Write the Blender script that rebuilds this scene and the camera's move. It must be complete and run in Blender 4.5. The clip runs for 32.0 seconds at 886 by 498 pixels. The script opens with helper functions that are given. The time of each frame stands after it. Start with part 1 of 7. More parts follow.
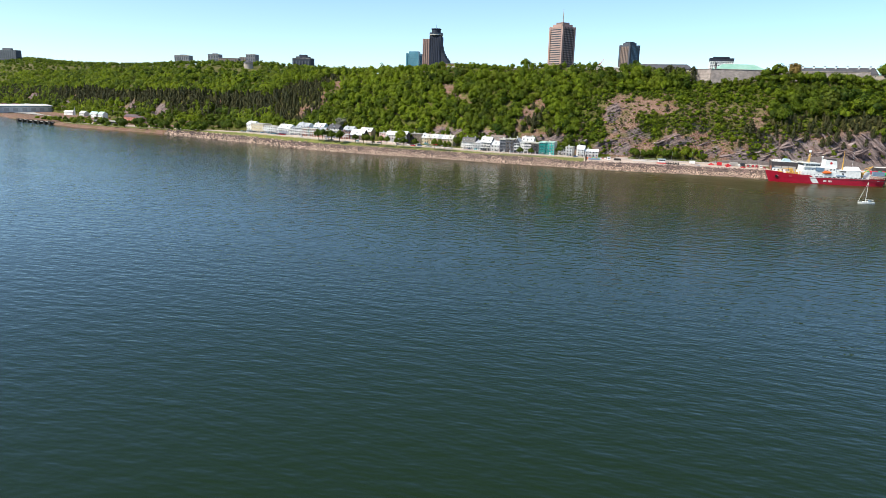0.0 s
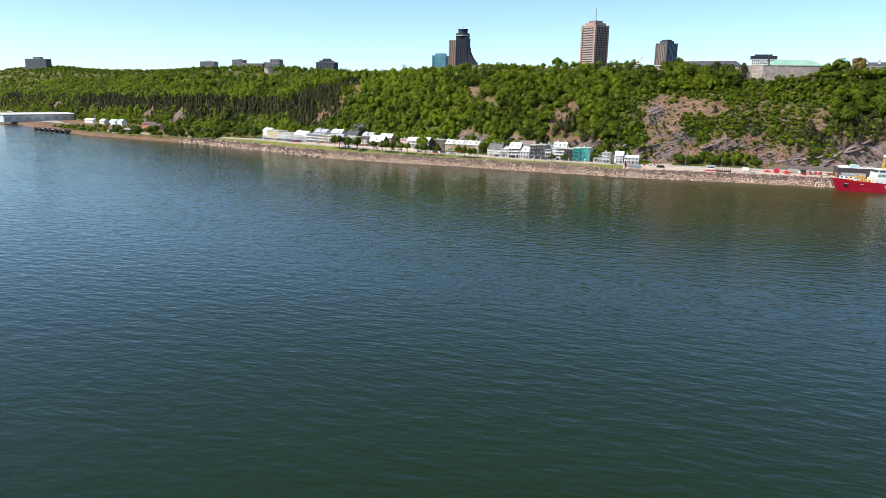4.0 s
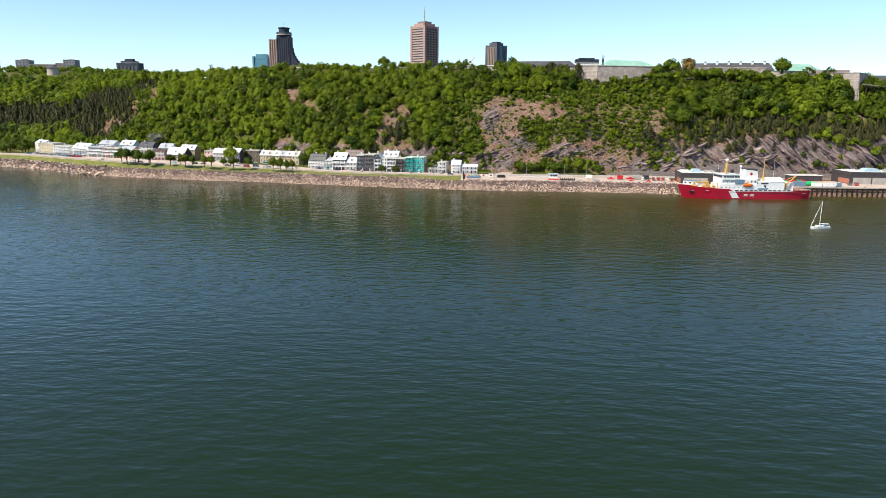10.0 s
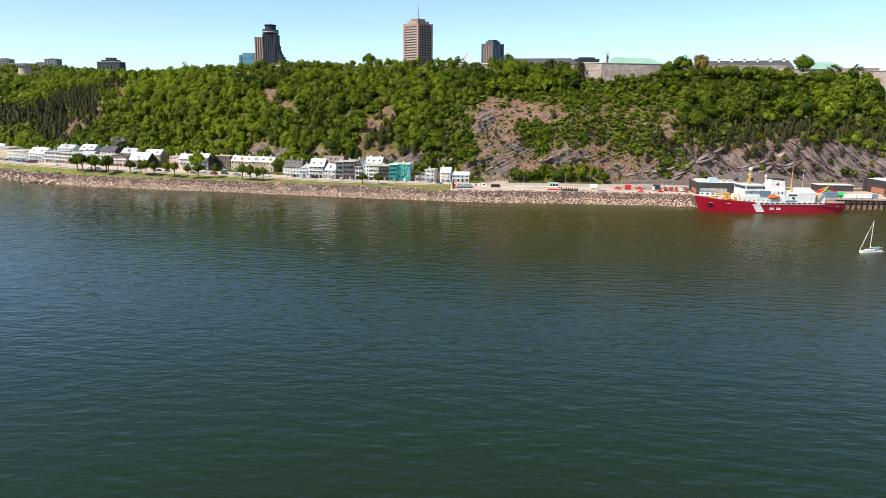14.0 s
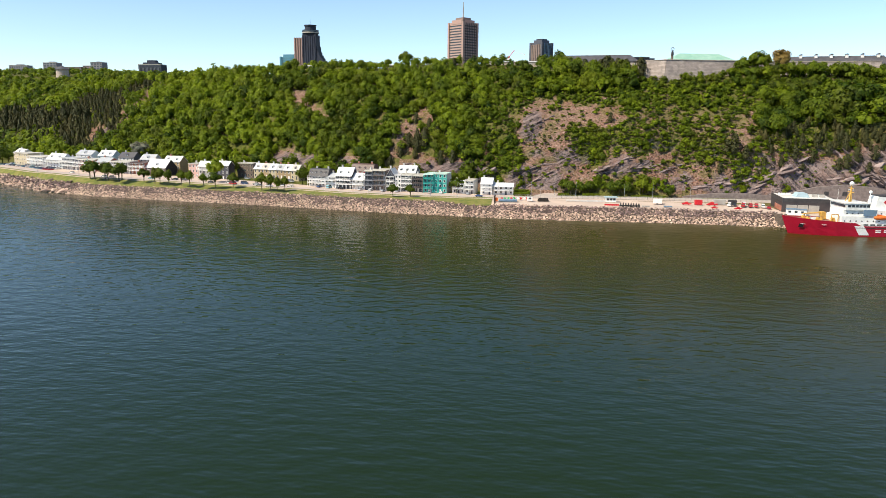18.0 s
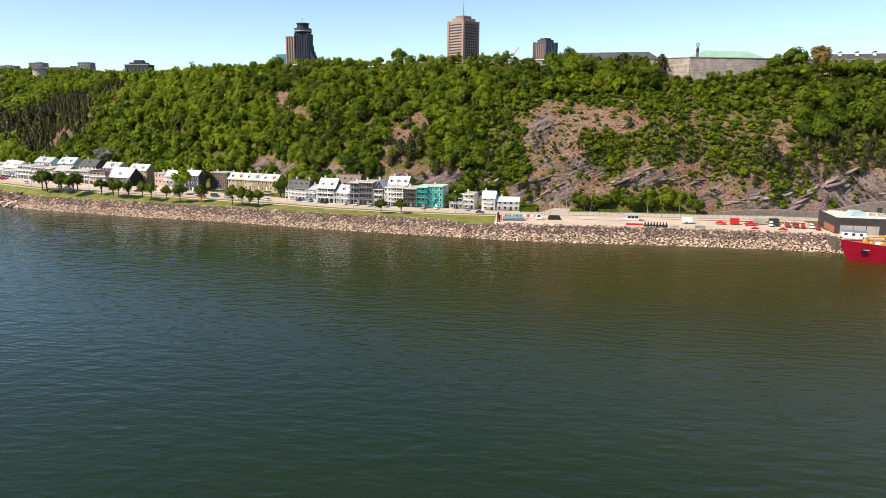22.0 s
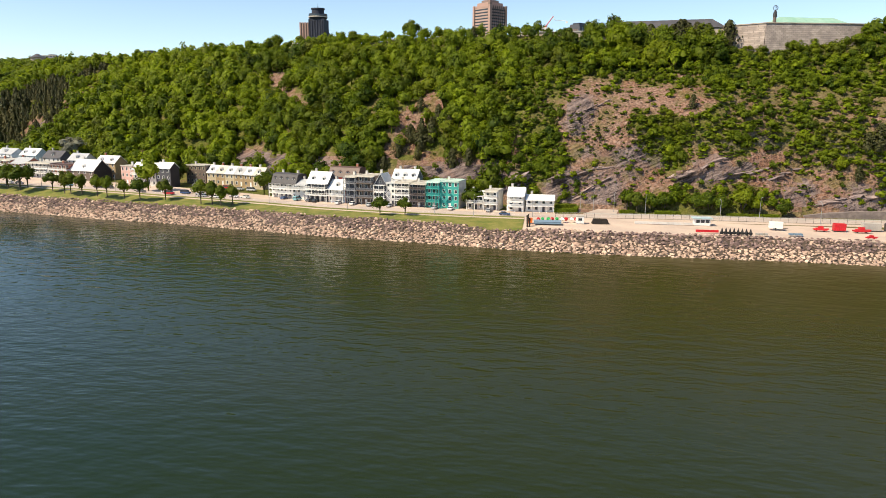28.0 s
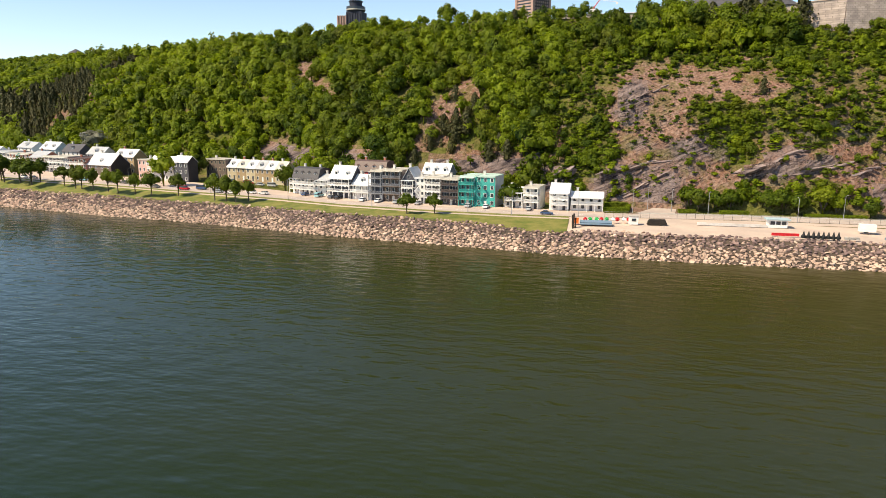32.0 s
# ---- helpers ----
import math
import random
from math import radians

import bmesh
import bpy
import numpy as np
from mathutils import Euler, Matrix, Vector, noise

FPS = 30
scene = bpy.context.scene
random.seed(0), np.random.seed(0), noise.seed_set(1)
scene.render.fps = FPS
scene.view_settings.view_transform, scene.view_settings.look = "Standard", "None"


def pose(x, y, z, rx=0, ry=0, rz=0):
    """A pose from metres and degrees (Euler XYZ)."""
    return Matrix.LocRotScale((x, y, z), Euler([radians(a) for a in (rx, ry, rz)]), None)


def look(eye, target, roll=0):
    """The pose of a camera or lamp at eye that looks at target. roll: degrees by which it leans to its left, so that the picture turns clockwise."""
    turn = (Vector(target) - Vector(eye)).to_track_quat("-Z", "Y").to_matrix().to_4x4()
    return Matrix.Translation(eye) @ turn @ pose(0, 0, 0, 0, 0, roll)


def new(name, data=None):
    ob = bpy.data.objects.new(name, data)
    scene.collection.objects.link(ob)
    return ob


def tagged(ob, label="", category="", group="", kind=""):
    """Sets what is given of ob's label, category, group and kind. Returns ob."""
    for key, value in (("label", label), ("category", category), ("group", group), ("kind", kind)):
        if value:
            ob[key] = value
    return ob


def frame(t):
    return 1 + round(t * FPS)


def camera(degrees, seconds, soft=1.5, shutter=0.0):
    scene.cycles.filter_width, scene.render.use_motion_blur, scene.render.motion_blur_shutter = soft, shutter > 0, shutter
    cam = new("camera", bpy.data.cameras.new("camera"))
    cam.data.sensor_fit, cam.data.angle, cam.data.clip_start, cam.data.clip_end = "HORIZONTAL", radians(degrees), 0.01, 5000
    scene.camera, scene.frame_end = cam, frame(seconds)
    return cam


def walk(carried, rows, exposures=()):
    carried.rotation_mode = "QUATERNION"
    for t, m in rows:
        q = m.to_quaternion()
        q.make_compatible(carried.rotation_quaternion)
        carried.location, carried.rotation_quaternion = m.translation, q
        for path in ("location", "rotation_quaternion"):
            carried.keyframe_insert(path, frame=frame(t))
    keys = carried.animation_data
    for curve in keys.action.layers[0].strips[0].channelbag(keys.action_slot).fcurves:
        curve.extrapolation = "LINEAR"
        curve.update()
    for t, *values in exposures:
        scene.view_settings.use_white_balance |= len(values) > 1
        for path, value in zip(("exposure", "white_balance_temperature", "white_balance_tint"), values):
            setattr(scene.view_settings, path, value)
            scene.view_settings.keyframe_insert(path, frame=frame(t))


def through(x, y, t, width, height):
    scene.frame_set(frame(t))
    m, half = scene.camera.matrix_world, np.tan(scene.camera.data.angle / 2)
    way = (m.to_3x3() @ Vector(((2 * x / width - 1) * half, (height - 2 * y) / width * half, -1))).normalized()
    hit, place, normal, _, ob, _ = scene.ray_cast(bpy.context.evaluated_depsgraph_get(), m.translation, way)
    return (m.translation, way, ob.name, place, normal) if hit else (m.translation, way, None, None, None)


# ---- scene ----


def view(x, y, z, heading, tilt, lean):
    a, b = radians(heading), radians(tilt)
    ahead = Vector((math.sin(a) * math.cos(b), math.cos(a) * math.cos(b), math.sin(b)))
    return look(Vector((x, y, z)), Vector((x, y, z)) + 100 * ahead, lean)


cam = camera(65.44, 32.0, soft=0.8)
PATH = [  # seconds, place, heading, tilt, lean
    (0.0, -121.5, -567.4, 53.01, -12.98, -12.20, 1.75),
    (1.0, -123.9, -554.2, 52.96, -13.93, -12.19, 1.47),
    (2.0, -126.1, -541.1, 52.89, -14.73, -12.11, 1.28),
    (3.0, -128.0, -528.2, 52.79, -15.51, -12.03, 1.17),
    (4.0, -129.5, -515.4, 52.71, -15.52, -11.97, 1.07),
    (4.1, -129.6, -514.1, 52.71, -14.53, -11.92, 0.98),
    (4.2, -129.8, -512.8, 52.70, -13.00, -11.86, 0.89),
    (4.3, -129.9, -511.5, 52.69, -10.06, -11.80, 0.80),
    (4.4, -130.1, -510.3, 52.69, -5.58, -11.75, 0.71),
    (4.5, -130.2, -509.0, 52.68, -1.85, -11.69, 0.62),
    (4.6, -130.4, -507.7, 52.69, 0.00, -11.69, 0.62),
    (4.8, -130.7, -505.1, 52.69, 0.90, -11.69, 0.63),
    (5.2, -131.3, -499.9, 52.69, 0.50, -11.69, 0.63),
    (6.5, -133.2, -483.2, 52.70, -1.60, -11.69, 0.63),
    (7.0, -133.4, -476.8, 52.75, -1.72, -11.58, 0.59),
    (8.0, -133.4, -464.0, 52.87, -2.01, -11.50, 0.59),
    (9.0, -132.9, -451.3, 53.03, -2.28, -11.50, 0.58),
    (10.0, -131.9, -438.4, 53.22, -2.39, -11.47, 0.56),
    (11.0, -130.7, -425.5, 53.41, -2.49, -11.42, 0.45),
    (12.0, -129.5, -412.4, 53.61, -2.47, -11.39, 0.45),
    (13.0, -128.4, -399.3, 53.82, -2.30, -11.42, 0.62),
    (15.5, -126.6, -366.7, 53.96, -2.00, -11.35, 0.39),
    (16.0, -126.5, -360.1, 54.04, -1.91, -11.32, 0.35),
    (16.1, -126.5, -358.8, 54.06, -1.91, -11.32, 0.38),
    (16.2, -126.4, -357.4, 54.07, -1.89, -11.32, 0.40),
    (16.3, -126.4, -356.1, 54.09, -2.18, -11.33, 0.42),
    (16.4, -126.4, -354.8, 54.11, -3.50, -11.33, 0.44),
    (16.5, -126.4, -353.5, 54.12, -4.32, -11.34, 0.46),
    (16.6, -126.3, -352.2, 54.14, -4.91, -11.34, 0.49),
    (16.7, -126.3, -350.8, 54.16, -5.49, -11.34, 0.53),
    (16.8, -126.3, -349.5, 54.18, -5.99, -11.33, 0.56),
    (16.9, -126.3, -348.2, 54.20, -6.15, -11.33, 0.59),
    (17.0, -126.3, -346.8, 54.22, -6.17, -11.33, 0.62),
    (18.0, -126.3, -333.4, 54.45, -6.10, -11.26, 0.49),
    (19.0, -126.7, -319.9, 54.77, -6.03, -11.25, 0.48),
    (20.0, -127.3, -306.6, 55.08, -6.06, -11.22, 0.33),
    (21.0, -128.4, -293.5, 55.36, -6.10, -11.13, 0.43),
    (22.0, -129.5, -281.0, 55.44, -6.15, -11.11, 0.56),
    (23.0, -130.6, -268.9, 55.20, -6.26, -11.18, 0.27),
    (24.0, -131.4, -257.1, 54.58, -6.31, -11.14, 0.41),
    (24.5, -131.8, -251.2, 54.11, -6.37, -11.12, 0.46),
    (26.5, -131.5, -228.5, 50.23, -7.49, -11.15, 0.34),
    (27.0, -131.6, -222.5, 49.21, -7.87, -11.20, 0.34),
    (28.0, -132.2, -210.3, 47.24, -8.45, -11.35, 0.40),
    (29.0, -133.1, -199.0, 45.65, -8.90, -11.59, 0.40),
    (30.0, -134.1, -189.8, 44.65, -9.36, -11.56, 0.44),
    (31.0, -134.3, -184.3, 43.92, -10.79, -11.51, 0.32),
    (32.0, -134.0, -181.2, 43.27, -11.91, -11.55, 0.20),
]

walk(cam, [(t, view(*r)) for t, *r in PATH], exposures=[(0.0, 0.46, 6100, 4), (13.0, 0.46, 6350, 5), (24.0, 0.46, 6950, 6), (32.0, 0.52, 7300, 7)])

# ---- sky and sun ----
SUN_HEADING, SUN_HEIGHT = 233.0, 50.0
world = bpy.data.worlds.new("world")
scene.world = world
world.use_nodes = True
wn = world.node_tree.nodes
sky = wn.new("ShaderNodeTexSky")
sky.sky_type = "NISHITA"
sky.sun_disc = False
sky.sun_elevation, sky.sun_rotation = radians(SUN_HEIGHT), radians(SUN_HEADING)
sky.air_density, sky.dust_density, sky.ozone_density = 0.70, 0.35, 1.6
wn["Background"].inputs["Strength"].default_value = 0.15
world.node_tree.links.new(sky.outputs["Color"], wn["Background"].inputs["Color"])

sun = new("sun", bpy.data.lights.new("sun", "SUN"))
sun.data.energy, sun.data.angle, sun.data.color = 5.0, radians(0.53), (1.0, 0.88, 0.70)
a, b = radians(SUN_HEADING), radians(SUN_HEIGHT)
sun_from = Vector((math.sin(a) * math.cos(b), math.cos(a) * math.cos(b), math.sin(b)))
sun.matrix_world = look(sun_from * 900, (0, 0, 0))

# ---- materials ----


def surface(name, colour, colour2=None, scale=0.5, rough=0.8, bump=0.0, metal=0.0, grain=0.15, island=0.0, objects=0.0, spec=0.4):
    """Paint or stone: two colours blended by a broad noise, a fine grain, relief, and a change of tone from piece to piece."""
    m = bpy.data.materials.new(name)
    m.use_nodes = True
    n, link = m.node_tree.nodes, m.node_tree.links.new
    shader = n["Principled BSDF"]
    place = n.new("ShaderNodeNewGeometry")
    broad = n.new("ShaderNodeTexNoise")
    broad.inputs["Scale"].default_value, broad.inputs["Detail"].default_value = scale, 5
    fine = n.new("ShaderNodeTexNoise")
    fine.inputs["Scale"].default_value, fine.inputs["Detail"].default_value = scale * 11, 4
    link(place.outputs["Position"], broad.inputs["Vector"])
    link(place.outputs["Position"], fine.inputs["Vector"])
    sharpen = n.new("ShaderNodeMapRange")
    sharpen.inputs[1].default_value, sharpen.inputs[2].default_value = 0.36, 0.64
    link(broad.outputs["Fac"], sharpen.inputs[0])
    mix = n.new("ShaderNodeMix")
    mix.data_type = "RGBA"
    mix.inputs["A"].default_value = (*colour, 1)
    mix.inputs["B"].default_value = (*(colour2 or [c * 0.8 for c in colour]), 1)
    link(sharpen.outputs[0], mix.inputs["Factor"])
    tone = n.new("ShaderNodeMath")
    tone.operation = "MULTIPLY_ADD"
    link(fine.outputs["Fac"], tone.inputs[0])
    tone.inputs[1].default_value, tone.inputs[2].default_value = grain * 2, 1 - grain
    last = tone
    for amount, source in ((island, place.outputs["Random Per Island"]), (objects, n.new("ShaderNodeObjectInfo").outputs["Random"])):
        if amount:
            more = n.new("ShaderNodeMath")
            more.operation = "MULTIPLY_ADD"
            link(source, more.inputs[0])
            more.inputs[1].default_value, more.inputs[2].default_value = amount * 2, 1 - amount
            both = n.new("ShaderNodeMath")
            both.operation = "MULTIPLY"
            link(last.outputs[0], both.inputs[0])
            link(more.outputs[0], both.inputs[1])
            last = both
    scaled = n.new("ShaderNodeVectorMath")
    scaled.operation = "SCALE"
    link(mix.outputs["Result"], scaled.inputs[0])
    link(last.outputs[0], scaled.inputs["Scale"])
    link(scaled.outputs[0], shader.inputs["Base Color"])
    shader.inputs["Roughness"].default_value = rough
    shader.inputs["Metallic"].default_value = metal
    shader.inputs["Specular IOR Level"].default_value = spec
    if bump:
        relief = n.new("ShaderNodeBump")
        relief.inputs["Strength"].default_value, relief.inputs["Distance"].default_value = 0.8, bump
        link(fine.outputs["Fac"], relief.inputs["Height"])
        link(relief.outputs[0], shader.inputs["Normal"])
    return m


def foliage(name, dark, light, through=0.25, brown=0.55):
    """Leaves: the tone runs from dark to light by the tree's own tint, and a little from leaf clump to leaf clump."""
    m = bpy.data.materials.new(name)
    m.use_nodes = True
    n, link = m.node_tree.nodes, m.node_tree.links.new
    shader = n["Principled BSDF"]
    tint = n.new("ShaderNodeAttribute")
    tint.attribute_name = "tint"
    place = n.new("ShaderNodeNewGeometry")
    sway = n.new("ShaderNodeMath")
    sway.operation = "MULTIPLY_ADD"
    link(place.outputs["Random Per Island"], sway.inputs[0])
    sway.inputs[1].default_value = 0.28
    link(tint.outputs["Fac"], sway.inputs[2])
    mix = n.new("ShaderNodeMix")
    mix.data_type = "RGBA"
    mix.inputs["A"].default_value, mix.inputs["B"].default_value = (*dark, 1), (*light, 1)
    link(sway.outputs[0], mix.inputs["Factor"])
    # leaf grain, and broad patches of browner young leaves
    grain = n.new("ShaderNodeTexNoise")
    grain.inputs["Scale"].default_value, grain.inputs["Detail"].default_value, grain.inputs["Roughness"].default_value = 1.1, 6, 0.75
    patch = n.new("ShaderNodeTexNoise")
    patch.inputs["Scale"].default_value, patch.inputs["Detail"].default_value = 0.055, 3
    for tex in (grain, patch):
        link(place.outputs["Position"], tex.inputs["Vector"])
    some = n.new("ShaderNodeMapRange")
    some.inputs[1].default_value, some.inputs[2].default_value, some.inputs[4].default_value = 0.50, 0.72, brown
    link(patch.outputs["Fac"], some.inputs[0])
    warm = n.new("ShaderNodeMix")
    warm.data_type = "RGBA"
    link(some.outputs[0], warm.inputs["Factor"])
    link(mix.outputs["Result"], warm.inputs["A"])
    warm.inputs["B"].default_value = (0.11, 0.095, 0.014, 1)
    tone = n.new("ShaderNodeMapRange")
    tone.inputs[1].default_value, tone.inputs[2].default_value = 0.28, 0.72
    tone.inputs[3].default_value, tone.inputs[4].default_value = 0.62, 1.38
    link(grain.outputs["Fac"], tone.inputs[0])
    mottled = n.new("ShaderNodeVectorMath")
    mottled.operation = "SCALE"
    link(warm.outputs["Result"], mottled.inputs[0])
    link(tone.outputs[0], mottled.inputs["Scale"])
    relief = n.new("ShaderNodeBump")
    relief.inputs["Strength"].default_value, relief.inputs["Distance"].default_value = 0.4, 0.4
    link(grain.outputs["Fac"], relief.inputs["Height"])
    link(relief.outputs[0], shader.inputs["Normal"])
    link(mottled.outputs[0], shader.inputs["Base Color"])
    shader.inputs["Roughness"].default_value = 0.6
    shader.inputs["Specular IOR Level"].default_value = 0.25
    leak = n.new("ShaderNodeBsdfTranslucent")
    link(mottled.outputs[0], leak.inputs["Color"])
    both = n.new("ShaderNodeMixShader")
    both.inputs[0].default_value = through
    link(shader.outputs[0], both.inputs[1])
    link(leak.outputs[0], both.inputs[2])
    link(both.outputs[0], n["Material Output"].inputs["Surface"])
    return m


def river_material():
    m = bpy.data.materials.new("river_water")
    m.use_nodes = True
    n, link = m.node_tree.nodes, m.node_tree.links.new
    shader = n["Principled BSDF"]
    place = n.new("ShaderNodeNewGeometry")

    def waves(scale, stretch, turn, detail):
        put = n.new("ShaderNodeMapping")
        put.inputs["Rotation"].default_value = (0, 0, radians(turn))
        put.inputs["Scale"].default_value = (scale * stretch, scale, scale)
        link(place.outputs["Position"], put.inputs["Vector"])
        tex = n.new("ShaderNodeTexNoise")
        tex.inputs["Scale"].default_value, tex.inputs["Detail"].default_value = 1, detail
        tex.inputs["Roughness"].default_value = 0.6
        link(put.outputs[0], tex.inputs["Vector"])
        return tex.outputs["Fac"]

    # brown silt along the bank, clearer green water in midstream
    apart = n.new("ShaderNodeSeparateXYZ")
    link(place.outputs["Position"], apart.inputs[0])
    away = n.new("ShaderNodeMath")
    away.operation = "MULTIPLY_ADD"
    link(apart.outputs["X"], away.inputs[0])
    away.inputs[1].default_value = 1.0
    link(apart.outputs["Y"], away.inputs[2])
    cloud = n.new("ShaderNodeMath")
    cloud.operation = "MULTIPLY_ADD"
    link(waves(0.006, 0.5, 12, 4), cloud.inputs[0])
    cloud.inputs[1].default_value = 300.0
    link(away.outputs[0], cloud.inputs[2])
    near = n.new("ShaderNodeMapRange")
    near.inputs[1].default_value, near.inputs[2].default_value = -190.0, 80.0
    link(cloud.outputs[0], near.inputs[0])
    mix = n.new("ShaderNodeMix")
    mix.data_type = "RGBA"
    mix.inputs["A"].default_value, mix.inputs["B"].default_value = (0.0098, 0.0195, 0.0048, 1), (0.0330, 0.0300, 0.0022, 1)
    link(near.outputs[0], mix.inputs["Factor"])
    link(mix.outputs["Result"], shader.inputs["Base Color"])
    # gusts roughen the surface here and there
    gust = n.new("ShaderNodeMapRange")
    gust.inputs[1].default_value, gust.inputs[2].default_value = 0.35, 0.7
    gust.inputs[3].default_value, gust.inputs[4].default_value = 0.08, 0.14
    link(waves(0.02, 0.35, 20, 3), gust.inputs[0])
    calm = n.new("ShaderNodeMath")
    calm.operation = "MULTIPLY_ADD"
    link(near.outputs[0], calm.inputs[0])
    calm.inputs[1].default_value = 0.18
    link(gust.outputs[0], calm.inputs[2])
    link(calm.outputs[0], shader.inputs["Roughness"])
    shader.inputs["IOR"].default_value = 1.29
    shader.inputs["Specular Tint"].default_value = (0.24, 0.80, 1.0, 1)
    first = n.new("ShaderNodeBump")
    first.inputs["Strength"].default_value, first.inputs["Distance"].default_value = 0.50, 0.60
    link(waves(0.30, 0.45, 25, 2), first.inputs["Height"])
    second = n.new("ShaderNodeBump")
    second.inputs["Strength"].default_value, second.inputs["Distance"].default_value = 0.20, 0.06
    link(waves(1.5, 0.5, 15, 3), second.inputs["Height"])
    link(first.outputs[0], second.inputs["Normal"])
    link(second.outputs[0], shader.inputs["Normal"])
    return m


def hill_material():
    """Bare hillside: grass, red-brown earth and grey rock, the rock where the slope is steep."""
    m = bpy.data.materials.new("hillside_earth")
    m.use_nodes = True
    n, link = m.node_tree.nodes, m.node_tree.links.new
    shader = n["Principled BSDF"]
    place = n.new("ShaderNodeNewGeometry")

    def noise_at(scale, detail):
        tex = n.new("ShaderNodeTexNoise")
        tex.inputs["Scale"].default_value, tex.inputs["Detail"].default_value = scale, detail
        link(place.outputs["Position"], tex.inputs["Vector"])
        return tex.outputs["Fac"]

    def bedding(tilt, length, thick, detail):
        """Layers that rise to the east by tilt degrees."""
        put = n.new("ShaderNodeMapping")
        put.vector_type = "TEXTURE"
        put.inputs["Rotation"].default_value = (0, radians(-tilt), radians(8))
        put.inputs["Scale"].default_value = (length, length, thick)
        link(place.outputs["Position"], put.inputs["Vector"])
        tex = n.new("ShaderNodeTexNoise")
        tex.inputs["Scale"].default_value, tex.inputs["Detail"].default_value, tex.inputs["Roughness"].default_value = 1, detail, 0.62
        link(put.outputs[0], tex.inputs["Vector"])
        return tex.outputs["Fac"]

    def span(value, lo, hi):
        r = n.new("ShaderNodeMapRange")
        r.inputs[1].default_value, r.inputs[2].default_value = lo, hi
        link(value, r.inputs[0])
        return r.outputs[0]

    def blend(fac, c1, c2):
        x = n.new("ShaderNodeMix")
        x.data_type = "RGBA"
        link(fac, x.inputs["Factor"])
        for c, key in ((c1, "A"), (c2, "B")):
            if isinstance(c, tuple):
                x.inputs[key].default_value = (*c, 1)
            else:
                link(c, x.inputs[key])
        return x.outputs["Result"]

    earth = blend(span(noise_at(0.05, 5), 0.35, 0.65), (0.200, 0.105, 0.073), (0.245, 0.150, 0.115))
    earth = blend(span(noise_at(0.6, 5), 0.45, 0.75), earth, (0.29, 0.200, 0.165))
    speck = n.new("ShaderNodeVectorMath")
    speck.operation = "SCALE"
    link(earth, speck.inputs[0])
    rough = n.new("ShaderNodeMapRange")
    rough.inputs[1].default_value, rough.inputs[2].default_value, rough.inputs[3].default_value, rough.inputs[4].default_value = 0.3, 0.7, 0.45, 1.4
    link(noise_at(0.9, 9), rough.inputs[0])
    link(rough.outputs[0], speck.inputs["Scale"])
    earth = speck.outputs[0]
    east = n.new("ShaderNodeSeparateXYZ")
    link(place.outputs["Position"], east.inputs[0])
    layers = n.new("ShaderNodeMix")
    link(span(east.outputs["X"], -5, 35), layers.inputs[0])
    link(bedding(24, 11.0, 1.3, 7), layers.inputs[2])
    link(bedding(-50, 15.0, 1.9, 7), layers.inputs[3])
    strata = layers.outputs[0]
    rock = blend(span(strata, 0.36, 0.60), (0.048, 0.037, 0.040), (0.245, 0.188, 0.180))
    rock = blend(span(noise_at(0.09, 4), 0.52, 0.72), rock, (0.25, 0.155, 0.13))
    flat = n.new("ShaderNodeSeparateXYZ")
    link(place.outputs["Normal"], flat.inputs[0])
    bare = blend(span(flat.outputs["Z"], 0.50, 0.34), earth, rock)
    rocky = n.new("ShaderNodeAttribute")
    rocky.attribute_name = "rock"
    bare = blend(rocky.outputs["Fac"], bare, rock)
    grass = blend(span(noise_at(0.3, 5), 0.3, 0.7), (0.06, 0.078, 0.012), (0.14, 0.135, 0.035))
    patchy = span(noise_at(0.13, 6), 0.50, 0.60)
    some = n.new("ShaderNodeMath")
    some.operation = "MULTIPLY"
    link(patchy, some.inputs[0])
    green = n.new("ShaderNodeAttribute")
    green.attribute_name = "grass"
    top = n.new("ShaderNodeMath")
    top.operation = "MAXIMUM"
    some.inputs[1].default_value = 0.45
    link(some.outputs[0], top.inputs[0])
    link(green.outputs["Fac"], top.inputs[1])
    less = n.new("ShaderNodeMath")
    less.operation = "SUBTRACT"
    less.use_clamp = True
    link(top.outputs[0], less.inputs[0])
    link(rocky.outputs["Fac"], less.inputs[1])
    link(blend(less.outputs[0], bare, grass), shader.inputs["Base Color"])
    shader.inputs["Roughness"].default_value = 0.95
    shader.inputs["Specular IOR Level"].default_value = 0.15
    crack = n.new("ShaderNodeBump")
    crack.inputs["Strength"].default_value, crack.inputs["Distance"].default_value = 1.0, 1.6
    both = n.new("ShaderNodeMath")
    both.operation = "ADD"
    link(strata, both.inputs[0])
    link(noise_at(0.9, 6), both.inputs[1])
    link(both.outputs[0], crack.inputs["Height"])
    link(crack.outputs[0], shader.inputs["Normal"])
    return m


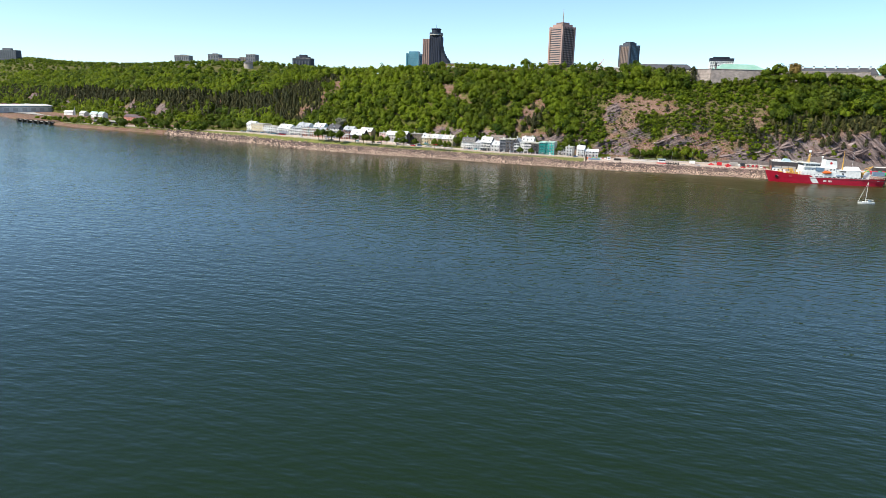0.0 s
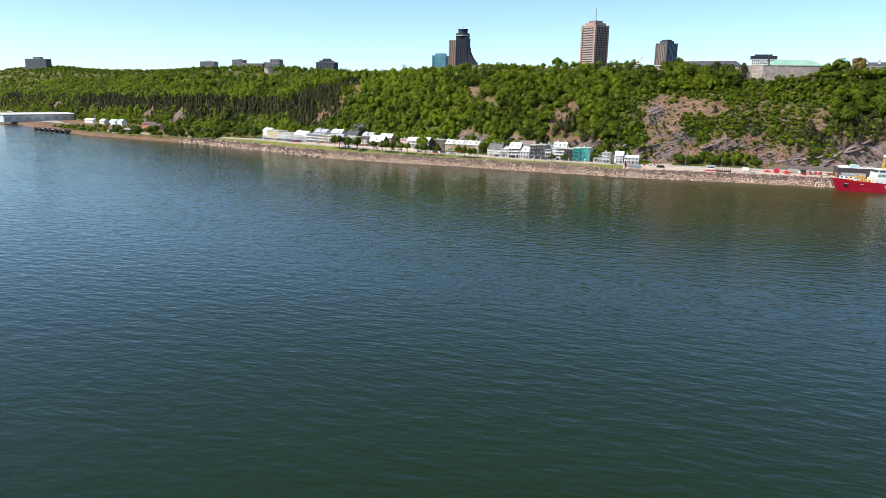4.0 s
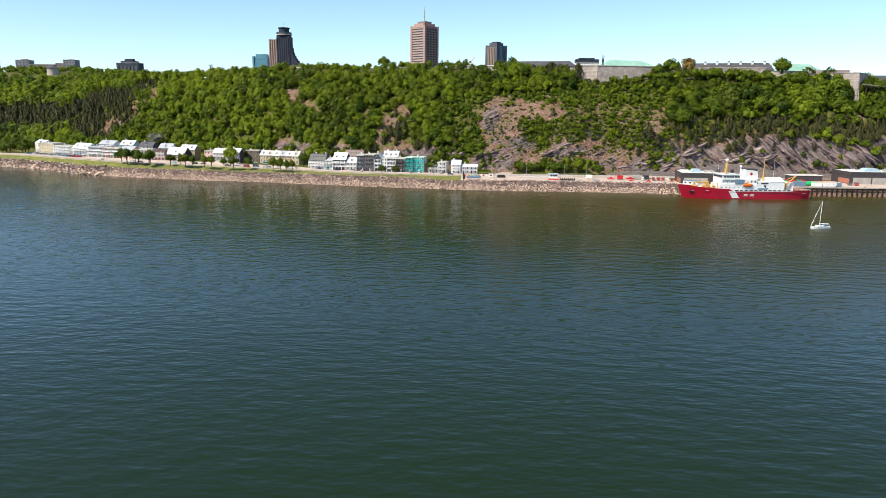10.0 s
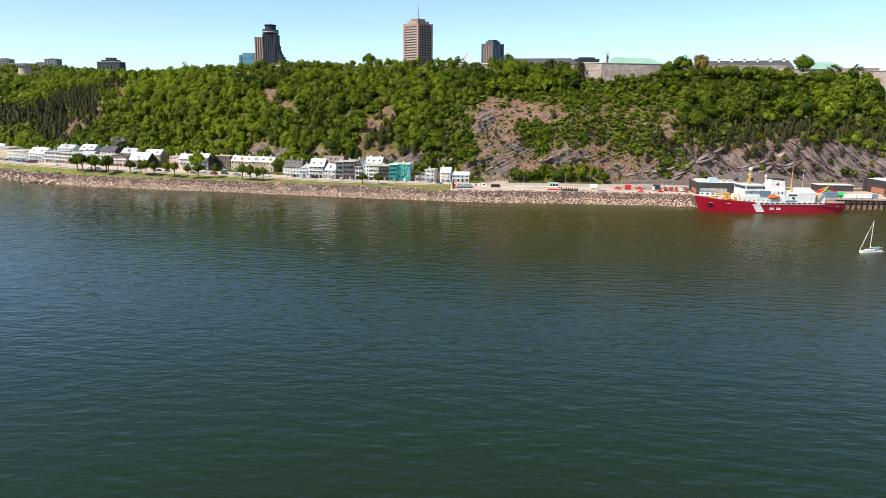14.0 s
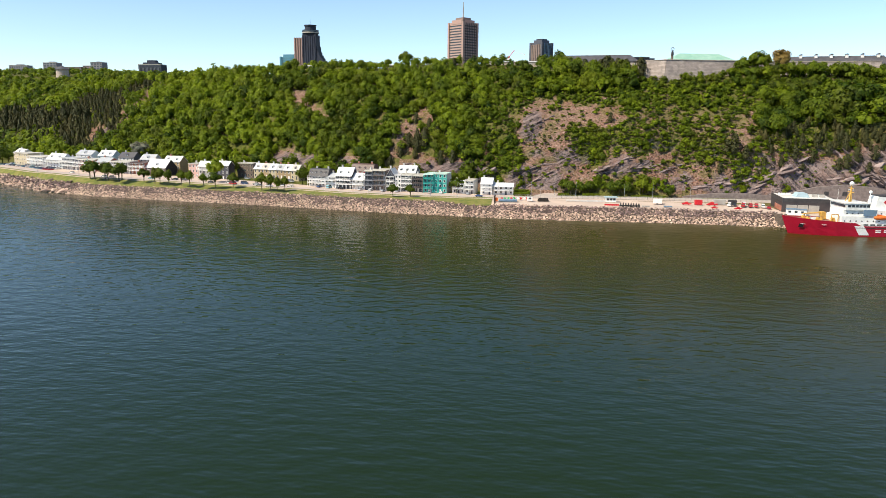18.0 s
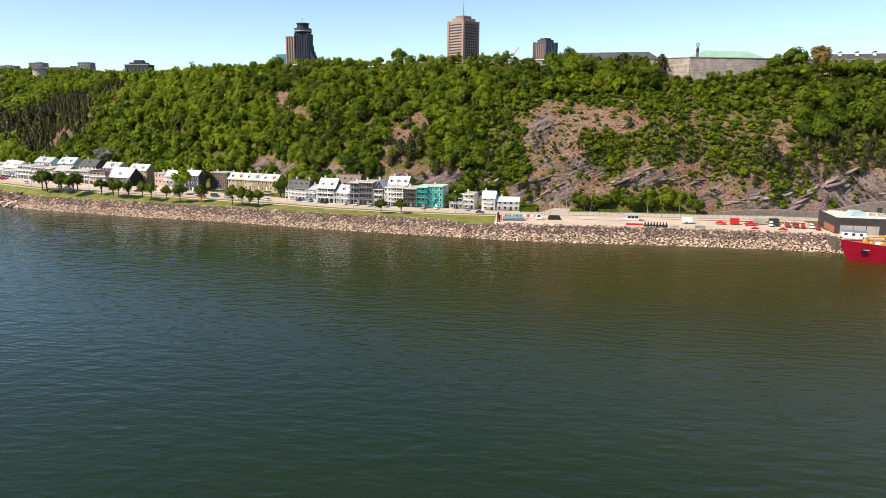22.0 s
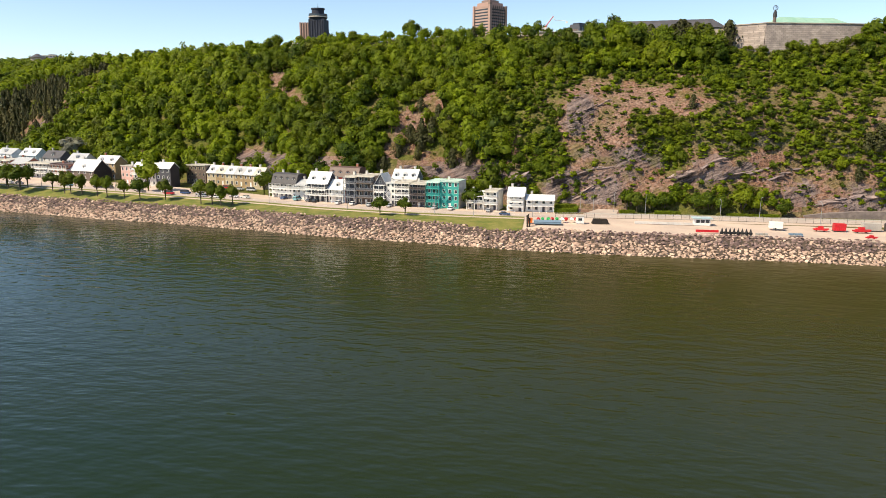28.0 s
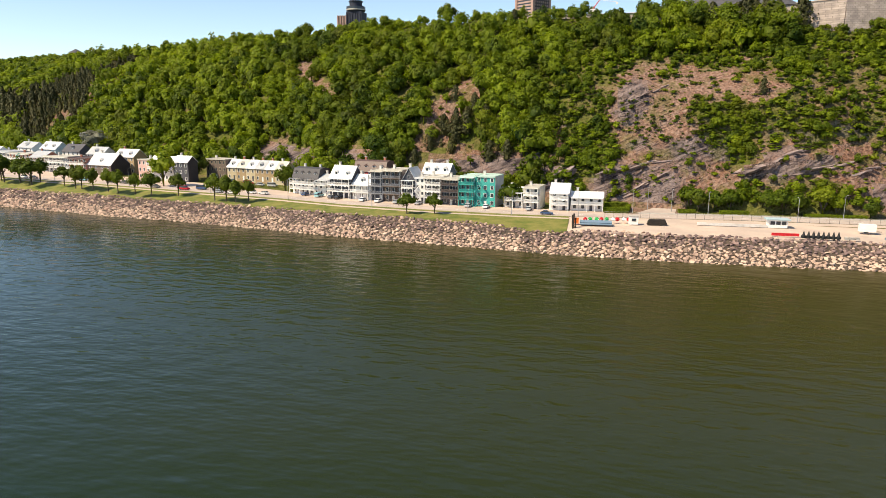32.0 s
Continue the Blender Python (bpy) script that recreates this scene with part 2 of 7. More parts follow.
MAT_WATER = river_material()
MAT_HILL = hill_material()
MAT_LEAF = foliage("spring_leaves", (0.022, 0.056, 0.004), (0.255, 0.325, 0.012), 0.50, 0.4)
MAT_NEEDLE = foliage("dark_needles", (0.022, 0.031, 0.008), (0.085, 0.075, 0.020), 0.15, 0.0)
MAT_BLOSSOM = foliage("pale_blossom", (0.10, 0.12, 0.06), (0.42, 0.38, 0.33), brown=0.0)
MAT_BUDDING = foliage("budding_leaves", (0.13, 0.09, 0.025), (0.34, 0.24, 0.07), 0.45, 0.0)
MAT_BARK = surface("bark", (0.12, 0.09, 0.07), (0.07, 0.055, 0.045), 2, 0.9, 0.03)
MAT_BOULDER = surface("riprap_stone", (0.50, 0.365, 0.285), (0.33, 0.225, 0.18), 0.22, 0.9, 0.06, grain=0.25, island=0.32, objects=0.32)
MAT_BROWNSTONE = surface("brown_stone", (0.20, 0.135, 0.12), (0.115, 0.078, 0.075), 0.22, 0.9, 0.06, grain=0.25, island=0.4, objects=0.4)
# dark brown that paints the shade into the gaps of the riprap
MAT_GAPSHADE = surface("wet_rubble", (0.085, 0.060, 0.045), (0.05, 0.037, 0.028), 0.8, 0.8, 0.05)
MAT_WETSTONE = surface("wet_stone", (0.16, 0.13, 0.09), (0.09, 0.08, 0.05), 0.5, 0.5, 0.05, island=0.2)
MAT_ROAD = surface("worn_asphalt", (0.44, 0.36, 0.32), (0.37, 0.31, 0.28), 0.12, 0.9, 0.01, grain=0.1)
MAT_LAWN = surface("lawn", (0.095, 0.120, 0.018), (0.19, 0.175, 0.045), 0.25, 0.95, 0.08, grain=0.3)
MAT_YARD = surface("pale_gravel", (0.52, 0.41, 0.34), (0.43, 0.34, 0.29), 0.1, 0.95, 0.02, grain=0.12)
MAT_CONCRETE = surface("concrete", (0.42, 0.39, 0.36), (0.33, 0.31, 0.29), 0.3, 0.9, 0.01)
MAT_WHITE = surface("white_paint", (0.80, 0.79, 0.77), (0.72, 0.70, 0.68), 0.4, 0.5, grain=0.06)
MAT_GLASS = surface("window_glass", (0.03, 0.04, 0.05), (0.05, 0.06, 0.07), 0.2, 0.08, spec=0.6)
MAT_DARK = surface("dark_metal", (0.035, 0.035, 0.04), (0.06, 0.055, 0.055), 0.8, 0.5)

# ---- mesh helpers ----


def mesh_of(name, bm):
    me = bpy.data.meshes.new(name)
    bm.normal_update()
    bm.to_mesh(me)
    bm.free()
    return me


def arrays_mesh(name, verts, faces, material, smooth=False, **face_values):
    """A mesh from numpy arrays of places and of triangles or quads, with float values on its faces."""
    verts, faces = np.asarray(verts, np.float32), np.asarray(faces, np.int32)
    me = bpy.data.meshes.new(name)
    me.vertices.add(len(verts))
    me.vertices.foreach_set("co", verts.ravel())
    k = faces.shape[1]
    me.loops.add(faces.size)
    me.loops.foreach_set("vertex_index", faces.ravel())
    me.polygons.add(len(faces))
    me.polygons.foreach_set("loop_start", np.arange(0, faces.size, k, dtype=np.int32))
    me.polygons.foreach_set("use_smooth", np.full(len(faces), smooth, dtype=bool))
    me.update(calc_edges=True)
    for key, value in face_values.items():
        me.attributes.new(key, "FLOAT", "FACE").data.foreach_set("value", np.asarray(value, np.float32))
    me.materials.append(material)
    return me


def part(name, shape, material, parent, label="", m=None):
    """Links a bmesh or a mesh as one part of parent."""
    me = shape if isinstance(shape, bpy.types.Mesh) else mesh_of(name, shape)
    if material is not None and not me.materials:
        me.materials.append(material)
    ob = new(name, me)
    ob.parent = parent
    if m is not None:
        ob.matrix_basis = m
    return tagged(ob, label)


def thing(name, label, category, m=None, group="", kind=""):
    ob = new(name)
    ob.empty_display_size = 0.5
    if m is not None:
        ob.matrix_basis = m
    return tagged(ob, label, category, group, kind)


def solid(name, shape, material, label, category, m=None, group="", kind=""):
    me = shape if isinstance(shape, bpy.types.Mesh) else mesh_of(name, shape)
    if material is not None and not me.materials:
        me.materials.append(material)
    ob = new(name, me)
    if m is not None:
        ob.matrix_basis = m
    return tagged(ob, label, category, group, kind)


def box(bm, x0, x1, y0, y1, z0, z1, slope=0.0):
    """A box; slope: by how much the top's front and back lean in."""
    v = [bm.verts.new(p) for p in ((x0, y0, z0), (x1, y0, z0), (x1, y1, z0), (x0, y1, z0),
                                   (x0 + slope, y0 + slope, z1), (x1 - slope, y0 + slope, z1), (x1 - slope, y1 - slope, z1), (x0 + slope, y1 - slope, z1))]
    for f in ((3, 2, 1, 0), (4, 5, 6, 7), (0, 1, 5, 4), (1, 2, 6, 5), (2, 3, 7, 6), (3, 0, 4, 7)):
        bm.faces.new([v[i] for i in f])
    return bm


def boxes(*rows):
    bm = bmesh.new()
    for r in rows:
        box(bm, *r)
    return bm


def tube(bm, p, q, r, r2=None, n=8):
    """A rod or cone from p to q with closed ends."""
    p, q = Vector(p), Vector(q)
    r2 = r if r2 is None else r2
    turn = (q - p).to_track_quat("Z", "Y").to_matrix()
    rings = []
    for c, rad in ((p, r), (q, max(r2, 0.001))):
        rings.append([bm.verts.new(c + turn @ Vector((rad * math.cos(2 * math.pi * i / n), rad * math.sin(2 * math.pi * i / n), 0))) for i in range(n)])
    for i in range(n):
        bm.faces.new((rings[0][i], rings[0][(i + 1) % n], rings[1][(i + 1) % n], rings[1][i]))
    bm.faces.new(rings[0][::-1])
    bm.faces.new(rings[1])
    return bm


def rods(*rows):
    bm = bmesh.new()
    for r in rows:
        tube(bm, *r)
    return bm


def extrude(points, depth, axis="y", start=0.0):
    """A closed outline in two axes, pulled along the third."""
    bm = bmesh.new()

    def put(p, d):
        return {"y": (p[0], d, p[1]), "x": (d, p[0], p[1]), "z": (p[0], p[1], d)}[axis]

    a = [bm.verts.new(put(p, start)) for p in points]
    b = [bm.verts.new(put(p, start + depth)) for p in points]
    bm.faces.new(a)
    bm.faces.new(b[::-1])
    for i in range(len(a)):
        bm.faces.new((a[i], b[i], b[(i + 1) % len(a)], a[(i + 1) % len(a)]))
    bmesh.ops.recalc_face_normals(bm, faces=bm.faces)
    return bm


def ball(bm, c, r, sx=1, sy=1, sz=1, sub=2):
    bmesh.ops.create_icosphere(bm, subdivisions=sub, radius=r, matrix=Matrix.Translation(c) @ Matrix.Diagonal((sx, sy, sz, 1)))
    return bm


# ---- lie of the land ----
SHORE = np.array([(-4500, 2600), (-1700, 760), (-1300, 560), (-1070, 400), (-940, 322), (-860, 274), (-749, 238), (-701, 226), (-642, 203), (-555, 158), (-486, 124), (-446, 97),
                  (-400, 77.5), (-359, 68.5), (-320, 60.5), (-290, 55.5), (-265, 50.5), (-240, 44.8), (-215, 38.5), (-180, 33), (-140, 25.5), (-108, 23),
                  (-63, 22.8), (-20, 21), (-4, 18.5), (6, 17.5), (420, 17.5), (700, 60), (4500, 900)], float)
# x; foot of the slope; its middle and the height there; its crest and the height there
SLOPE = np.array([(-4500, 2900, 2950, 60, 3050, 150), (-2400, 1420, 1470, 55, 1560, 110), (-1700, 930, 970, 45, 1060, 88), (-1300, 700, 740, 48, 830, 88), (-1000, 500, 540, 50, 620, 88),
                  (-760, 355, 395, 46, 480, 82), (-614, 280, 315, 46, 385, 79), (-540, 232, 268, 46, 330, 78), (-445, 180, 224, 52, 288, 80),
                  (-360, 155, 205, 52, 275, 85), (-300, 142, 195, 52, 262, 90), (-265, 126, 165, 47, 225, 88), (-240, 111, 150, 46, 203, 86), (-192, 101, 142, 50, 205, 90),
                  (-130, 91, 118, 46, 190, 88), (-95, 86, 106, 44, 178, 84), (-61, 80, 111, 50, 162, 78), (0, 82, 101, 38, 160, 79),
                  (80, 84, 100, 38, 150, 80), (150, 84, 98, 38, 128, 72), (250, 92, 110, 40, 152, 70), (400, 150, 180, 40, 240, 66), (4500, 1100, 1150, 40, 1300, 60)], float)
LEVEL = np.array([(-4500, 4), (-760, 4.5), (-640, 6.5), (-520, 9), (-450, 9.6), (-400, 9.0), (-320, 8.2), (-258, 7.1), (-225, 6.6), (0, 6.4), (20, 5.8), (4500, 5.8)], float)
# height of the upper edge of the stone bank
BANK = np.array([(-4500, 3.5), (-760, 4.0), (-640, 5.0), (-540, 5.9), (-400, 6.2), (-200, 6.2), (-166, 6.0), (-152, 5.0), (-142, 5.1), (-134, 5.9), (-60, 5.95), (0, 5.8), (4500, 5.8)], float)


def along(x, table, k=1):
    return np.interp(x, table[:, 0], table[:, k])


def rip_top(x):
    return along(x, SHORE) + np.interp(x, (-1000, -800, -400, -170, -150, -138, -60, -20, 4, 8), (6, 8, 10.5, 10.5, 9.0, 10.5, 11, 11, 11, 0.4))


def fold(x, y, z, size, detail=4):
    return noise.fractal((x / size, y / size, z / size), 1.0, 2.1, detail)


def slope_point(x, u):
    """The place on the hillside at x, u from 0 at its foot to 1 at its crest, without relief."""
    yf, ym, zm, yc, zc = (along(x, SLOPE, k) for k in (1, 2, 3, 4, 5))
    z0 = along(x, LEVEL)
    ease = 0.5 - 0.5 * np.cos(np.pi * np.clip((u - 0.35) / 0.4, 0, 1))
    y1, z1 = yf + (ym - yf) * u / 0.5, z0 + (zm - z0) * u / 0.5
    y2, z2 = ym + (yc - ym) * (u - 0.5) / 0.5, zm + (zc - zm) * (u - 0.5) / 0.5
    return y1 + (y2 - y1) * ease, z1 + (z2 - z1) * ease


def blob(x, z, cx, cz, rx, rz, tilt=0.0):
    """1 inside an oval on the hillside, in x and height, 0 outside."""
    dx, dz = x - cx, z - cz
    dz = dz - tilt * dx
    return np.clip(1.6 - 1.6 * ((dx / rx) ** 2 + (dz / rz) ** 2), 0, 1)


def bareness(x, z):
    """How bare of trees the hillside is, 0 to 1."""
    spots = ((-112, 45, 17, 17, 0), (-92, 56, 38, 6.5, 0.02), (-80, 51, 17, 5.5, 0.22), (-108, 29, 22, 17, 0), (-92, 23, 18, 10, 0), (-114, 15, 26, 11, 0), (-70, 23, 22, 7, 0.25), (-50, 26, 16, 5, 0.25),
             (-194, 48, 12, 8, 0.6), (-202, 41, 9, 10, 0.8), (-207, 31, 8, 10, 0.5), (-301, 63, 11, 7, -0.6), (-285, 56, 8, 5.5, -0.5), (-268, 50, 9, 5.5, -0.4), (-450, 60, 13, 17, 0.9), (-484, 36, 8, 6, 0.5),
             (-24, 17, 34, 9, 0), (5, 42, 9, 10, 0.5), (17, 54, 7, 7, 0.4), (40, 22, 36, 17, 0), (100, 22, 54, 17, 0), (178, 21, 44, 17, 0), (170, 58, 12, 9, 0), (-160, 17, 22, 9, 0), (-190, 17, 20, 8, 0),
             (-240, 18, 22, 6, 0), (-285, 19, 24, 6, 0), (240, 18, 30, 12, 0), (-146, 30, 6, 6, 0), (-741, 33, 16, 7, 0.2), (-654, 38, 12, 5, 0.2), (-589, 34, 10, 4, 0.2), (-800, 24, 32, 13, 0),
             (100, 10, 64, 7, 0), (175, 10, 50, 7, 0), (40, 10, 36, 7, 0), (-905, 26, 20, 13, 0), (-1180, 26, 30, 16, 0.3), (-1400, 30, 34, 14, 0))
    return np.clip(sum(blob(x, z, *s) for s in spots), 0, 1)


def ragged(x, y, z):
    """The same, with a frayed outline."""
    return bareness(x + 9 * fold(x, y, z + 40, 17, 4), z + 7 * fold(x, y, z, 15, 4))


def rockiness(x, z):
    """How much of it is naked rock."""
    spots = ((-116, 15, 19, 9.5, 0), (-118, 47, 8, 9, 0.3), (40, 18, 30, 13, 0), (100, 21, 52, 17, 0), (175, 20, 44, 17, 0), (5, 12, 30, 6, 0), (-70, 24, 11, 3, 0.35), (-55, 25, 10, 3, 0.3), (-30, 16, 8, 4, 0.2),
             (-215, 12, 30, 4, 0), (-160, 17, 20, 8, 0), (-190, 17, 19, 7, 0), (-240, 18, 22, 6, 0), (-285, 19, 24, 6, 0), (-150, 17, 10, 7, 0), (-470, 34, 14, 6, 0.4), (240, 18, 30, 10, 0), (-300, 13, 30, 4, 0), (-741, 33, 14, 6, 0.2), (-800, 24, 30, 12, 0), (-905, 26, 18, 12, 0),
             (-1180, 26, 26, 14, 0.3), (-960, 24, 20, 9, 0), (-1400, 30, 30, 12, 0))
    return np.clip(sum(blob(x, z, *s) for s in spots), 0, 1)


def plateau(x, d):
    """How far the land rises over the crest, d metres behind it; the far end is higher."""
    far = np.interp(x, (-800, -460), (1, 0))
    return np.interp(d, (0, 8, 25, 60, 130, 300, 700, 1500), (0, 0.6, 1.2, 3.5, 8, 13, 10, -4)) + far * np.interp(d, (0, 25, 60, 130, 300, 700), (0, 2, 8, 13, 17, 17)) + np.interp(x, (-2200, -1250), (1, 0)) * np.interp(d, (0, 60, 300), (6, 20, 26))


def relief(x, y, z, u):
    """How far the hillside stands out towards the river, in metres."""
    rise = min(1.0, 6 * u) * min(1.0, 4 * (1 - u))
    soft = 5.0 * fold(x, y, z, 42, 3) + 1.2 * fold(x, y, z, 9, 3)
    hard = float(rockiness(x, z))
    slabs = abs(noise.noise(((x + 1.1 * z) / 8, (z - 0.5 * x) / 22, y / 30))) * 9.0 + abs(noise.noise(((x + 0.9 * z) / 3.6, (z - x) / 16, 3.1))) * 3.2
    return rise * (soft + hard * (slabs - 1.2))


def build_ground():
    xs = np.unique(np.concatenate([np.arange(-4500, -1700, 200), np.arange(-1700, -560, 14), np.arange(-560, -140, 4), np.arange(-140, 220, 2.0),
                                   np.arange(220, 460, 8), np.arange(460, 4501, 160)]))
    us = np.linspace(0, 1, 41)
    rows_n = 7 + len(us) + 8
    verts = np.zeros((len(xs), rows_n, 3))
    for i, x in enumerate(xs):
        ys, top, z0, zb = along(x, SHORE), rip_top(x), along(x, LEVEL), along(x, BANK)
        col = [(ys - 900, -6), (ys - 40, -5), (ys - 3.0, -1.1), (ys, -0.2), (top, zb - 0.3), (top + 3, zb - 0.25)]
        yf = along(x, SLOPE, 1)
        col.append(((top + 3 + yf) / 2, z0 - 0.05))
        for u in us:
            y, z = slope_point(x, u)
            y -= relief(x, float(y), float(z), u)
            col.append((y, z + (0.8 * fold(x, y, z, 14, 2) * min(1, 5 * u))))
        yc, zc = along(x, SLOPE, 4), along(x, SLOPE, 5)
        for d in (8, 25, 60, 130, 300, 700, 1500):
            col.append((yc + d, zc + plateau(x, d)))
        col.append((5200.0, 60.0))
        verts[i, :, 0], verts[i, :, 1:] = x, col
    n, k = verts.shape[:2]
    ids = np.arange(n * k).reshape(n, k)
    faces = np.stack([ids[:-1, :-1], ids[1:, :-1], ids[1:, 1:], ids[:-1, 1:]], -1).reshape(-1, 4)
    flat = verts.reshape(-1, 3)
    mid = flat[faces].mean(1)
    jitter = np.array([fold(*p, 11, 3) for p in mid])
    rock = np.clip(rockiness(mid[:, 0], mid[:, 2] + 4 * jitter) * 1.3, 0, 1)
    bare = np.array([float(ragged(*p)) for p in mid])
    scrub = blob(mid[:, 0], mid[:, 2], -25, 32, 58, 34)
    grass = np.clip(0.95 - 1.2 * bare - 0.45 * scrub + 0.5 * jitter, 0, 1)
    grass[mid[:, 2] < 5.5] = 0
    rock[mid[:, 2] < 8.0] = 0
    me = arrays_mesh("ground", flat, faces, MAT_HILL, True, rock=rock, grass=grass)
    solid("ground", me, None, "river bank and steep wooded cape of earth and rock", "ground", kind="structure")


build_ground()

# ---- river ----
bm = bmesh.new()
for quad in (((-4900, -4900), (4900, -4900), (4900, 1500), (-4900, 3600)),):
    bm.faces.new([bm.verts.new((x, y, 0)) for x, y in quad])
solid("water", bm, MAT_WATER, "wide rippled green-brown river under a clear sky", "river", kind="structure")

# ---- woods ----
rng = np.random.default_rng(7)


def leaf_cards(centres, normals, size, single=False):
    """One leaf clump at each centre: a single triangle, or two bent along a fold."""
    n = len(centres)
    nrm = normals / np.linalg.norm(normals, axis=1)[:, None] + rng.normal(0, 0.28, (n, 3))
    nrm /= np.linalg.norm(nrm, axis=1)[:, None]
    side = np.cross(nrm, rng.normal(0, 1, (n, 3)))
    side /= np.linalg.norm(side, axis=1)[:, None]
    up = np.cross(nrm, side)
    s = size * rng.uniform(0.6, 1.35, (n, 1))
    if single:
        v = np.stack([centres - side * s - up * s * 0.5, centres + side * s * 0.9 - up * s * 0.6, centres + up * s * 1.05], 1)
        return v.reshape(-1, 3), np.arange(3 * n).reshape(n, 3)
    v = np.stack([centres - side * s, centres - up * s * 0.8 + nrm * s * 0.25, centres + side * s, centres + up * s * 0.8 + nrm * s * 0.25], 1)
    base = np.arange(n)[:, None] * 4
    f = np.concatenate([base + (0, 1, 2), base + (0, 2, 3)])
    return v.reshape(-1, 3), f


def crown(leaves, size, lumps=7, kind="broad", trunk=True, fine=1, flat=1.0):
    """A crown about 1 m across and 1 m high over its foot at 0: uneven lumps of foliage ringed by loose leaf clumps, or a dark spire of needles."""
    bm = bmesh.new()
    if kind == "broad":
        # boughs on a dome, each with its own shell of leaf clumps, round one dark core
        heart = np.array((0, 0, 0.50))
        d = rng.normal(0, 1, (lumps, 3))
        d[:, 2] = np.abs(d[:, 2]) * 0.9 - 0.35
        d /= np.linalg.norm(d, axis=1)[:, None]
        c = heart + d * (0.27, 0.27, 0.25 * flat) * rng.uniform(0.65, 1.2, (lumps, 1))
        c[0] = (rng.uniform(-0.08, 0.08), rng.uniform(-0.08, 0.08), 0.5 + 0.25 * flat)
        r = rng.uniform(0.12, 0.23, lumps)
        which = rng.integers(0, lumps, leaves)
        out = c[which] - heart
        d = rng.normal(0, 1, (leaves, 3)) + 3.2 * out + (0, 0, 0.3)
        d /= np.linalg.norm(d, axis=1)[:, None]
        p = c[which] + d * r[which][:, None] * rng.uniform(0.75, 1.25, (leaves, 1))
        normal = 0.55 * d + 2.4 * (p - heart) + (0, 0, 0.15)
        ball(bm, heart, 0.26, 1, 1, 0.95 * flat, fine)
        if fine > 1:
            for at, rad in zip(c, r):
                ball(bm, at, rad * 0.8, 1, 1, 0.9, 1)
        bmesh.ops.delete(bm, geom=[f for f in bm.faces if f.normal.z < -0.45], context="FACES")
        if trunk:
            tube(bm, (0, 0, -0.06), (0, 0, 0.5), 0.03, 0.015, 5)
    else:
        h = rng.uniform(0.06, 1.0, leaves) ** 0.8
        a = rng.uniform(0, 2 * np.pi, leaves)
        rad = 0.38 * (1.03 - h) ** 0.6 * (0.55 + 0.45 * np.clip(h / 0.25, 0, 1)) * rng.uniform(0.55, 1.1, leaves) * (1 + 0.25 * np.sin(3 * a + 9 * h))
        p = np.stack([rad * np.cos(a), rad * np.sin(a), h], 1)
        normal = np.stack([np.cos(a), np.sin(a), np.full(leaves, 0.45)], 1)
        tube(bm, (0, 0, 0.0), (0, 0, 0.93), 0.16, 0.0, 7)
    v, f = leaf_cards(p, normal, size, True)
    bmesh.ops.triangulate(bm, faces=bm.faces)
    bm.verts.index_update()
    cv = np.array([q.co[:] for q in bm.verts])
    if kind == "broad":
        cv += rng.normal(0, 0.045, cv.shape) * (cv[:, 2:] > 0.15)
    cf = np.array([[q.index for q in g.verts] for g in bm.faces])
    bm.free()
    return np.concatenate([v, cv]), np.concatenate([f, cf + len(v)])


def plant(name, places, sizes, tints, shapes, material, label, category, narrow=1.0):
    """Many trees in one mesh: places (n,3), sizes (n,2: width, height), a tint each."""
    vs, fs, ts, at = [], [], [], 0
    for p, (w, h), t in zip(places, sizes, tints):
        v, f = shapes[rng.integers(len(shapes))]
        a = rng.uniform(0, 2 * np.pi)
        ca, sa = math.cos(a), math.sin(a)
        q = np.empty_like(v)
        q[:, 0] = (v[:, 0] * ca - v[:, 1] * sa) * w + p[0]
        q[:, 1] = (v[:, 0] * sa + v[:, 1] * ca) * w + p[1]
        q[:, 2] = v[:, 2] * h + p[2]
        vs.append(q)
        fs.append(f + at)
        ts.append(np.full(len(f), t))
        at += len(v)
    me = arrays_mesh(name, np.concatenate(vs), np.concatenate(fs), material, True, tint=np.concatenate(ts))
    return solid(name, me, None, label, category, kind="stuff")


def on_slope(x, u):
    y, z = slope_point(x, u)
    y = float(y) - relief(x, float(y), float(z), u)
    return y, float(z) + 0.8 * fold(x, y, float(z), 14, 2) * min(1, 5 * u)


def needle_share(x, z):
    """Where dark conifers stand among the leafy trees."""
    spots = ((-490, 42, 50, 22, 0), (-600, 38, 90, 16, 0), (-800, 40, 170, 14, 0), (-1100, 40, 220, 14, 0), (-482, 60, 30, 18, 0.7), (-515, 52, 50, 22, 0), (-500, 34, 40, 18, 0), (-195, 24, 12, 18, 0.5), (200, 38, 60, 18, 0), (50, 40, 36, 9, 0), (110, 41, 50, 10, 0), (160, 40, 40, 11, 0))
    return np.clip(sum(blob(x, z, *s) for s in spots), 0, 1)


FULL = [crown(380, 0.052, 11) for _ in range(14)]
MIDDLE = [crown(165, 0.078, 9, trunk=False) for _ in range(10)]
FAR = [crown(80, 0.108, 7, trunk=False) for _ in range(10)]
SHRUB = [crown(64, 0.110, 5, trunk=False, flat=0.75) for _ in range(10)]
SPIRE = [crown(210, 0.062, kind="spire") for _ in range(6)]
SPIRE_FAR = [crown(80, 0.10, kind="spire") for _ in range(5)]


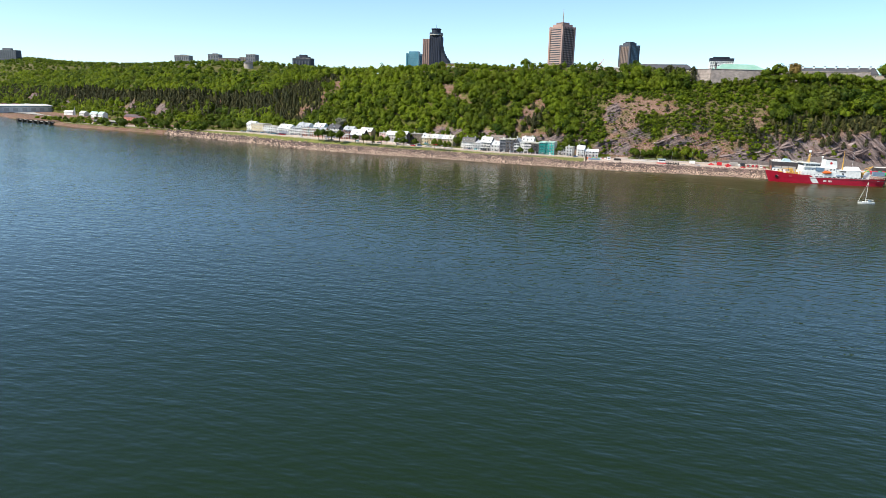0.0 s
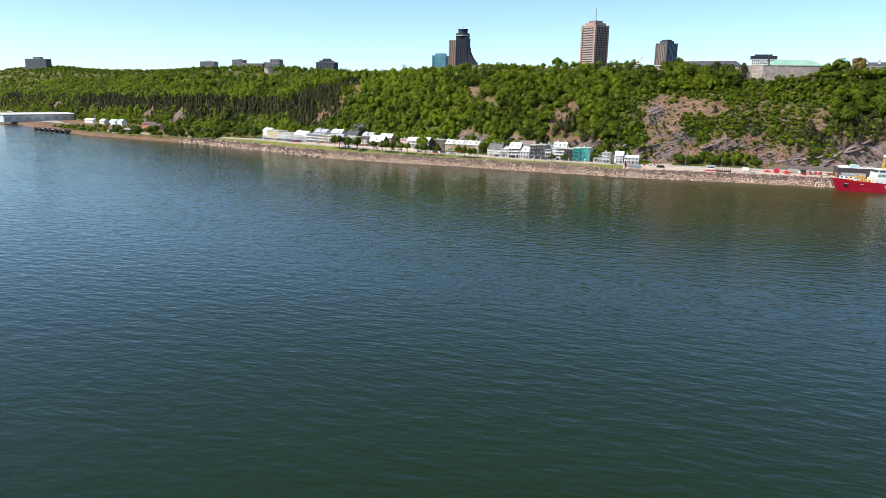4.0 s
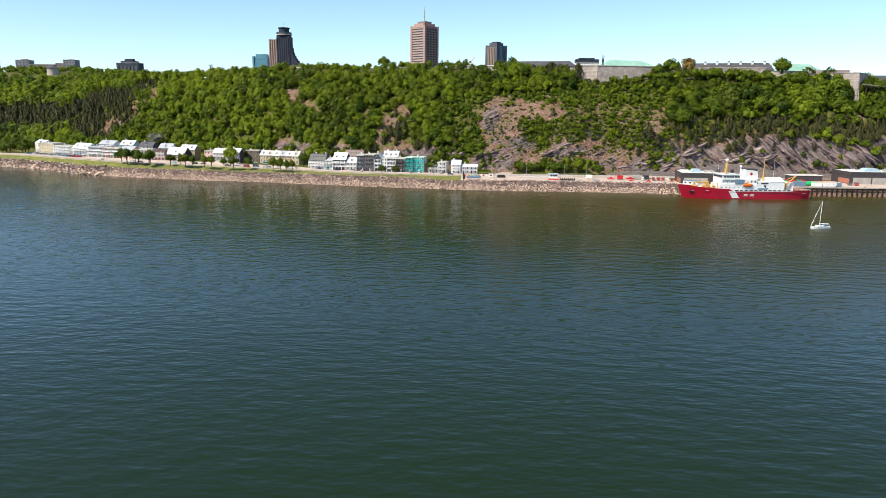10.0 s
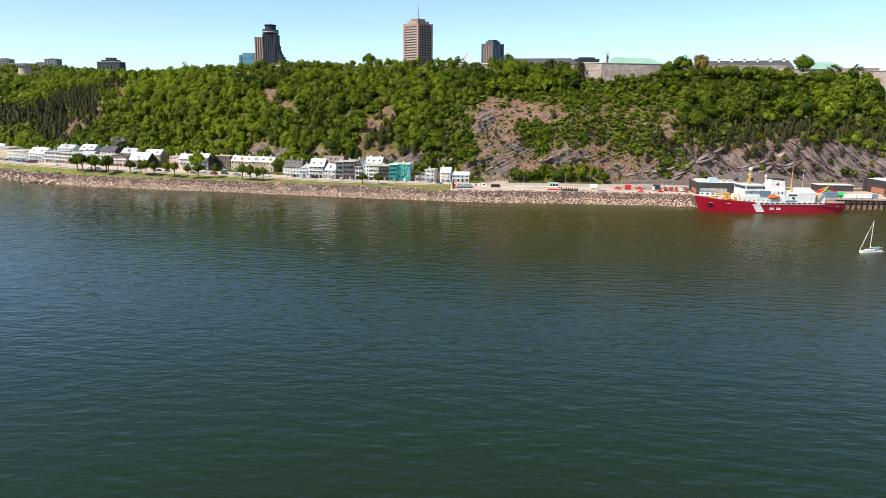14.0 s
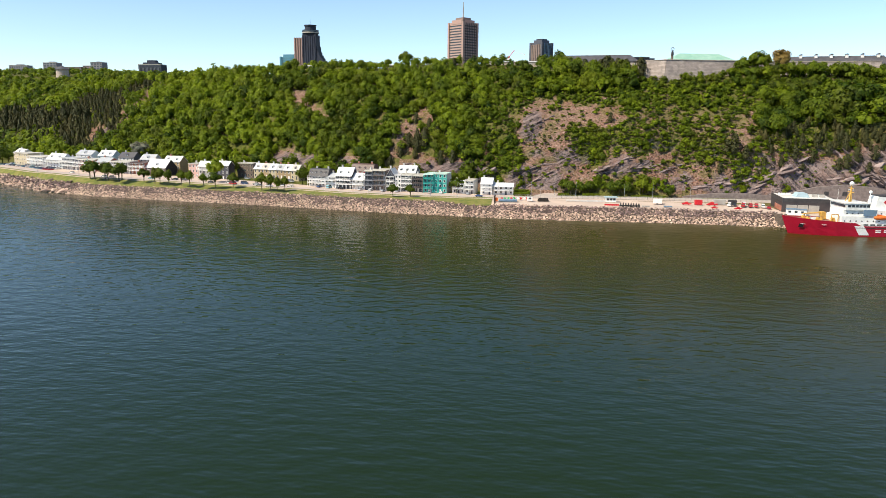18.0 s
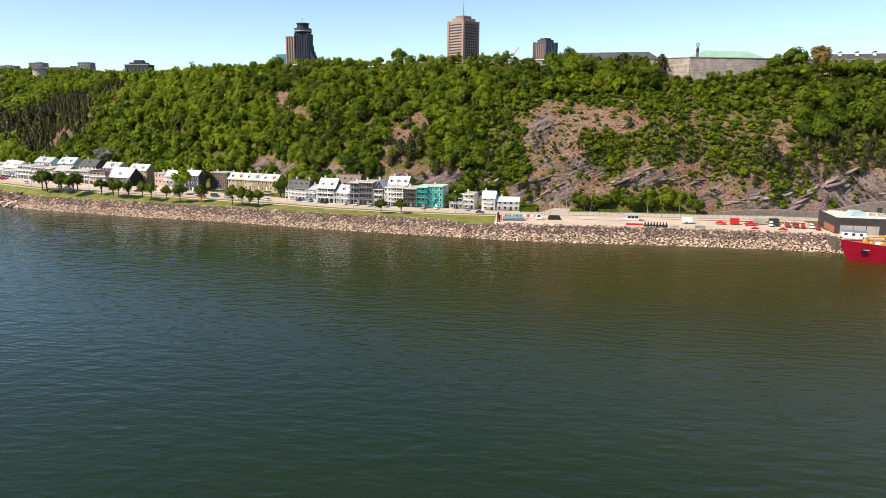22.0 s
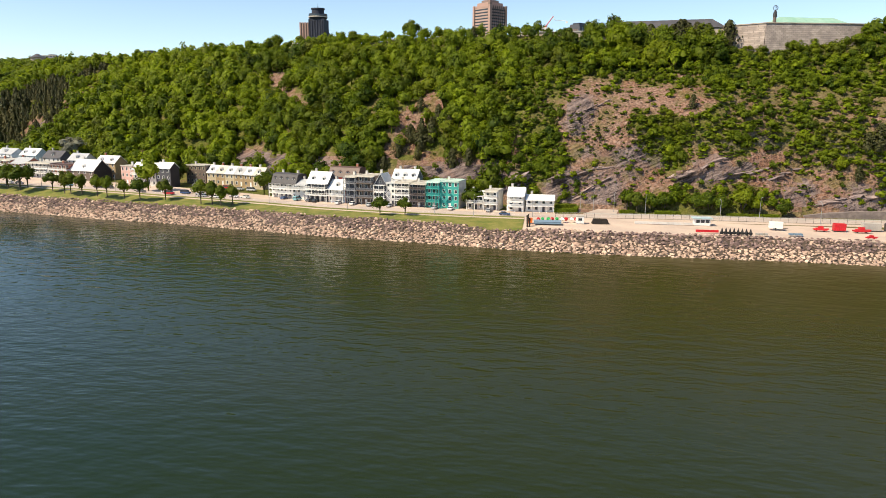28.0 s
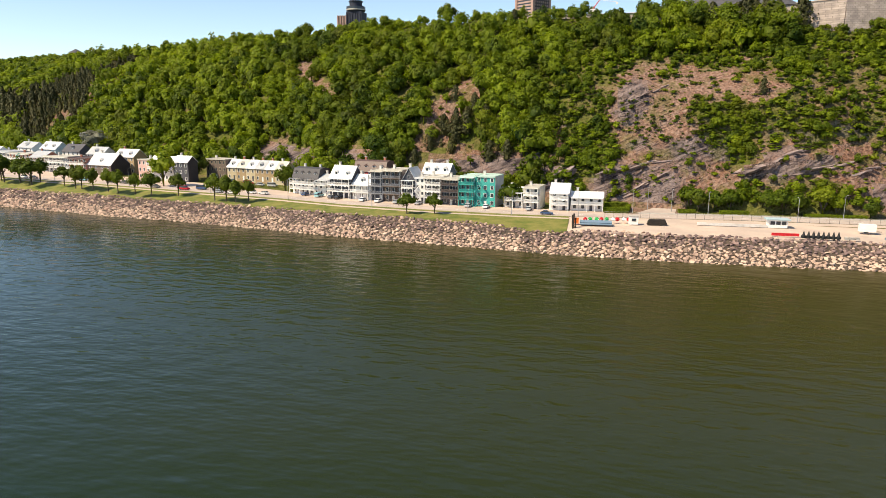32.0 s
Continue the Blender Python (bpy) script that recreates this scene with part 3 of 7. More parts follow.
def sow_woods():
    near, middle, far, shrubs, spires, spires_far = [], [], [], [], [], []
    tries = [(-600, 300, 8200), (-1700, -600, 3600), (-2700, -1700, 700), (300, 900, 700)]
    for x0, x1, count in tries:
        for _ in range(count):
            x = rng.uniform(x0, x1)
            u = rng.uniform(0.02, 1.06)
            if u > 1:
                y, z = along(x, SLOPE, 4) + (u - 1) * 400, along(x, SLOPE, 5) + 0.6
            else:
                y, z = on_slope(x, u)
            b = float(ragged(x, y, z))
            t = 0.34 + 0.42 * fold(x, y, z, 60, 2) + rng.normal(0, 0.20) + (0.06 if x < -600 and z > 50 else 0) - (0.06 if x > 15 else 0) + float(np.interp(x, (-560, -420, -260, -170), (0.04, 0.16, 0.13, 0.0)))
            if rng.random() < b * 0.93:
                if rng.random() < 0.42 and -560 < x < 300:
                    s = rng.uniform(0.8, 2.4)
                    rockiness(x, z) < 0.3 and shrubs.append((x, y, z - 0.3, s * 1.5, s * 0.8, t - 0.15))
                continue
            if rng.random() < needle_share(x, z):
                h = rng.uniform(3.6, 7.6) if x > -560 else rng.uniform(6, 10)
                (spires if -560 < x < 300 else spires_far).append((x, y, z - 0.4, h * 0.9, h, rng.uniform(0, 0.7)))
                continue
            if -75 < x < 16 and z < 56 and rng.random() < 0.65:
                continue
            # low scrub at the edge of bare ground and on the upper right, tall trees elsewhere
            low = 0.55 if (-150 < x < 60 and z < 66) else 1.0
            if -50 < x < 12 and u > 0.80:
                low = 0.52
            if -330 < x < -112 and u > 0.90:
                low = 0.66
            if 20 < x < 160 and z > 40:
                low = 1.25
            if 12 <= x < 130 and u > 0.85:
                low = 0.72
            if -98 < x < -52 and 40 < z < 53:
                low = 0.36
            if -560 < x < 300:
                w = (rng.uniform(7.5, 12.5) if rng.random() < 0.42 else rng.uniform(3.8, 8)) * low * (1 - 0.3 * b)
                (near if -330 < x < 60 else middle).append((x, y, z - 0.6, w, w * rng.uniform(0.8, 1.25), t))
            else:
                w = rng.uniform(8, 13)
                far.append((x, y, z - 0.8, w, w * rng.uniform(0.8, 1.1), t))
    for _ in range(170):
        x, u = rng.uniform(95, 215), rng.uniform(0.55, 1.0)
        y, z = on_slope(x, u)
        w = rng.uniform(6, 10)
        middle.append((x, y, z - 0.6, w, w, 0.32 + rng.normal(0, 0.15)))
    for _ in range(46):  # tall trees before the long hall
        x = rng.uniform(-112, -50)
        w = rng.uniform(6, 9)
        near.append((x, along(x, SLOPE, 4) + rng.uniform(-6, 3), along(x, SLOPE, 5) - 1.5, w, rng.uniform(9.5, 12.5), 0.34 + rng.normal(0, 0.18)))
    for _ in range(95):  # tall trees that hide the foot of the fortress wall
        x = rng.uniform(13, 205)
        w = rng.uniform(8, 11)
        near.append((x, along(x, SLOPE, 4) + rng.uniform(-7, 5), along(x, SLOPE, 5) - 1.5, w, rng.uniform(5.5, 8.5) + (3.0 if 36 < x < 128 else 0), 0.34 + rng.normal(0, 0.18)))
    # wooded plateau behind the crest
    for _ in range(1700):
        x = rng.uniform(-2700, -240)
        d = rng.uniform(4, 240) if x < -420 else rng.uniform(4, 60)
        w = rng.uniform(8, 12) * (0.65 if x > -345 else 1)
        dx, dy = x + 741, along(x, SLOPE, 4) + d - 565  # a clearing before the round tower
        if abs(dx * 0.80 + dy * 0.60) < 13 and -15 < dx * 0.60 - dy * 0.80 < 130:
            continue
        far.append((x, along(x, SLOPE, 4) + d, along(x, SLOPE, 5) + plateau(x, d) - 0.4, w, w * rng.uniform(0.75, 1.0), 0.3 + rng.normal(0, 0.17)))
    # thicket between the far bank and the foot of the slope
    for _ in range(210):
        x = rng.uniform(-1010, -600)
        y0, y1 = along(x, SHORE) + 5, along(x, SLOPE, 1)
        y = rng.uniform(y0, y1) if rng.random() < 0.6 else y0 + rng.uniform(0, 18)
        w = rng.uniform(5, 10)
        far.append((x, y, along(x, LEVEL) - 0.9, w, w * rng.uniform(0.6, 1.0), 0.3 + rng.normal(0, 0.2)))
    # the dark band of conifers along the far cliff
    for _ in range(1500):
        x = rng.uniform(-1900, -500)
        z0 = 34 + 5 * fold(x, 0, 0, 130, 2)
        u = rng.uniform(0.12, 0.60)
        y, z = on_slope(x, u)
        if abs(z - z0) < 15 and float(rockiness(x, z)) < 0.25:
            h = rng.uniform(8, 13)
            spires_far.append((x, y - 1.5, z - 0.5, h * 0.75, h, rng.uniform(0, 0.6)))
    for _ in range(2600):
        x = rng.uniform(-560, 60) if rng.random() < 0.5 else rng.uniform(-160, 60)
        u = rng.uniform(0.02, 0.98)
        y, z = on_slope(x, u)
        s = rng.uniform(1.5, 4.2)
        if rng.random() > float(ragged(x, y, z)) * (0.93 if x < 8 else 1.0):
            shrubs.append((x, y, z - 0.2, s * 1.25, s, 0.4 + rng.normal(0, 0.2)))
    for _ in range(8200):  # low scrub over the broken middle slope
        x = rng.uniform(-165, 75)
        u = rng.uniform(0.10, 0.97)
        y, z = on_slope(x, u)
        if -75 < x < 16 and z < 60 and rng.random() < 0.5:
            continue
        if rng.random() < 0.18:
            s = rng.uniform(0.4, 1.0)
            shrubs.append((x, y, z - 0.15, s * 1.7, s * 0.8, 0.15 + rng.normal(0, 0.12)))
        elif rng.random() > float(ragged(x, y, z)) * 0.90:
            s = rng.uniform(0.9, 2.5)
            shrubs.append((x, y, z - 0.3, s * 1.7, s * 0.75, 0.27 + 0.35 * fold(x, y, z, 25, 2) + rng.normal(0, 0.16)))
    for name, rows, shapes, mat, label in (
            ("leafy_trees", near, FULL, MAT_LEAF, "dense fresh-green leafy trees covering the steep cape"), ("leafy_woods", middle, MIDDLE, MAT_LEAF, "green leafy woods on the ends of the cape"), ("distant_woods", far, FAR, MAT_LEAF, "far green woods along the cape"),
            ("hillside_shrubs", shrubs, SHRUB, MAT_LEAF, "scattered green shrubs on bare reddish slope"), ("dark_conifers", spires, SPIRE, MAT_NEEDLE, "dark green-brown conifers on the rocky slope"),
            ("distant_conifers", spires_far, SPIRE_FAR, MAT_NEEDLE, "band of dark conifers along the far cliff")):
        r = np.array(rows)
        plant(name, r[:, :3], r[:, 3:5], np.clip(r[:, 5], 0, 0.8), shapes, mat, label, "woods")


sow_woods()

# ---- shore stones ----


def boulder_shapes(count, seed):
    r = random.Random(seed)
    out = []
    for _ in range(count):
        bm = bmesh.new()
        for _ in range(18):
            v = Vector((r.gauss(0, 1), r.gauss(0, 1), r.gauss(0, 1))).normalized() * r.uniform(0.86, 1.05)
            bm.verts.new((v.x * 1.2, v.y * 0.9, v.z * 0.66))
        bmesh.ops.convex_hull(bm, input=bm.verts)
        loose = [v for v in bm.verts if not v.link_faces]
        bmesh.ops.delete(bm, geom=loose, context="VERTS")
        bmesh.ops.triangulate(bm, faces=bm.faces)
        out.append(bm)
    return out


def lay_riprap():
    shapes = boulder_shapes(14, 3)
    arrays = []
    for bm in shapes:
        bm.verts.index_update()
        arrays.append((np.array([v.co[:] for v in bm.verts]), np.array([[v.index for v in f.verts] for f in bm.faces])))
    singles = [mesh_of("boulder", bm) for bm in shapes]
    for me in singles:
        me.materials.append(MAT_BOULDER)
    riprap = thing("riprap", "sloping bank of tumbled pink-grey boulders along the river", "stone bank", kind="structure")
    r = np.random.default_rng(11)
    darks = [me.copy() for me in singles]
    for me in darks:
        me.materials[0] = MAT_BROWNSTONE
    pale, brown = [], []
    pieces = 0
    # a dark sheet under the stones stands for the shade between them
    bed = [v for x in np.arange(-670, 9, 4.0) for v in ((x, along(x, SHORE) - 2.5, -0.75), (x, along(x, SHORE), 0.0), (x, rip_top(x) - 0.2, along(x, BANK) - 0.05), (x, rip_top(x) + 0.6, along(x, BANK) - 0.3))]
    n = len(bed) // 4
    part("rubble_bed", arrays_mesh("rubble_bed", bed, [(4 * i + k, 4 * i + 4 + k, 4 * i + 5 + k, 4 * i + 1 + k) for i in range(n - 1) for k in range(3)], MAT_GAPSHADE), None, riprap, "dark sheet painted as the shade between the boulders")
    x = -668.0
    while x < 7:
        step = 1.18 if x > -142 else (1.10 if x > -420 else 2.0)
        ys, top, z1 = along(x, SHORE), rip_top(x), along(x, BANK)
        count = max(2, int(np.hypot(top - ys, z1) * 0.93 / (step * 0.92)))
        count = int(count * 1.3)
        for i in range(count + 2):
            s = (i - 1 + r.uniform(-0.35, 0.35)) / count
            size = step * r.uniform(0.40, 0.74) * (1.3 if r.random() < 0.12 else 1)
            p = (x + r.uniform(-0.5, 0.5) * step, ys + (top - ys) * s, z1 * min(s, 1.02) - 0.15 + r.uniform(-0.10, 0.45) * size)
            m = Matrix.Translation(p) @ Euler((r.uniform(-0.1, 0.8), r.uniform(-0.4, 0.4), r.uniform(0, 6))).to_matrix().to_4x4() @ Matrix.Diagonal((size, size, size, 1))
            k = int(r.integers(14))
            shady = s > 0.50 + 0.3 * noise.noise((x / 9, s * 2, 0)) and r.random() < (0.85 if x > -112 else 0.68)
            if -128 < x < -92 and pieces < 300:
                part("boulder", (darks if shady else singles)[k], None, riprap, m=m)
                pieces += 1
            else:
                v, f = arrays[k]
                mm = np.array(m)
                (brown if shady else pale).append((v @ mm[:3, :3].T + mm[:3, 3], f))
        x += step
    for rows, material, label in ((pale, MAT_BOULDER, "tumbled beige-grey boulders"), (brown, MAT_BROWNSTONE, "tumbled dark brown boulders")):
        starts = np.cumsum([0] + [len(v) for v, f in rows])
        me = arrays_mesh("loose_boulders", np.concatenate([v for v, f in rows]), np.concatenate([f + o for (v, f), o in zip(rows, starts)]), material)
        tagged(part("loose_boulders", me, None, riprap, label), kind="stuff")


def strip(name, xs, y0, y1, lift, material, label, category, thick=0.12, edge=LEVEL):
    """A paved or grassed strip along the bank between two lines, lift above the level ground, with sides."""
    verts, faces = [], []
    for x in xs:
        a, b = y0(x), y1(x)
        z, low = along(x, LEVEL) + lift, along(x, edge) + lift
        verts += [(x, a, low - thick), (x, a, low), (x, b, z), (x, b, z - thick)]
    for i in range(len(xs) - 1):
        o = 4 * i
        for k in range(3):
            faces.append((o + k, o + 4 + k, o + 5 + k, o + 1 + k))
    faces = np.array(faces)[:, ::-1]
    return solid(name, arrays_mesh(name, verts, faces, material), None, label, category, kind="structure")


ROAD_FRONT = np.array([(-900, 312), (-700, 250), (-620, 215), (-542, 178), (-470, 131), (-418, 108), (-378, 99), (-345, 94), (-312, 87), (-282, 82), (-255, 77.5), (-228, 70.5), (-204, 66),
                       (-185, 62.5), (-161, 60.5), (-141, 60), (-120, 62), (-85, 64.5), (-40, 64.5), (0, 66), (60, 72), (140, 76), (420, 90)], float)
HOUSES = np.array([(-900, 345), (-700, 270), (-520, 181), (-451, 147), (-412, 136), (-372, 128), (-328, 117), (-298, 109), (-272, 102), (-252, 94), (-234, 87.8), (-208, 81.5), (-189, 79.5), (-163, 75.6), (-142, 73.6), (-120, 73.8), (-60, 74.5), (0, 76.5), (140, 85), (420, 100)], float)


def front(x):
    return along(x, ROAD_FRONT)


def lay_roads():
    xs = np.concatenate([np.arange(-900, -480, 12.0), np.arange(-480, 421, 4.0)])
    strip("road", xs, lambda x: front(x), lambda x: front(x) + 9.5, 0.02, MAT_ROAD, "pale worn asphalt riverside road", "road")
    west = xs[xs < -126]
    strip("pavement", west, lambda x: front(x) + 9.5, lambda x: along(x, HOUSES) + 0.6, 0.14, MAT_YARD, "pale paved forecourt in front of the houses", "pavement", 0.3)
    strip("promenade", xs[xs < -138], lambda x: front(x) - 6.4, lambda x: front(x) - 4.0, 0.10, MAT_YARD, "pale gravel footpath along the river", "path")
    strip("lawn", xs[xs < -138], lambda x: rip_top(x) - 0.4, lambda x: front(x) - 6.4, 0.06, MAT_LAWN, "strip of mown grass above the stones", "lawn", 0.4, BANK)
    strip("verge", xs[xs < -138], lambda x: front(x) - 4.0, lambda x: front(x) - 0.3, 0.08, MAT_LAWN, "grass verge beside the road", "lawn", 0.3)
    strip("yard", xs[(xs > -142) & (xs < 10)], lambda x: rip_top(x) - 0.6, lambda x: front(x) - 1.0, 0.03, MAT_YARD, "pale gravel and asphalt storage yard", "yard", 0.3, BANK)
    strip("side_road", xs[(xs > -118) & (xs < 421)], lambda x: front(x) + 9.5, lambda x: front(x) + 11.6, 0.13, MAT_CONCRETE, "concrete kerb and pavement under the cliff", "pavement", 0.3)
    line = bmesh.new()
    for x in np.arange(-470, 120, 9.0):
        a, b = Vector((x, front(x) + 4.7, along(x, LEVEL) + 0.028)), Vector((x + 4, front(x + 4) + 4.7, along(x + 4, LEVEL) + 0.028))
        n = Vector((-(b - a).y, (b - a).x, 0)).normalized() * 0.09
        line.faces.new([line.verts.new(p) for p in (a - n, b - n, b + n, a + n)])
    solid("lane_marking", line, MAT_WHITE, "dashed white lane line on the road", "road marking", kind="structure")


lay_riprap()
lay_roads()

# ---- houses ----
PALETTE = {}


def paint(name, colour, **more):
    if name not in PALETTE:
        PALETTE[name] = surface(name, colour, [c * 0.86 for c in colour], more.pop("scale", 0.6), more.pop("rough", 0.7), grain=0.08, **more)
    return PALETTE[name]


# slate and grey also darken some gallery walls, as painted shade
WALLS = {"white": (0.78, 0.77, 0.76), "grey": (0.22, 0.23, 0.26), "slate": (0.065, 0.068, 0.085), "brown": (0.15, 0.115, 0.10), "red": (0.38, 0.06, 0.06), "brick": (0.40, 0.16, 0.11),
         "teal": (0.04, 0.36, 0.33), "ochre": (0.36, 0.26, 0.15), "cream": (0.50, 0.42, 0.29), "pale": (0.60, 0.58, 0.55), "black": (0.035, 0.03, 0.035), "blue": (0.38, 0.50, 0.56), "pink": (0.60, 0.38, 0.34)}
ROOFS = {"tin": (0.64, 0.64, 0.65), "dark": (0.07, 0.065, 0.07), "rust": (0.115, 0.072, 0.066), "gravel": (0.50, 0.47, 0.42), "grey_tin": (0.40, 0.41, 0.43), "mint": (0.50, 0.66, 0.60)}
SHARED = {}


def wall_paint(key):
    return paint(key + "_wall", WALLS[key])


def roof_paint(key):
    return paint(key + "_roof", ROOFS[key], rough=0.45)


def window_on(parent, x, z, w, h, y=0.0, casing=None):
    """A window in the front: a casing that stands proud, with a sill, and a dark pane set back in it."""
    key = (round(w, 2), round(h, 2), casing)
    if key not in SHARED:
        t = 0.11
        rim = bmesh.new()
        loops = []
        for half, lo, hi, y0 in ((w / 2, 0, h, 0.02), (w / 2, 0, h, -0.10), (w / 2 - t, t, h - t, -0.10), (w / 2 - t, t, h - t, 0.0)):
            loops.append([rim.verts.new(q) for q in ((-half, y0, lo), (half, y0, lo), (half, y0, hi), (-half, y0, hi))])
        for la, lb in zip(loops[:-1], loops[1:]):
            for i in range(4):
                rim.faces.new((la[i], la[(i + 1) % 4], lb[(i + 1) % 4], lb[i]))
        bmesh.ops.recalc_face_normals(rim, faces=rim.faces)
        rim = mesh_of("window", rim)
        rim.materials.append(wall_paint(casing) if casing else MAT_WHITE)
        pane = mesh_of("pane", boxes((-w / 2 + t, w / 2 - t, -0.035, -0.005, t, h - t)))
        pane.materials.append(MAT_GLASS)
        SHARED[key] = rim, pane
    rim, pane = SHARED[key]
    win = part("window", rim, None, parent, m=pose(x, y, z))
    part("pane", pane, None, win)


def gallery(parent, w, z, deep, rail, x0=0.0, post=True, storey=2.9, tone="white"):
    """A balcony along the front: floor, posts and a railing with balusters."""
    key = (round(w, 1), deep, rail, round(storey, 2), tone, post)
    if key not in SHARED:
        floor = mesh_of("balcony_floor", boxes((0, w, -deep, 0.0, -0.22, 0.0)))
        floor.materials.append(wall_paint(tone))
        bm = boxes((0, w, -deep, -deep + 0.07, 0.95, 1.03), (0, w, -deep, -deep + 0.06, 0.1, 0.16), (0, 0.07, -deep, 0, 0.95, 1.03), (w - 0.07, w, -deep, 0, 0.95, 1.03))
        for x in np.arange(0.05, w, 0.28):
            box(bm, x, x + 0.10, -deep + 0.01, -deep + 0.05, 0.16, 0.95)
        railing = mesh_of("railing", bm)
        railing.materials.append(wall_paint(rail))
        bm = bmesh.new()
        span = (w - 0.2) / max(2, round((w - 0.2) / 1.7))
        for x in np.arange(0.1, w - 0.3, span):
            drop = [(x, storey - 0.22), (x + span, storey - 0.22)] + [(x + span * (0.5 + 0.5 * math.cos(a)) , storey - 1.0 + 0.6 * math.sin(a)) for a in np.linspace(0, math.pi, 7)]
            v = [bm.verts.new((px, -deep + 0.03, pz)) for px, pz in drop]
            for k in range(2, 8):
                bm.faces.new((v[k], v[k + 1], v[0])) if k > 4 else bm.faces.new((v[k], v[k + 1], v[1]))
            bm.faces.new((v[5], v[0], v[1]))
        bmesh.ops.remove_doubles(bm, verts=bm.verts, dist=0.002)
        valance = mesh_of("valance", bm)
        valance.materials.append(wall_paint(rail))
        pole = mesh_of("post", boxes((-0.08, 0.08, -0.08, 0.08, 0, storey - 0.22)))
        pole.materials.append(wall_paint(rail))
        SHARED[key] = floor, railing, pole, valance
    floor, railing, pole, valance = SHARED[key]
    deck = part("balcony", floor, None, parent, m=pose(x0, 0, z))
    part("railing", railing, None, deck)
    if rail == "white":
        part("valance", valance, None, deck)
    if post:
        n = max(2, round(w / 3.2) + 1)
        for i in range(n):
            part("post", pole, None, deck, m=pose(0.1 + (w - 0.2) * i / (n - 1), -deep + 0.1, 0))


def house(L, R, base, eave, wall, label, roof="flat", top=None, tiles="gravel", depth=11.0, floors=3, bays=3, galleries=0, rail="white", dormers=0, side=None, chimney=1, gallery_deep=2.3,
          deck="white", casing=None, skip=0):
    w, h = math.hypot(R[0] - L[0], R[1] - L[1]), (eave - base) * 0.94
    top = ((top or eave + 0.5) - base) * 0.94
    depth *= 0.86
    # casings in slate gallery walls are greyed too, adding to the painted shade
    casing = casing or ("grey" if galleries and wall == "slate" else None)
    house_at = thing("house", label, "house", pose(L[0], L[1], base, 0, 0, math.degrees(math.atan2(R[1] - L[1], R[0] - L[0]))), group="riverside houses")
    part("wall", boxes((0.05, w - 0.05, 0, depth, -2.2, h)), wall_paint(wall), house_at)
    if side:
        part("side_wall", boxes((w - 0.05, w + 0.02, 0.05, depth - 0.05, -2.2, h)), wall_paint(side), house_at, "plain " + side + " side wall")
    if roof == "flat":
        part("roof", boxes((0, w, -0.25, depth + 0.1, h, h + 0.12), (-0.05, w + 0.05, -0.4, -0.2, h - 0.25, h + 0.35), (0, 0.2, -0.2, depth, h + 0.1, h + 0.3), (w - 0.2, w, -0.2, depth, h + 0.1, h + 0.3),
                           (0, w, depth - 0.1, depth + 0.1, h + 0.1, h + 0.3)), roof_paint(tiles), house_at)
    elif roof == "gable":
        mid = depth * 0.5
        part("roof", extrude([(-0.5, h - 0.15), (mid, top), (depth + 0.5, h - 0.15), (depth + 0.5, h - 0.35), (mid, top - 0.28), (-0.5, h - 0.35)], w + 0.4, "x", -0.2), roof_paint(tiles), house_at)
        part("gable", extrude([(0.02, h - 0.02), (mid, top - 0.3), (depth - 0.02, h - 0.02)], w - 0.14, "x", 0.07), wall_paint(side or wall), house_at)
    elif roof == "mansard":
        part("roof", extrude([(-0.35, h - 0.1), (1.5, top - 0.5), (depth / 2, top), (depth - 1.5, top - 0.5), (depth + 0.35, h - 0.1)], w + 0.2, "x", -0.1), roof_paint(tiles), house_at)
    elif roof == "front":  # gable end to the river
        part("roof", extrude([(-0.4, h - 0.15), (w / 2, top), (w + 0.4, h - 0.15), (w + 0.4, h - 0.35), (w / 2, top - 0.28), (-0.4, h - 0.35)], depth + 0.6, "y", -0.4), roof_paint(tiles), house_at)
        part("gable", extrude([(0.06, h - 0.02), (w / 2, top - 0.3), (w - 0.06, h - 0.02)], depth - 0.1, "y", 0.02), wall_paint(wall), house_at)
        window_on(house_at, w / 2, h + 0.4, 1.0, 1.3, casing=casing)
    for i in range(dormers):
        x = w * (i + 0.5) / dormers
        rise = (top - h)
        z = h + 0.18 * rise
        y = 0.5 if roof == "mansard" else depth * 0.5 * 0.22
        d = part("dormer", boxes((x - 0.75, x + 0.75, y, y + 2.6, z - 0.3, z + 1.55)), wall_paint("white"), house_at)
        part("dormer_roof", extrude([(x - 0.95, z + 1.5), (x, z + 2.2), (x + 0.95, z + 1.5)], 3.0, "y", y - 0.2), roof_paint(tiles), d)
        part("pane", boxes((x - 0.5, x + 0.5, y - 0.03, y + 0.02, z + 0.15, z + 1.35)), MAT_GLASS, d)
    storey = h / floors
    deep = galleries and gallery_deep
    for f in range(skip, floors):
        for k in range(bays):
            x = w * (k + 0.5) / bays
            if f == 0 and k == bays // 2:
                part("door", boxes((x - 0.5, x + 0.5, -0.06, 0.02, 0.05, 2.15), (x - 0.62, x + 0.62, -0.10, 0.0, 2.15, 2.3)), wall_paint("slate" if wall in ("white", "pale", "cream") else "white"), house_at)
                continue
            window_on(house_at, x, f * storey + 0.85, min(1.25, w / bays * 0.6), min(1.65, storey * 0.55), casing=casing)
        if galleries and f > 0 and f >= floors - galleries:
            gallery(house_at, w - 0.3, f * storey + 0.1, deep, rail, 0.15, True, storey, deck)
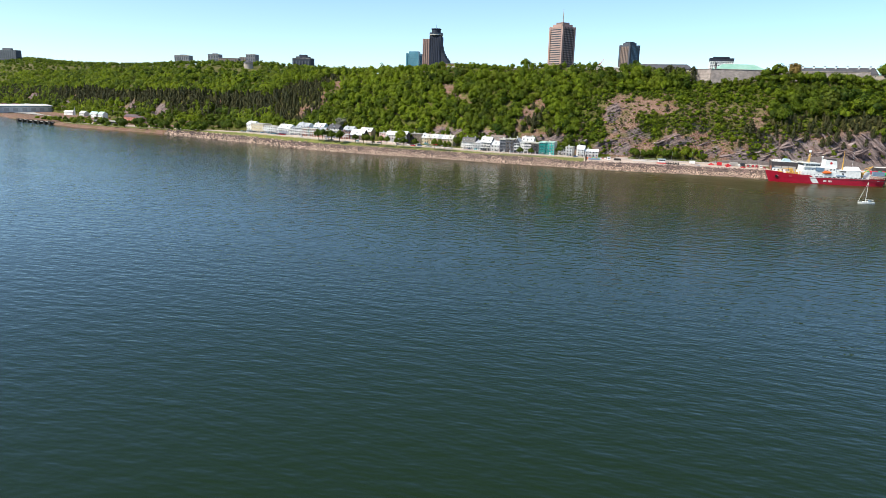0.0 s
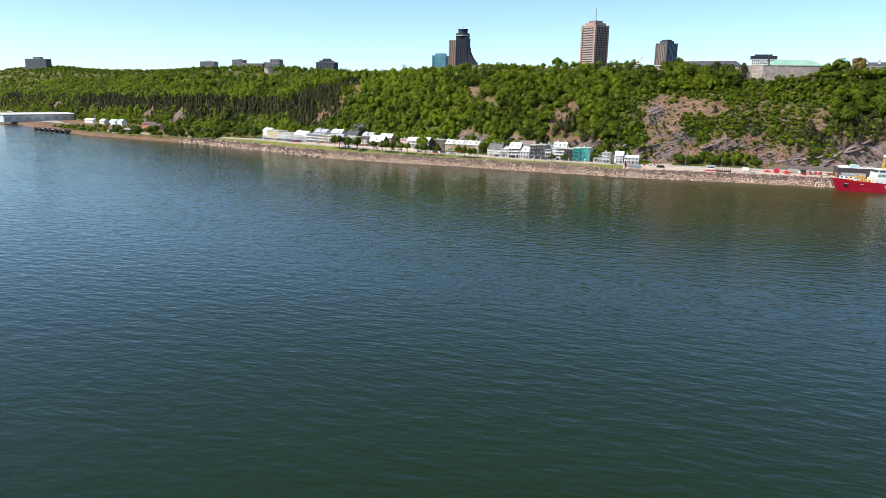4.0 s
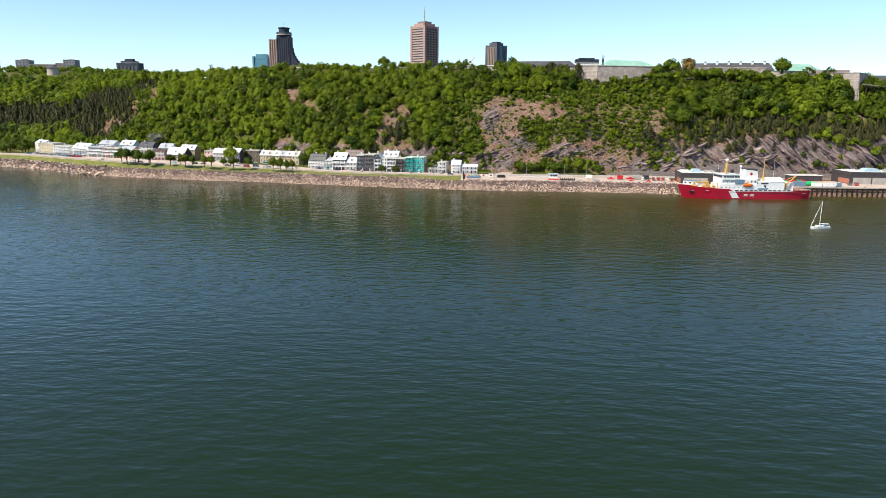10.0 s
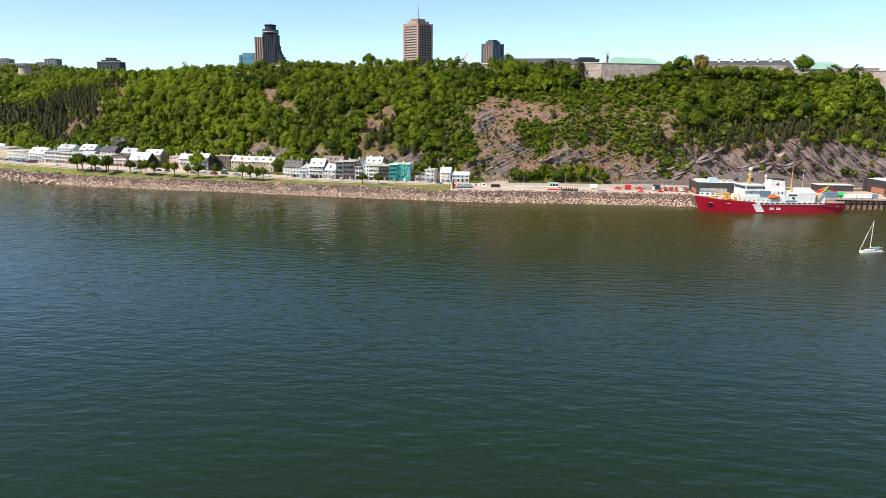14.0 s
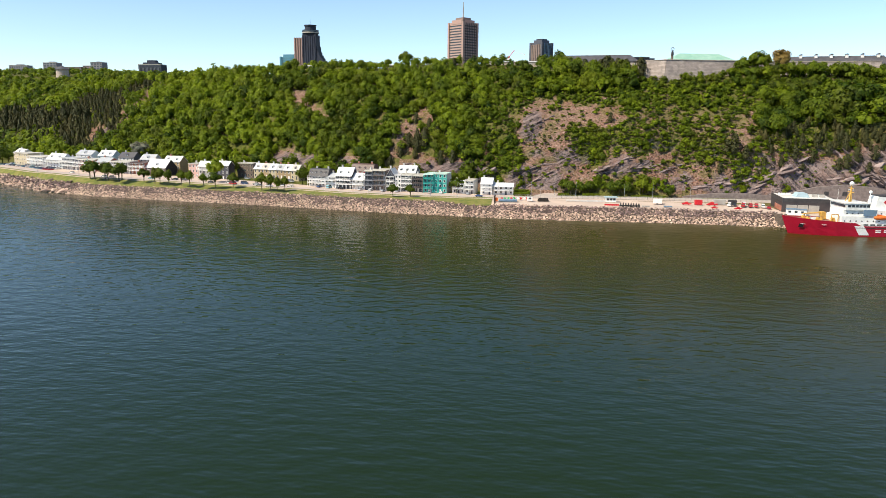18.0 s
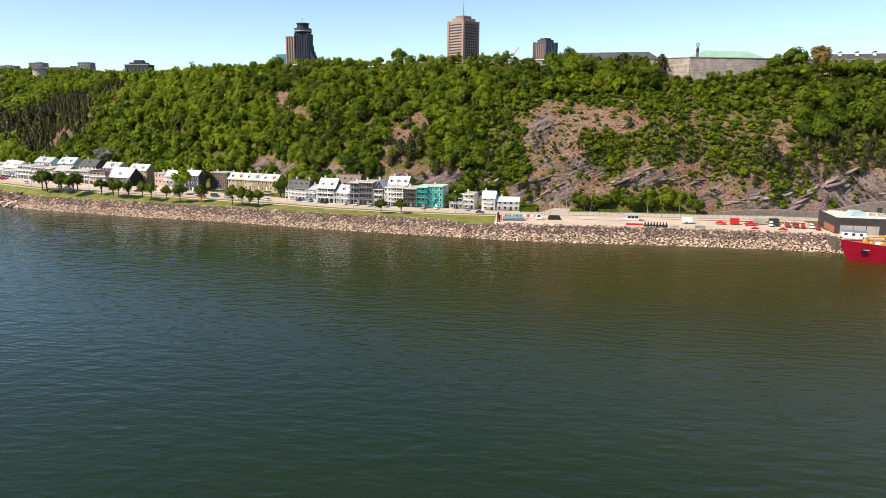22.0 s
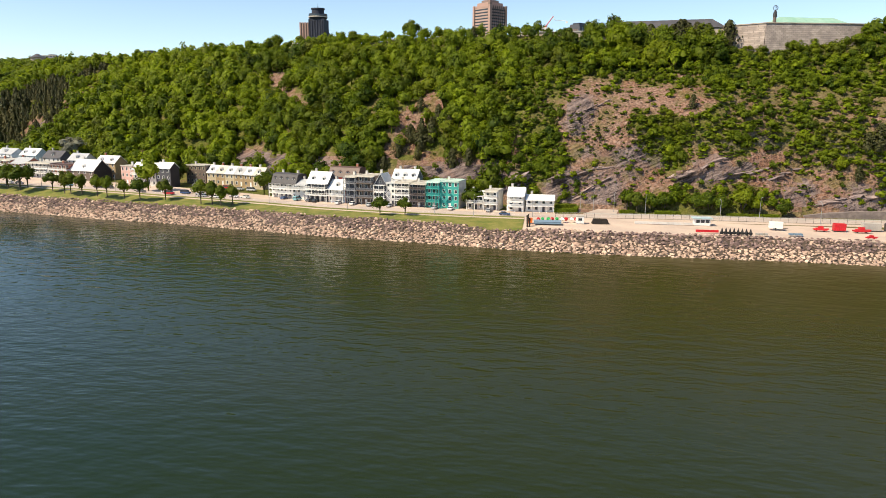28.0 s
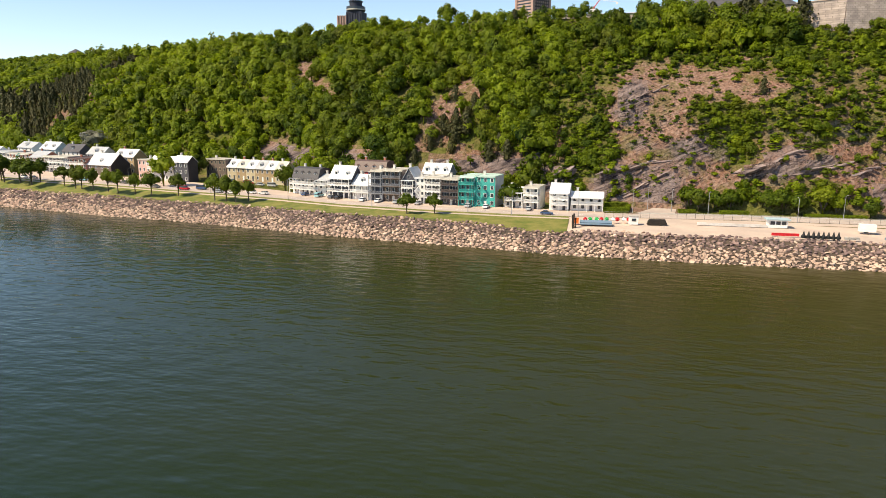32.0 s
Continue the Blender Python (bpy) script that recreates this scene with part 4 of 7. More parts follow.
    if galleries:
        part("porch_roof", boxes((0.1, w - 0.1, -deep - 0.15, 0.02, h - 0.42, h - 0.2)), roof_paint(tiles), house_at)
        n = max(2, round(w / 3.2) + 1)
        for i in range(n):
            x = 0.25 + (w - 0.5) * i / (n - 1)
            part("porch_post", boxes((x - 0.1, x + 0.1, -deep, -deep + 0.2, -0.2, storey - 0.12)), wall_paint(rail), house_at)
    for i in range(chimney):
        x = w * (0.2 + 0.6 * i)
        c = part("chimney", boxes((x - 0.45, x + 0.45, depth * 0.55, depth * 0.55 + 0.8, h - 0.2, max(top, h) + 1.1)), wall_paint("brick" if wall in ("red", "brick", "ochre") else "pale"), house_at)
        part("chimney_cap", boxes((x - 0.55, x + 0.55, depth * 0.55 - 0.1, depth * 0.55 + 0.9, max(top, h) + 1.1, max(top, h) + 1.25)), MAT_CONCRETE, c)
    return house_at


def outside_stair(parent, x, levels, storey, tone):
    """A zigzag fire stair on the front."""
    bm = bmesh.new()
    for f in range(levels):
        for s in range(9):
            k = s / 9
            a = x + (k * 2.6 if f % 2 == 0 else 2.6 - k * 2.6)
            box(bm, a, a + 0.4, -2.6, -1.9, f * storey + k * storey, f * storey + k * storey + 0.09)
        a, b = (x, x + 2.8) if f % 2 == 0 else (x + 2.8, x)
        tube(bm, (a, -2.6, f * storey + 0.9), (b, -2.6, (f + 1) * storey + 0.9), 0.05, n=5)
        tube(bm, (a, -2.6, f * storey), (b, -2.6, (f + 1) * storey), 0.09, n=5)
        tube(bm, (a, -1.9, f * storey), (b, -1.9, (f + 1) * storey), 0.09, n=5)
    part("fire_stair", bm, wall_paint(tone), parent, tone + " painted zigzag outside stair")


house((-258.6, 95.6), (-244.9, 90.6), 7.1, 14.4, "white", "long white house with galleries and a dark mansard roof", "mansard", 19.2, "dark", 10, 3, 6, 3, "white", 4, chimney=2)
house((-244.9, 90.6), (-239.0, 88.7), 7.0, 14.4, "white", "small white house with a pale tin roof", "gable", 16.6, "grey_tin", 9, 3, 2, 1, "white")
# slate wall: the shade behind the galleries put into its colour
house((-239.0, 88.7), (-228.2, 85.7), 6.9, 15.6, "slate", "white-railed gallery house under a steep white tin roof", "gable", 20.8, "tin", 9, 3, 4, 3, "white", 2)
house((-231.5, 97.5), (-216.5, 94.0), 8.5, 17.6, "red", "red house with a rust-brown mansard roof behind the row", "mansard", 22.6, "rust", 10, 3, 5, 0, "white", 4, chimney=2)
house((-228.2, 85.7), (-219.7, 83.7), 6.8, 13.3, "white", "low white house with a white tin roof and red side", "gable", 17.4, "tin", 9, 2, 3, 1, "white", side="red", dormers=1)
house((-219.6, 83.7), (-213.7, 82.3), 6.7, 19.5, "slate", "tall narrow slate-grey house with stacked balconies", "flat", None, "gravel", 12, 4, 2, 4, "grey", deck="grey", casing="grey")
house((-213.6, 82.3), (-205.6, 80.8), 6.7, 20.0, "brown", "tall brown house with stacked grey balconies", "flat", None, "gravel", 12, 4, 3, 4, "grey", deck="brown", casing="pale")
# a white house whose slate wall paints in the gallery shade
house((-205.5, 80.8), (-200.4, 80.2), 6.7, 16.4, "slate", "narrow white house with gallery walls darkened as shade and a steep white gable", "front", 21.3, "tin", 11, 3, 2, 3, "white")
n1 = house((-200.3, 80.2), (-196.4, 79.8), 6.6, 17.1, "white", "narrow flat-roofed white house with an outside stair", "flat", None, "tin", 11, 4, 2, 0, "white")
outside_stair(n1, 0.4, 3, 2.6, "white")
house((-200.5, 91.5), (-189.0, 90.0), 8.5, 17.8, "pale", "large house with a white tin roof and dormers behind the row", "gable", 22.2, "tin", 11, 3, 4, 0, "white", 3, chimney=2, side="grey")
house((-196.3, 79.8), (-189.2, 78.9), 6.6, 17.6, "slate", "grey flat-roofed house with white balconies", "flat", None, "gravel", 12, 4, 3, 4, "white", casing="white")
house((-189.1, 78.9), (-182.1, 77.9), 6.6, 17.4, "slate", "dark flat-roofed house with stacked balconies", "flat", None, "gravel", 12, 4, 3, 4, "brown", deck="slate", casing="pale")
n2 = house((-182.0, 77.9), (-176.0, 77.0), 6.5, 18.5, "teal", "teal clapboard house with teal balconies", "flat", None, "mint", 13, 4, 3, 4, "teal", deck="teal", casing="white", chimney=0)
n3 = house((-175.9, 77.0), (-168.2, 75.8), 6.5, 18.7, "teal", "teal clapboard house with a zigzag outside stair", "flat", None, "mint", 13, 4, 3, 0, "teal", side="pale", casing="white")
outside_stair(n3, 0.2, 4, 2.9, "teal")
house((-164.5, 76.3), (-157.5, 75.4), 6.5, 13.2, "pale", "low pale house with a white tin roof", "gable", 14.8, "tin", 10, 2, 3, 1, "white")
house((-157.3, 75.3), (-151.5, 74.4), 6.5, 15.2, "pale", "pale grey flat-roofed house with porches", "flat", None, "gravel", 11, 3, 2, 3, "white", side="pale")
house((-147.7, 73.8), (-140.7, 73.2), 6.5, 13.6, "white", "tall narrow white house with two porches", "gable", 17.0, "tin", 9, 3, 2, 2, "white", side="pale")
house((-140.1, 74.0), (-128.4, 74.0), 6.5, 12.1, "white", "low white house with a long gallery and white roof", "gable", 13.9, "tin", 8, 2, 4, 1, "white")
# the ochre terrace, set back behind a lawn
TERRACE = ("cream", "ochre", "cream", "ochre", "ochre", "cream")
for i, tone in enumerate(TERRACE):
    p, q = Vector((-308.7, 130.5)), Vector((-273.3, 119.7))
    a, b = p.lerp(q, i / 6), p.lerp(q, (i + 1) / 6)
    house(a, b, 8.4, 15.0, tone, tone + " terrace house with dormers in a pale roof", "gable", 19.0, ("tin", "gravel", "tin", "grey_tin", "tin", "gravel")[i], 9, 2, 2, 0, "white", 1, chimney=1)
house((-322.0, 134.0), (-309.2, 130.6), 8.4, 18.6, "brown", "flat-roofed brown brick apartment house", "flat", None, "gravel", 9, 3, 5, 0, casing="cream")
house((-329.0, 116.5), (-319.6, 114.0), 8.2, 18.3, "slate", "dark slate house with a black side and white roof", "gable", 21.4, "tin", 7, 3, 3, 0, "white", side="black")
house((-343.8, 119.9), (-329.1, 116.5), 8.3, 17.4, "pale", "pale terrace house with a white tin roof", "gable", 20.8, "tin", 7, 3, 5, 1, "white")
house((-351.7, 121.7), (-343.9, 119.9), 8.4, 18.6, "pink", "faded pink brick flat-roofed house", "flat", None, "gravel", 13, 3, 3, 0, casing="white")
house((-381.0, 143.0), (-367.0, 140.0), 8.8, 18.2, "ochre", "ochre house with a white roof and dormers", "gable", 22.3, "tin", 10, 3, 4, 0, "white", 2)
house((-388.0, 131.0), (-371.5, 127.6), 8.9, 14.6, "brown", "dark brown house under a broad white tin roof", "gable", 20.6, "tin", 14, 2, 4, 0, "white", 1, side="black")
house((-400.5, 133.0), (-388.2, 131.2), 9.0, 17.6, "brick", "red brick flat-roofed house with white balconies", "flat", None, "rust", 12, 3, 4, 3, "white")
# grey instead of white here, for the shade under the galleries
house((-419.2, 137.5), (-400.7, 133.0), 9.1, 18.0, "grey", "white house with three tiers of galleries, walls greyed as shade", "flat", None, "gravel", 12, 3, 6, 3, "white")
house((-431.3, 141.0), (-419.4, 137.6), 9.3, 17.4, "brick", "red brick house with a grey tin roof", "gable", 20.4, "grey_tin", 11, 3, 4, 1, "white")
n4 = house((-449.0, 146.5), (-431.5, 141.0), 9.5, 18.6, "brick", "red brick house with white balconies and a mint-green stair", "flat", None, "gravel", 12, 3, 5, 3, "white")
outside_stair(n4, 10.0, 3, 3.0, "teal")
house((-468.0, 155.5), (-449.3, 146.6), 9.6, 19.0, "grey", "grey house with white galleries", "flat", None, "grey_tin", 12, 3, 6, 3, "white")
house((-488.0, 166.0), (-468.3, 155.6), 9.6, 17.0, "white", "white house with a pale steep roof", "gable", 21.5, "tin", 11, 3, 5, 1, "white", 2)
house((-512.0, 179.0), (-490.0, 167.5), 9.4, 18.0, "white", "white flat-roofed house with balconies", "flat", None, "gravel", 13, 3, 6, 2, "white")
house((-536.0, 193.0), (-514.0, 180.5), 9.2, 19.5, "cream", "cream apartment house with a low annex", "flat", None, "gravel", 14, 3, 6, 0, "white")
house((-442.0, 160.5), (-428.0, 156.5), 10.5, 20.4, "blue", "pale blue house with a white roof behind the row", "gable", 24.6, "tin", 10, 3, 4, 0, "white", 2)
house((-422.0, 154.0), (-408.0, 150.5), 10.5, 19.6, "white", "white house with a dark gable roof behind the row", "gable", 23.8, "dark", 10, 3, 4, 0, "white", 1, side="slate")
house((-402.0, 148.5), (-389.5, 145.5), 10.5, 18.8, "pale", "pale house with a rust-brown roof behind the row", "gable", 22.8, "grey_tin", 10, 3, 4, 0, "white", 1)
house((-466.0, 170.0), (-448.0, 161.5), 10.5, 20.6, "white", "white house with a grey roof behind the row", "gable", 24.0, "grey_tin", 10, 3, 4, 0, "white", 1)
house((-560.0, 225.0), (-544.0, 214.0), 9.0, 17.5, "white", "white house among trees below the cliff", "gable", 21.0, "tin", 10, 2, 4, 0, "white", 1)
house((-690.0, 285.0), (-662.0, 272.0), 7.5, 14.0, "brick", "low brick building among trees below the cliff", "flat", None, "rust", 12, 2, 7, 0, "white")

# ---- street trees, lamps, cars ----


def tree_parts(h, w, seed, material, tint, leaves=330, lift=0.30):
    """Meshes of a trunk with limbs and of a crown of leaf clumps."""
    r = random.Random(seed)
    bm = bmesh.new()
    fork = h * lift
    tube(bm, (0, 0, -0.3), (0.05, 0, fork), 0.17 * h / 7, 0.12 * h / 7, 7)
    for i in range(5):
        a = i * 1.3 + r.uniform(0, 0.5)
        tube(bm, (0.05, 0, fork - 0.1), (math.cos(a) * w * 0.28, math.sin(a) * w * 0.28, h * r.uniform(0.55, 0.8)), 0.09 * h / 7, 0.03, 5)
    trunk = mesh_of("trunk", bm)
    trunk.materials.append(MAT_BARK)
    v, f = crown(leaves * 2, 0.046, 10, fine=2)
    v = v * (w, w, h * (1 - lift) * 1.15) + (0, 0, h * lift * 0.55)
    top = arrays_mesh("crown", v, f, material, True, tint=np.full(len(f), tint))
    return trunk, top


KINDS = {}
for key, (h, w, material, tint, lift) in {"round": (6.5, 6.0, MAT_LEAF, 0.06, 0.30), "young": (7.0, 5.0, MAT_LEAF, 0.20, 0.28), "broad": (9.5, 9.5, MAT_LEAF, 0.08, 0.2), "light": (9.0, 8.0, MAT_LEAF, 0.66, 0.2),
                                          "blossom": (11, 14, MAT_BLOSSOM, 0.22, 0.15), "budding": (11, 10, MAT_BUDDING, 0.45, 0.15), "crest": (11, 11, MAT_LEAF, 0.32, 0.22)}.items():
    KINDS[key] = [tree_parts(h, w, s, material, tint + 0.05 * s, 330, lift) for s in range(3)]


def tree(key, x, y, z, scale=1.0, label="leafy green tree beside the road", group=""):
    r = random.Random(int(x * 13 + y * 7))
    trunk, top = KINDS[key][r.randrange(3)]
    at = thing("tree", label, "tree", Matrix.Translation((x, y, z)) @ pose(0, 0, 0, 0, 0, r.uniform(0, 360)) @ Matrix.Scale(scale * 1.12, 4), group)
    part("trunk", trunk, None, at)
    part("crown", top, None, at)


for x, y, key, size in ((-401.8, 92.2, "round", 1.3), (-381.7, 86.4, "round", 1.25), (-385.0, 95.4, "round", 1.2), (-397.5, 96.5, "round", 1.2), (-392.0, 91.0, "round", 1.15), (-409.0, 98.0, "round", 1.25), (-365.2, 87.2, "round", 0.95), (-354.6, 81.4, "young", 1.05),
                        (-350.7, 80.4, "young", 1.0), (-344.8, 80.2, "young", 0.95), (-334.1, 75.9, "young", 0.95), (-328.0, 74.0, "young", 0.95), (-317.3, 70.6, "young", 0.85),
                        (-310.3, 71.3, "round", 1.0), (-299.5, 73.6, "round", 0.95), (-279.0, 66.5, "young", 1.05), (-273.2, 65.2, "young", 1.0), (-268.4, 63.6, "young", 0.85),
                        (-265.3, 68.2, "young", 0.85), (-196.7, 53.5, "round", 0.95), (-186.8, 54.5, "round", 0.95), (-321.8, 97.0, "light", 1.15), (-324.1, 127.4, "broad", 1.1),
                        (-265.0, 101.6, "broad", 0.95), (-161.9, 75.0, "broad", 0.85), (-97.7, 83.1, "broad", 0.8), (-94.6, 80.9, "broad", 0.75), (-88.6, 82.4, "broad", 0.7),
                        (-83.8, 82.1, "broad", 0.75), (-71.3, 82.3, "broad", 0.8), (-66.0, 80.9, "broad", 0.8), (-61.5, 80.6, "broad", 0.75), (-53.4, 79.9, "light", 1.05),
                        (-49.0, 79.7, "light", 0.7), (-38.8, 78.3, "broad", 0.6)):
    tree(key, x, y, along(x, LEVEL), size * (1.35 if x < -262 and y < 100 else 1.12), {"round": "round dark green tree on the riverside lawn", "young": "young green tree on the riverside lawn", "light": "pale yellow-green tree beside the road", "broad": "broad green tree beside the houses"}[key])
tree("budding", 45, 160, 80, 1.4, "brown budding tree standing before the fortress wall")
tree("blossom", -413, 168, 18, 1.0, "pale blossoming tree at the foot of the wooded slope")
for i in range(26):  # trees round the car park
    x = -548 - 4.5 * i + random.Random(i + 70).uniform(-4, 4)
    f = random.Random(i + 90).uniform(0.15, 0.9)
    y = rip_top(x) * (1 - f) + along(x, SLOPE, 1) * f
    if not front(x) - 3 < y < front(x) + 12:
        tree("broad", x, y, along(x, LEVEL), random.Random(i + 19).uniform(0.8, 1.35), "broad green tree near the riverside car park")
for i in range(24):  # the thicket on the point
    x = -610 - 9 * i + random.Random(i).uniform(-4, 4)
    tree("broad", x, rip_top(x) + 1 + random.Random(i + 50).uniform(0, 22), along(x, LEVEL), random.Random(i + 9).uniform(0.8, 1.3), "broad green tree on the wooded point")
for x, y, z, size in ((-215, 212, 87.5, 1.05), (-246, 196, 84, 0.7), (-230, 222, 88, 0.55), (-190, 205, 87, 0.5), (-175, 200, 87, 0.6), (-152, 198, 87, 0.6), (-345, 276, 86, 0.8), (-322, 270, 88, 0.85),
                      (22, 163, 79, 1.1), (32, 163, 80, 1.35), (126, 170, 80, 1.45), (188, 158, 70, 1.3), (196, 160, 68, 1.2)):
    tree("crest", x, y, z, size, "broad green tree standing out on the skyline")


def conifer(x, y, z, h, label="dark conical conifer on the rocky slope"):
    at = thing("conifer", label, "tree", Matrix.Translation((x, y, z)) @ pose(0, 0, 0, 0, 0, (x * 37) % 360) @ Matrix.Scale(h, 4))
    if "spires" not in SHARED:
        SHARED["spires"] = []
        for _ in range(4):
            v, f = crown(420, 0.045, kind="spire")
            SHARED["spires"].append(arrays_mesh("crown", v * (1.25, 1.25, 1), f, MAT_NEEDLE, False, tint=np.full(len(f), 0.2)))
        SHARED["stem"] = mesh_of("trunk", rods(((0, 0, -0.1), (0, 0, 0.3), 0.03, 0.02, 6)))
        SHARED["stem"].materials.append(MAT_BARK)
    part("trunk", SHARED["stem"], None, at)
    part("crown", SHARED["spires"][int(abs(x) * 3) % 4], None, at)


for x, u, h in ((1, 0.42, 11), (-3, 0.40, 8), (7, 0.36, 8), (-8, 0.22, 6), (14, 0.20, 4), (18, 0.32, 5), (22, 0.42, 5), (27, 0.30, 6), (31, 0.44, 6), (40, 0.27, 4), (46, 0.34, 7), (50, 0.46, 7), (56, 0.40, 8), (58, 0.28, 7), (66, 0.44, 9), (75, 0.26, 6), (80, 0.38, 8), (86, 0.46, 8), (93, 0.30, 6), (99, 0.42, 8), (108, 0.36, 8), (116, 0.46, 8), (124, 0.32, 6), (133, 0.42, 8), (142, 0.36, 7), (-70, 0.52, 6), (-40, 0.40, 4), (-199, 0.30, 9), (-193, 0.27, 11), (-188, 0.30, 10), (-204, 0.22, 8), (-186, 0.42, 8), (-196, 0.47, 7),
                (-176, 0.18, 9), (-168, 0.20, 8), (-172, 0.24, 7), (-160, 0.22, 8), (-180, 0.36, 8), (-210, 0.16, 6), (62, 0.30, 8), (70, 0.34, 9), (36, 0.36, 8)):
    yy, zz = on_slope(x, u)
    conifer(x, yy - 0.5, zz - 0.6, h)

for x, y, z, h in ((-82, 167, 81, 10), (-78, 168, 81, 9), (-71, 169, 80, 11), (-68, 166, 80.5, 12.5), (-66, 168, 80, 13), (-64, 165, 80, 11), (-60, 166, 80, 11.5), (-54, 167, 79.5, 11.5), (-45, 163, 79, 13), (-176, 196, 88, 6)):
    conifer(x, y, z, h, "slender dark conifer on the crest")


def street_lamp(x, y, z, turn=0.0, h=8.0):
    at = thing("street_lamp", "slim grey street lamp with an arm beside the road", "street lamp", pose(x, y, z, 0, 0, turn), group="street lamps")
    if "lamp" not in SHARED:
        SHARED["lamp"] = [mesh_of(n, b) for n, b in (("pole", rods(((0, 0, 0), (0, 0, 8), 0.11, 0.06, 8))), ("arm", rods(((0, 0, 7.8), (0, 1.6, 8.3), 0.05, 0.04, 6))),
                                                     ("lamp_head", boxes((-0.14, 0.14, 1.4, 2.1, 8.22, 8.36))), ("base", rods(((0, 0, 0), (0, 0, 0.5), 0.2, 0.16, 8))))]
    for me in SHARED["lamp"]:
        part(me.name.split(".")[0], me, paint("lamp_grey", (0.35, 0.35, 0.36), metal=0.3), at)


for x in (-470, -425, -380, -335, -290, -252, -214, -176):
    street_lamp(x, front(x) - 0.8, along(x, LEVEL))
for x, y in ((-137, 60.5), (-118, 74), (-104, 80), (-92, 75.5), (-66, 63), (-48, 75.8), (-30, 63), (20, 77.5), (-112, 85), (-160, 58.6)):
    street_lamp(x, y, along(x, LEVEL), 180 if y > 70 else 0)

CAR_PAINT = {"white": (0.75, 0.75, 0.75), "black": (0.02, 0.02, 0.025), "red": (0.45, 0.02, 0.03), "silver": (0.42, 0.43, 0.45), "blue": (0.05, 0.09, 0.2), "grey": (0.14, 0.14, 0.15), "cyan": (0.25, 0.5, 0.55)}


def car(x, y, z, turn, tone, van=False, label=""):
    """A parked car: body with bonnet and boot, glazed cabin, lamps and four wheels."""
    if ("car", van) not in SHARED:
        roof = 2.0 if van else 1.48
        body = extrude([(-2.2, 0.35), (-2.2, 0.78), (-2.05, 0.92), (2.0, 0.92), (2.2, 0.8), (2.2, 0.35)] if not van else [(-2.5, 0.35), (-2.5, 1.1), (1.7, 1.1), (2.3, 0.95), (2.4, 0.4), (2.3, 0.35)], 1.76, "y", -0.88)
        glass = extrude([(-1.75, 0.92), (-1.3, roof - 0.08), (0.35, roof - 0.08), (1.15, 0.92)] if not van else [(-2.45, 1.1), (-2.4, roof - 0.08), (0.9, roof - 0.08), (1.65, 1.1)], 1.56, "y", -0.78)
        lid = extrude([(-1.4, roof - 0.1), (-1.2, roof), (0.25, roof), (0.42, roof - 0.1)] if not van else [(-2.48, 1.6), (-2.4, roof), (0.8, roof), (0.95, roof - 0.12)], 1.5, "y", -0.75)
        wheel = rods(((0, -0.11, 0), (0, 0.11, 0), 0.33, 0.33, 12))
        lamps = boxes((2.16, 2.23, -0.75, -0.4, 0.62, 0.78), (2.16, 2.23, 0.4, 0.75, 0.62, 0.78))
        SHARED[("car", van)] = [mesh_of("m", b) for b in (body, glass, lid, wheel, lamps)]
        for me, mat in zip(SHARED[("car", van)], (None, MAT_GLASS, None, MAT_DARK, MAT_WHITE)):
            if mat:
                me.materials.append(mat)
    body, glass, lid, wheel, lamps = SHARED[("car", van)]
    key = ("body", van, tone)
    if key not in SHARED:
        SHARED[key] = body.copy(), lid.copy()
        for me in SHARED[key]:
            me.materials.append(paint(tone + "_car", CAR_PAINT[tone], rough=0.25, spec=0.6))
    at = thing("van" if van else "car", label or tone + (" van" if van else " car") + " parked beside the road", "van" if van else "car", pose(x, y, z + 0.02, 0, 0, turn), group="parked cars")
    b = part("body", SHARED[key][0], None, at)
    part("glazing", glass, None, at)
    part("roof", SHARED[key][1], None, at)
    part("headlight", lamps, None, b)
    for wx in (-1.35, 1.38):
        for wy in (-0.8, 0.8):
            part("wheel", wheel, None, at, m=pose(wx, wy, 0.33))


def bearing(x, table=ROAD_FRONT):
    return math.degrees(math.atan2(along(x + 2, table) - along(x - 2, table), 4))


r = random.Random(5)
TONES = ("white", "black", "silver", "grey", "red", "blue", "white", "silver", "cyan")
for x in (-250, -243, -236.5, -233.5, -222, -215, -207, -198, -178, -171, -155):
    car(x, along(x, HOUSES) - 4.3, along(x, LEVEL) + 0.14, bearing(x) + 90 + r.uniform(-4, 4), r.choice(TONES), r.random() < 0.12)
for x in (-345, -322, -311, -306, -300, -292, -288, -281, -274, -268, -405, -398, -370, -352, -440, -148):
    car(x, front(x) + r.choice((2.2, 7.2)), along(x, LEVEL) + 0.02, bearing(x) + r.choice((0, 180)), r.choice(TONES), r.random() < 0.15)
for x in (-310, -300, -290, -283, -276):
    car(x, along(x, HOUSES) + 9, along(x, LEVEL) + 0.14, bearing(x) + r.uniform(-10, 10), r.choice(TONES), r.random() < 0.2)
for row in (0, 1):
    for i in range(24):
        x = -548 + i * 3.4
        if r.random() < 0.9:
            car(x, front(x) + 13 + 9 * row, along(x, LEVEL) + 0.14, bearing(x) + 90 + r.uniform(-5, 5), r.choice(TONES))

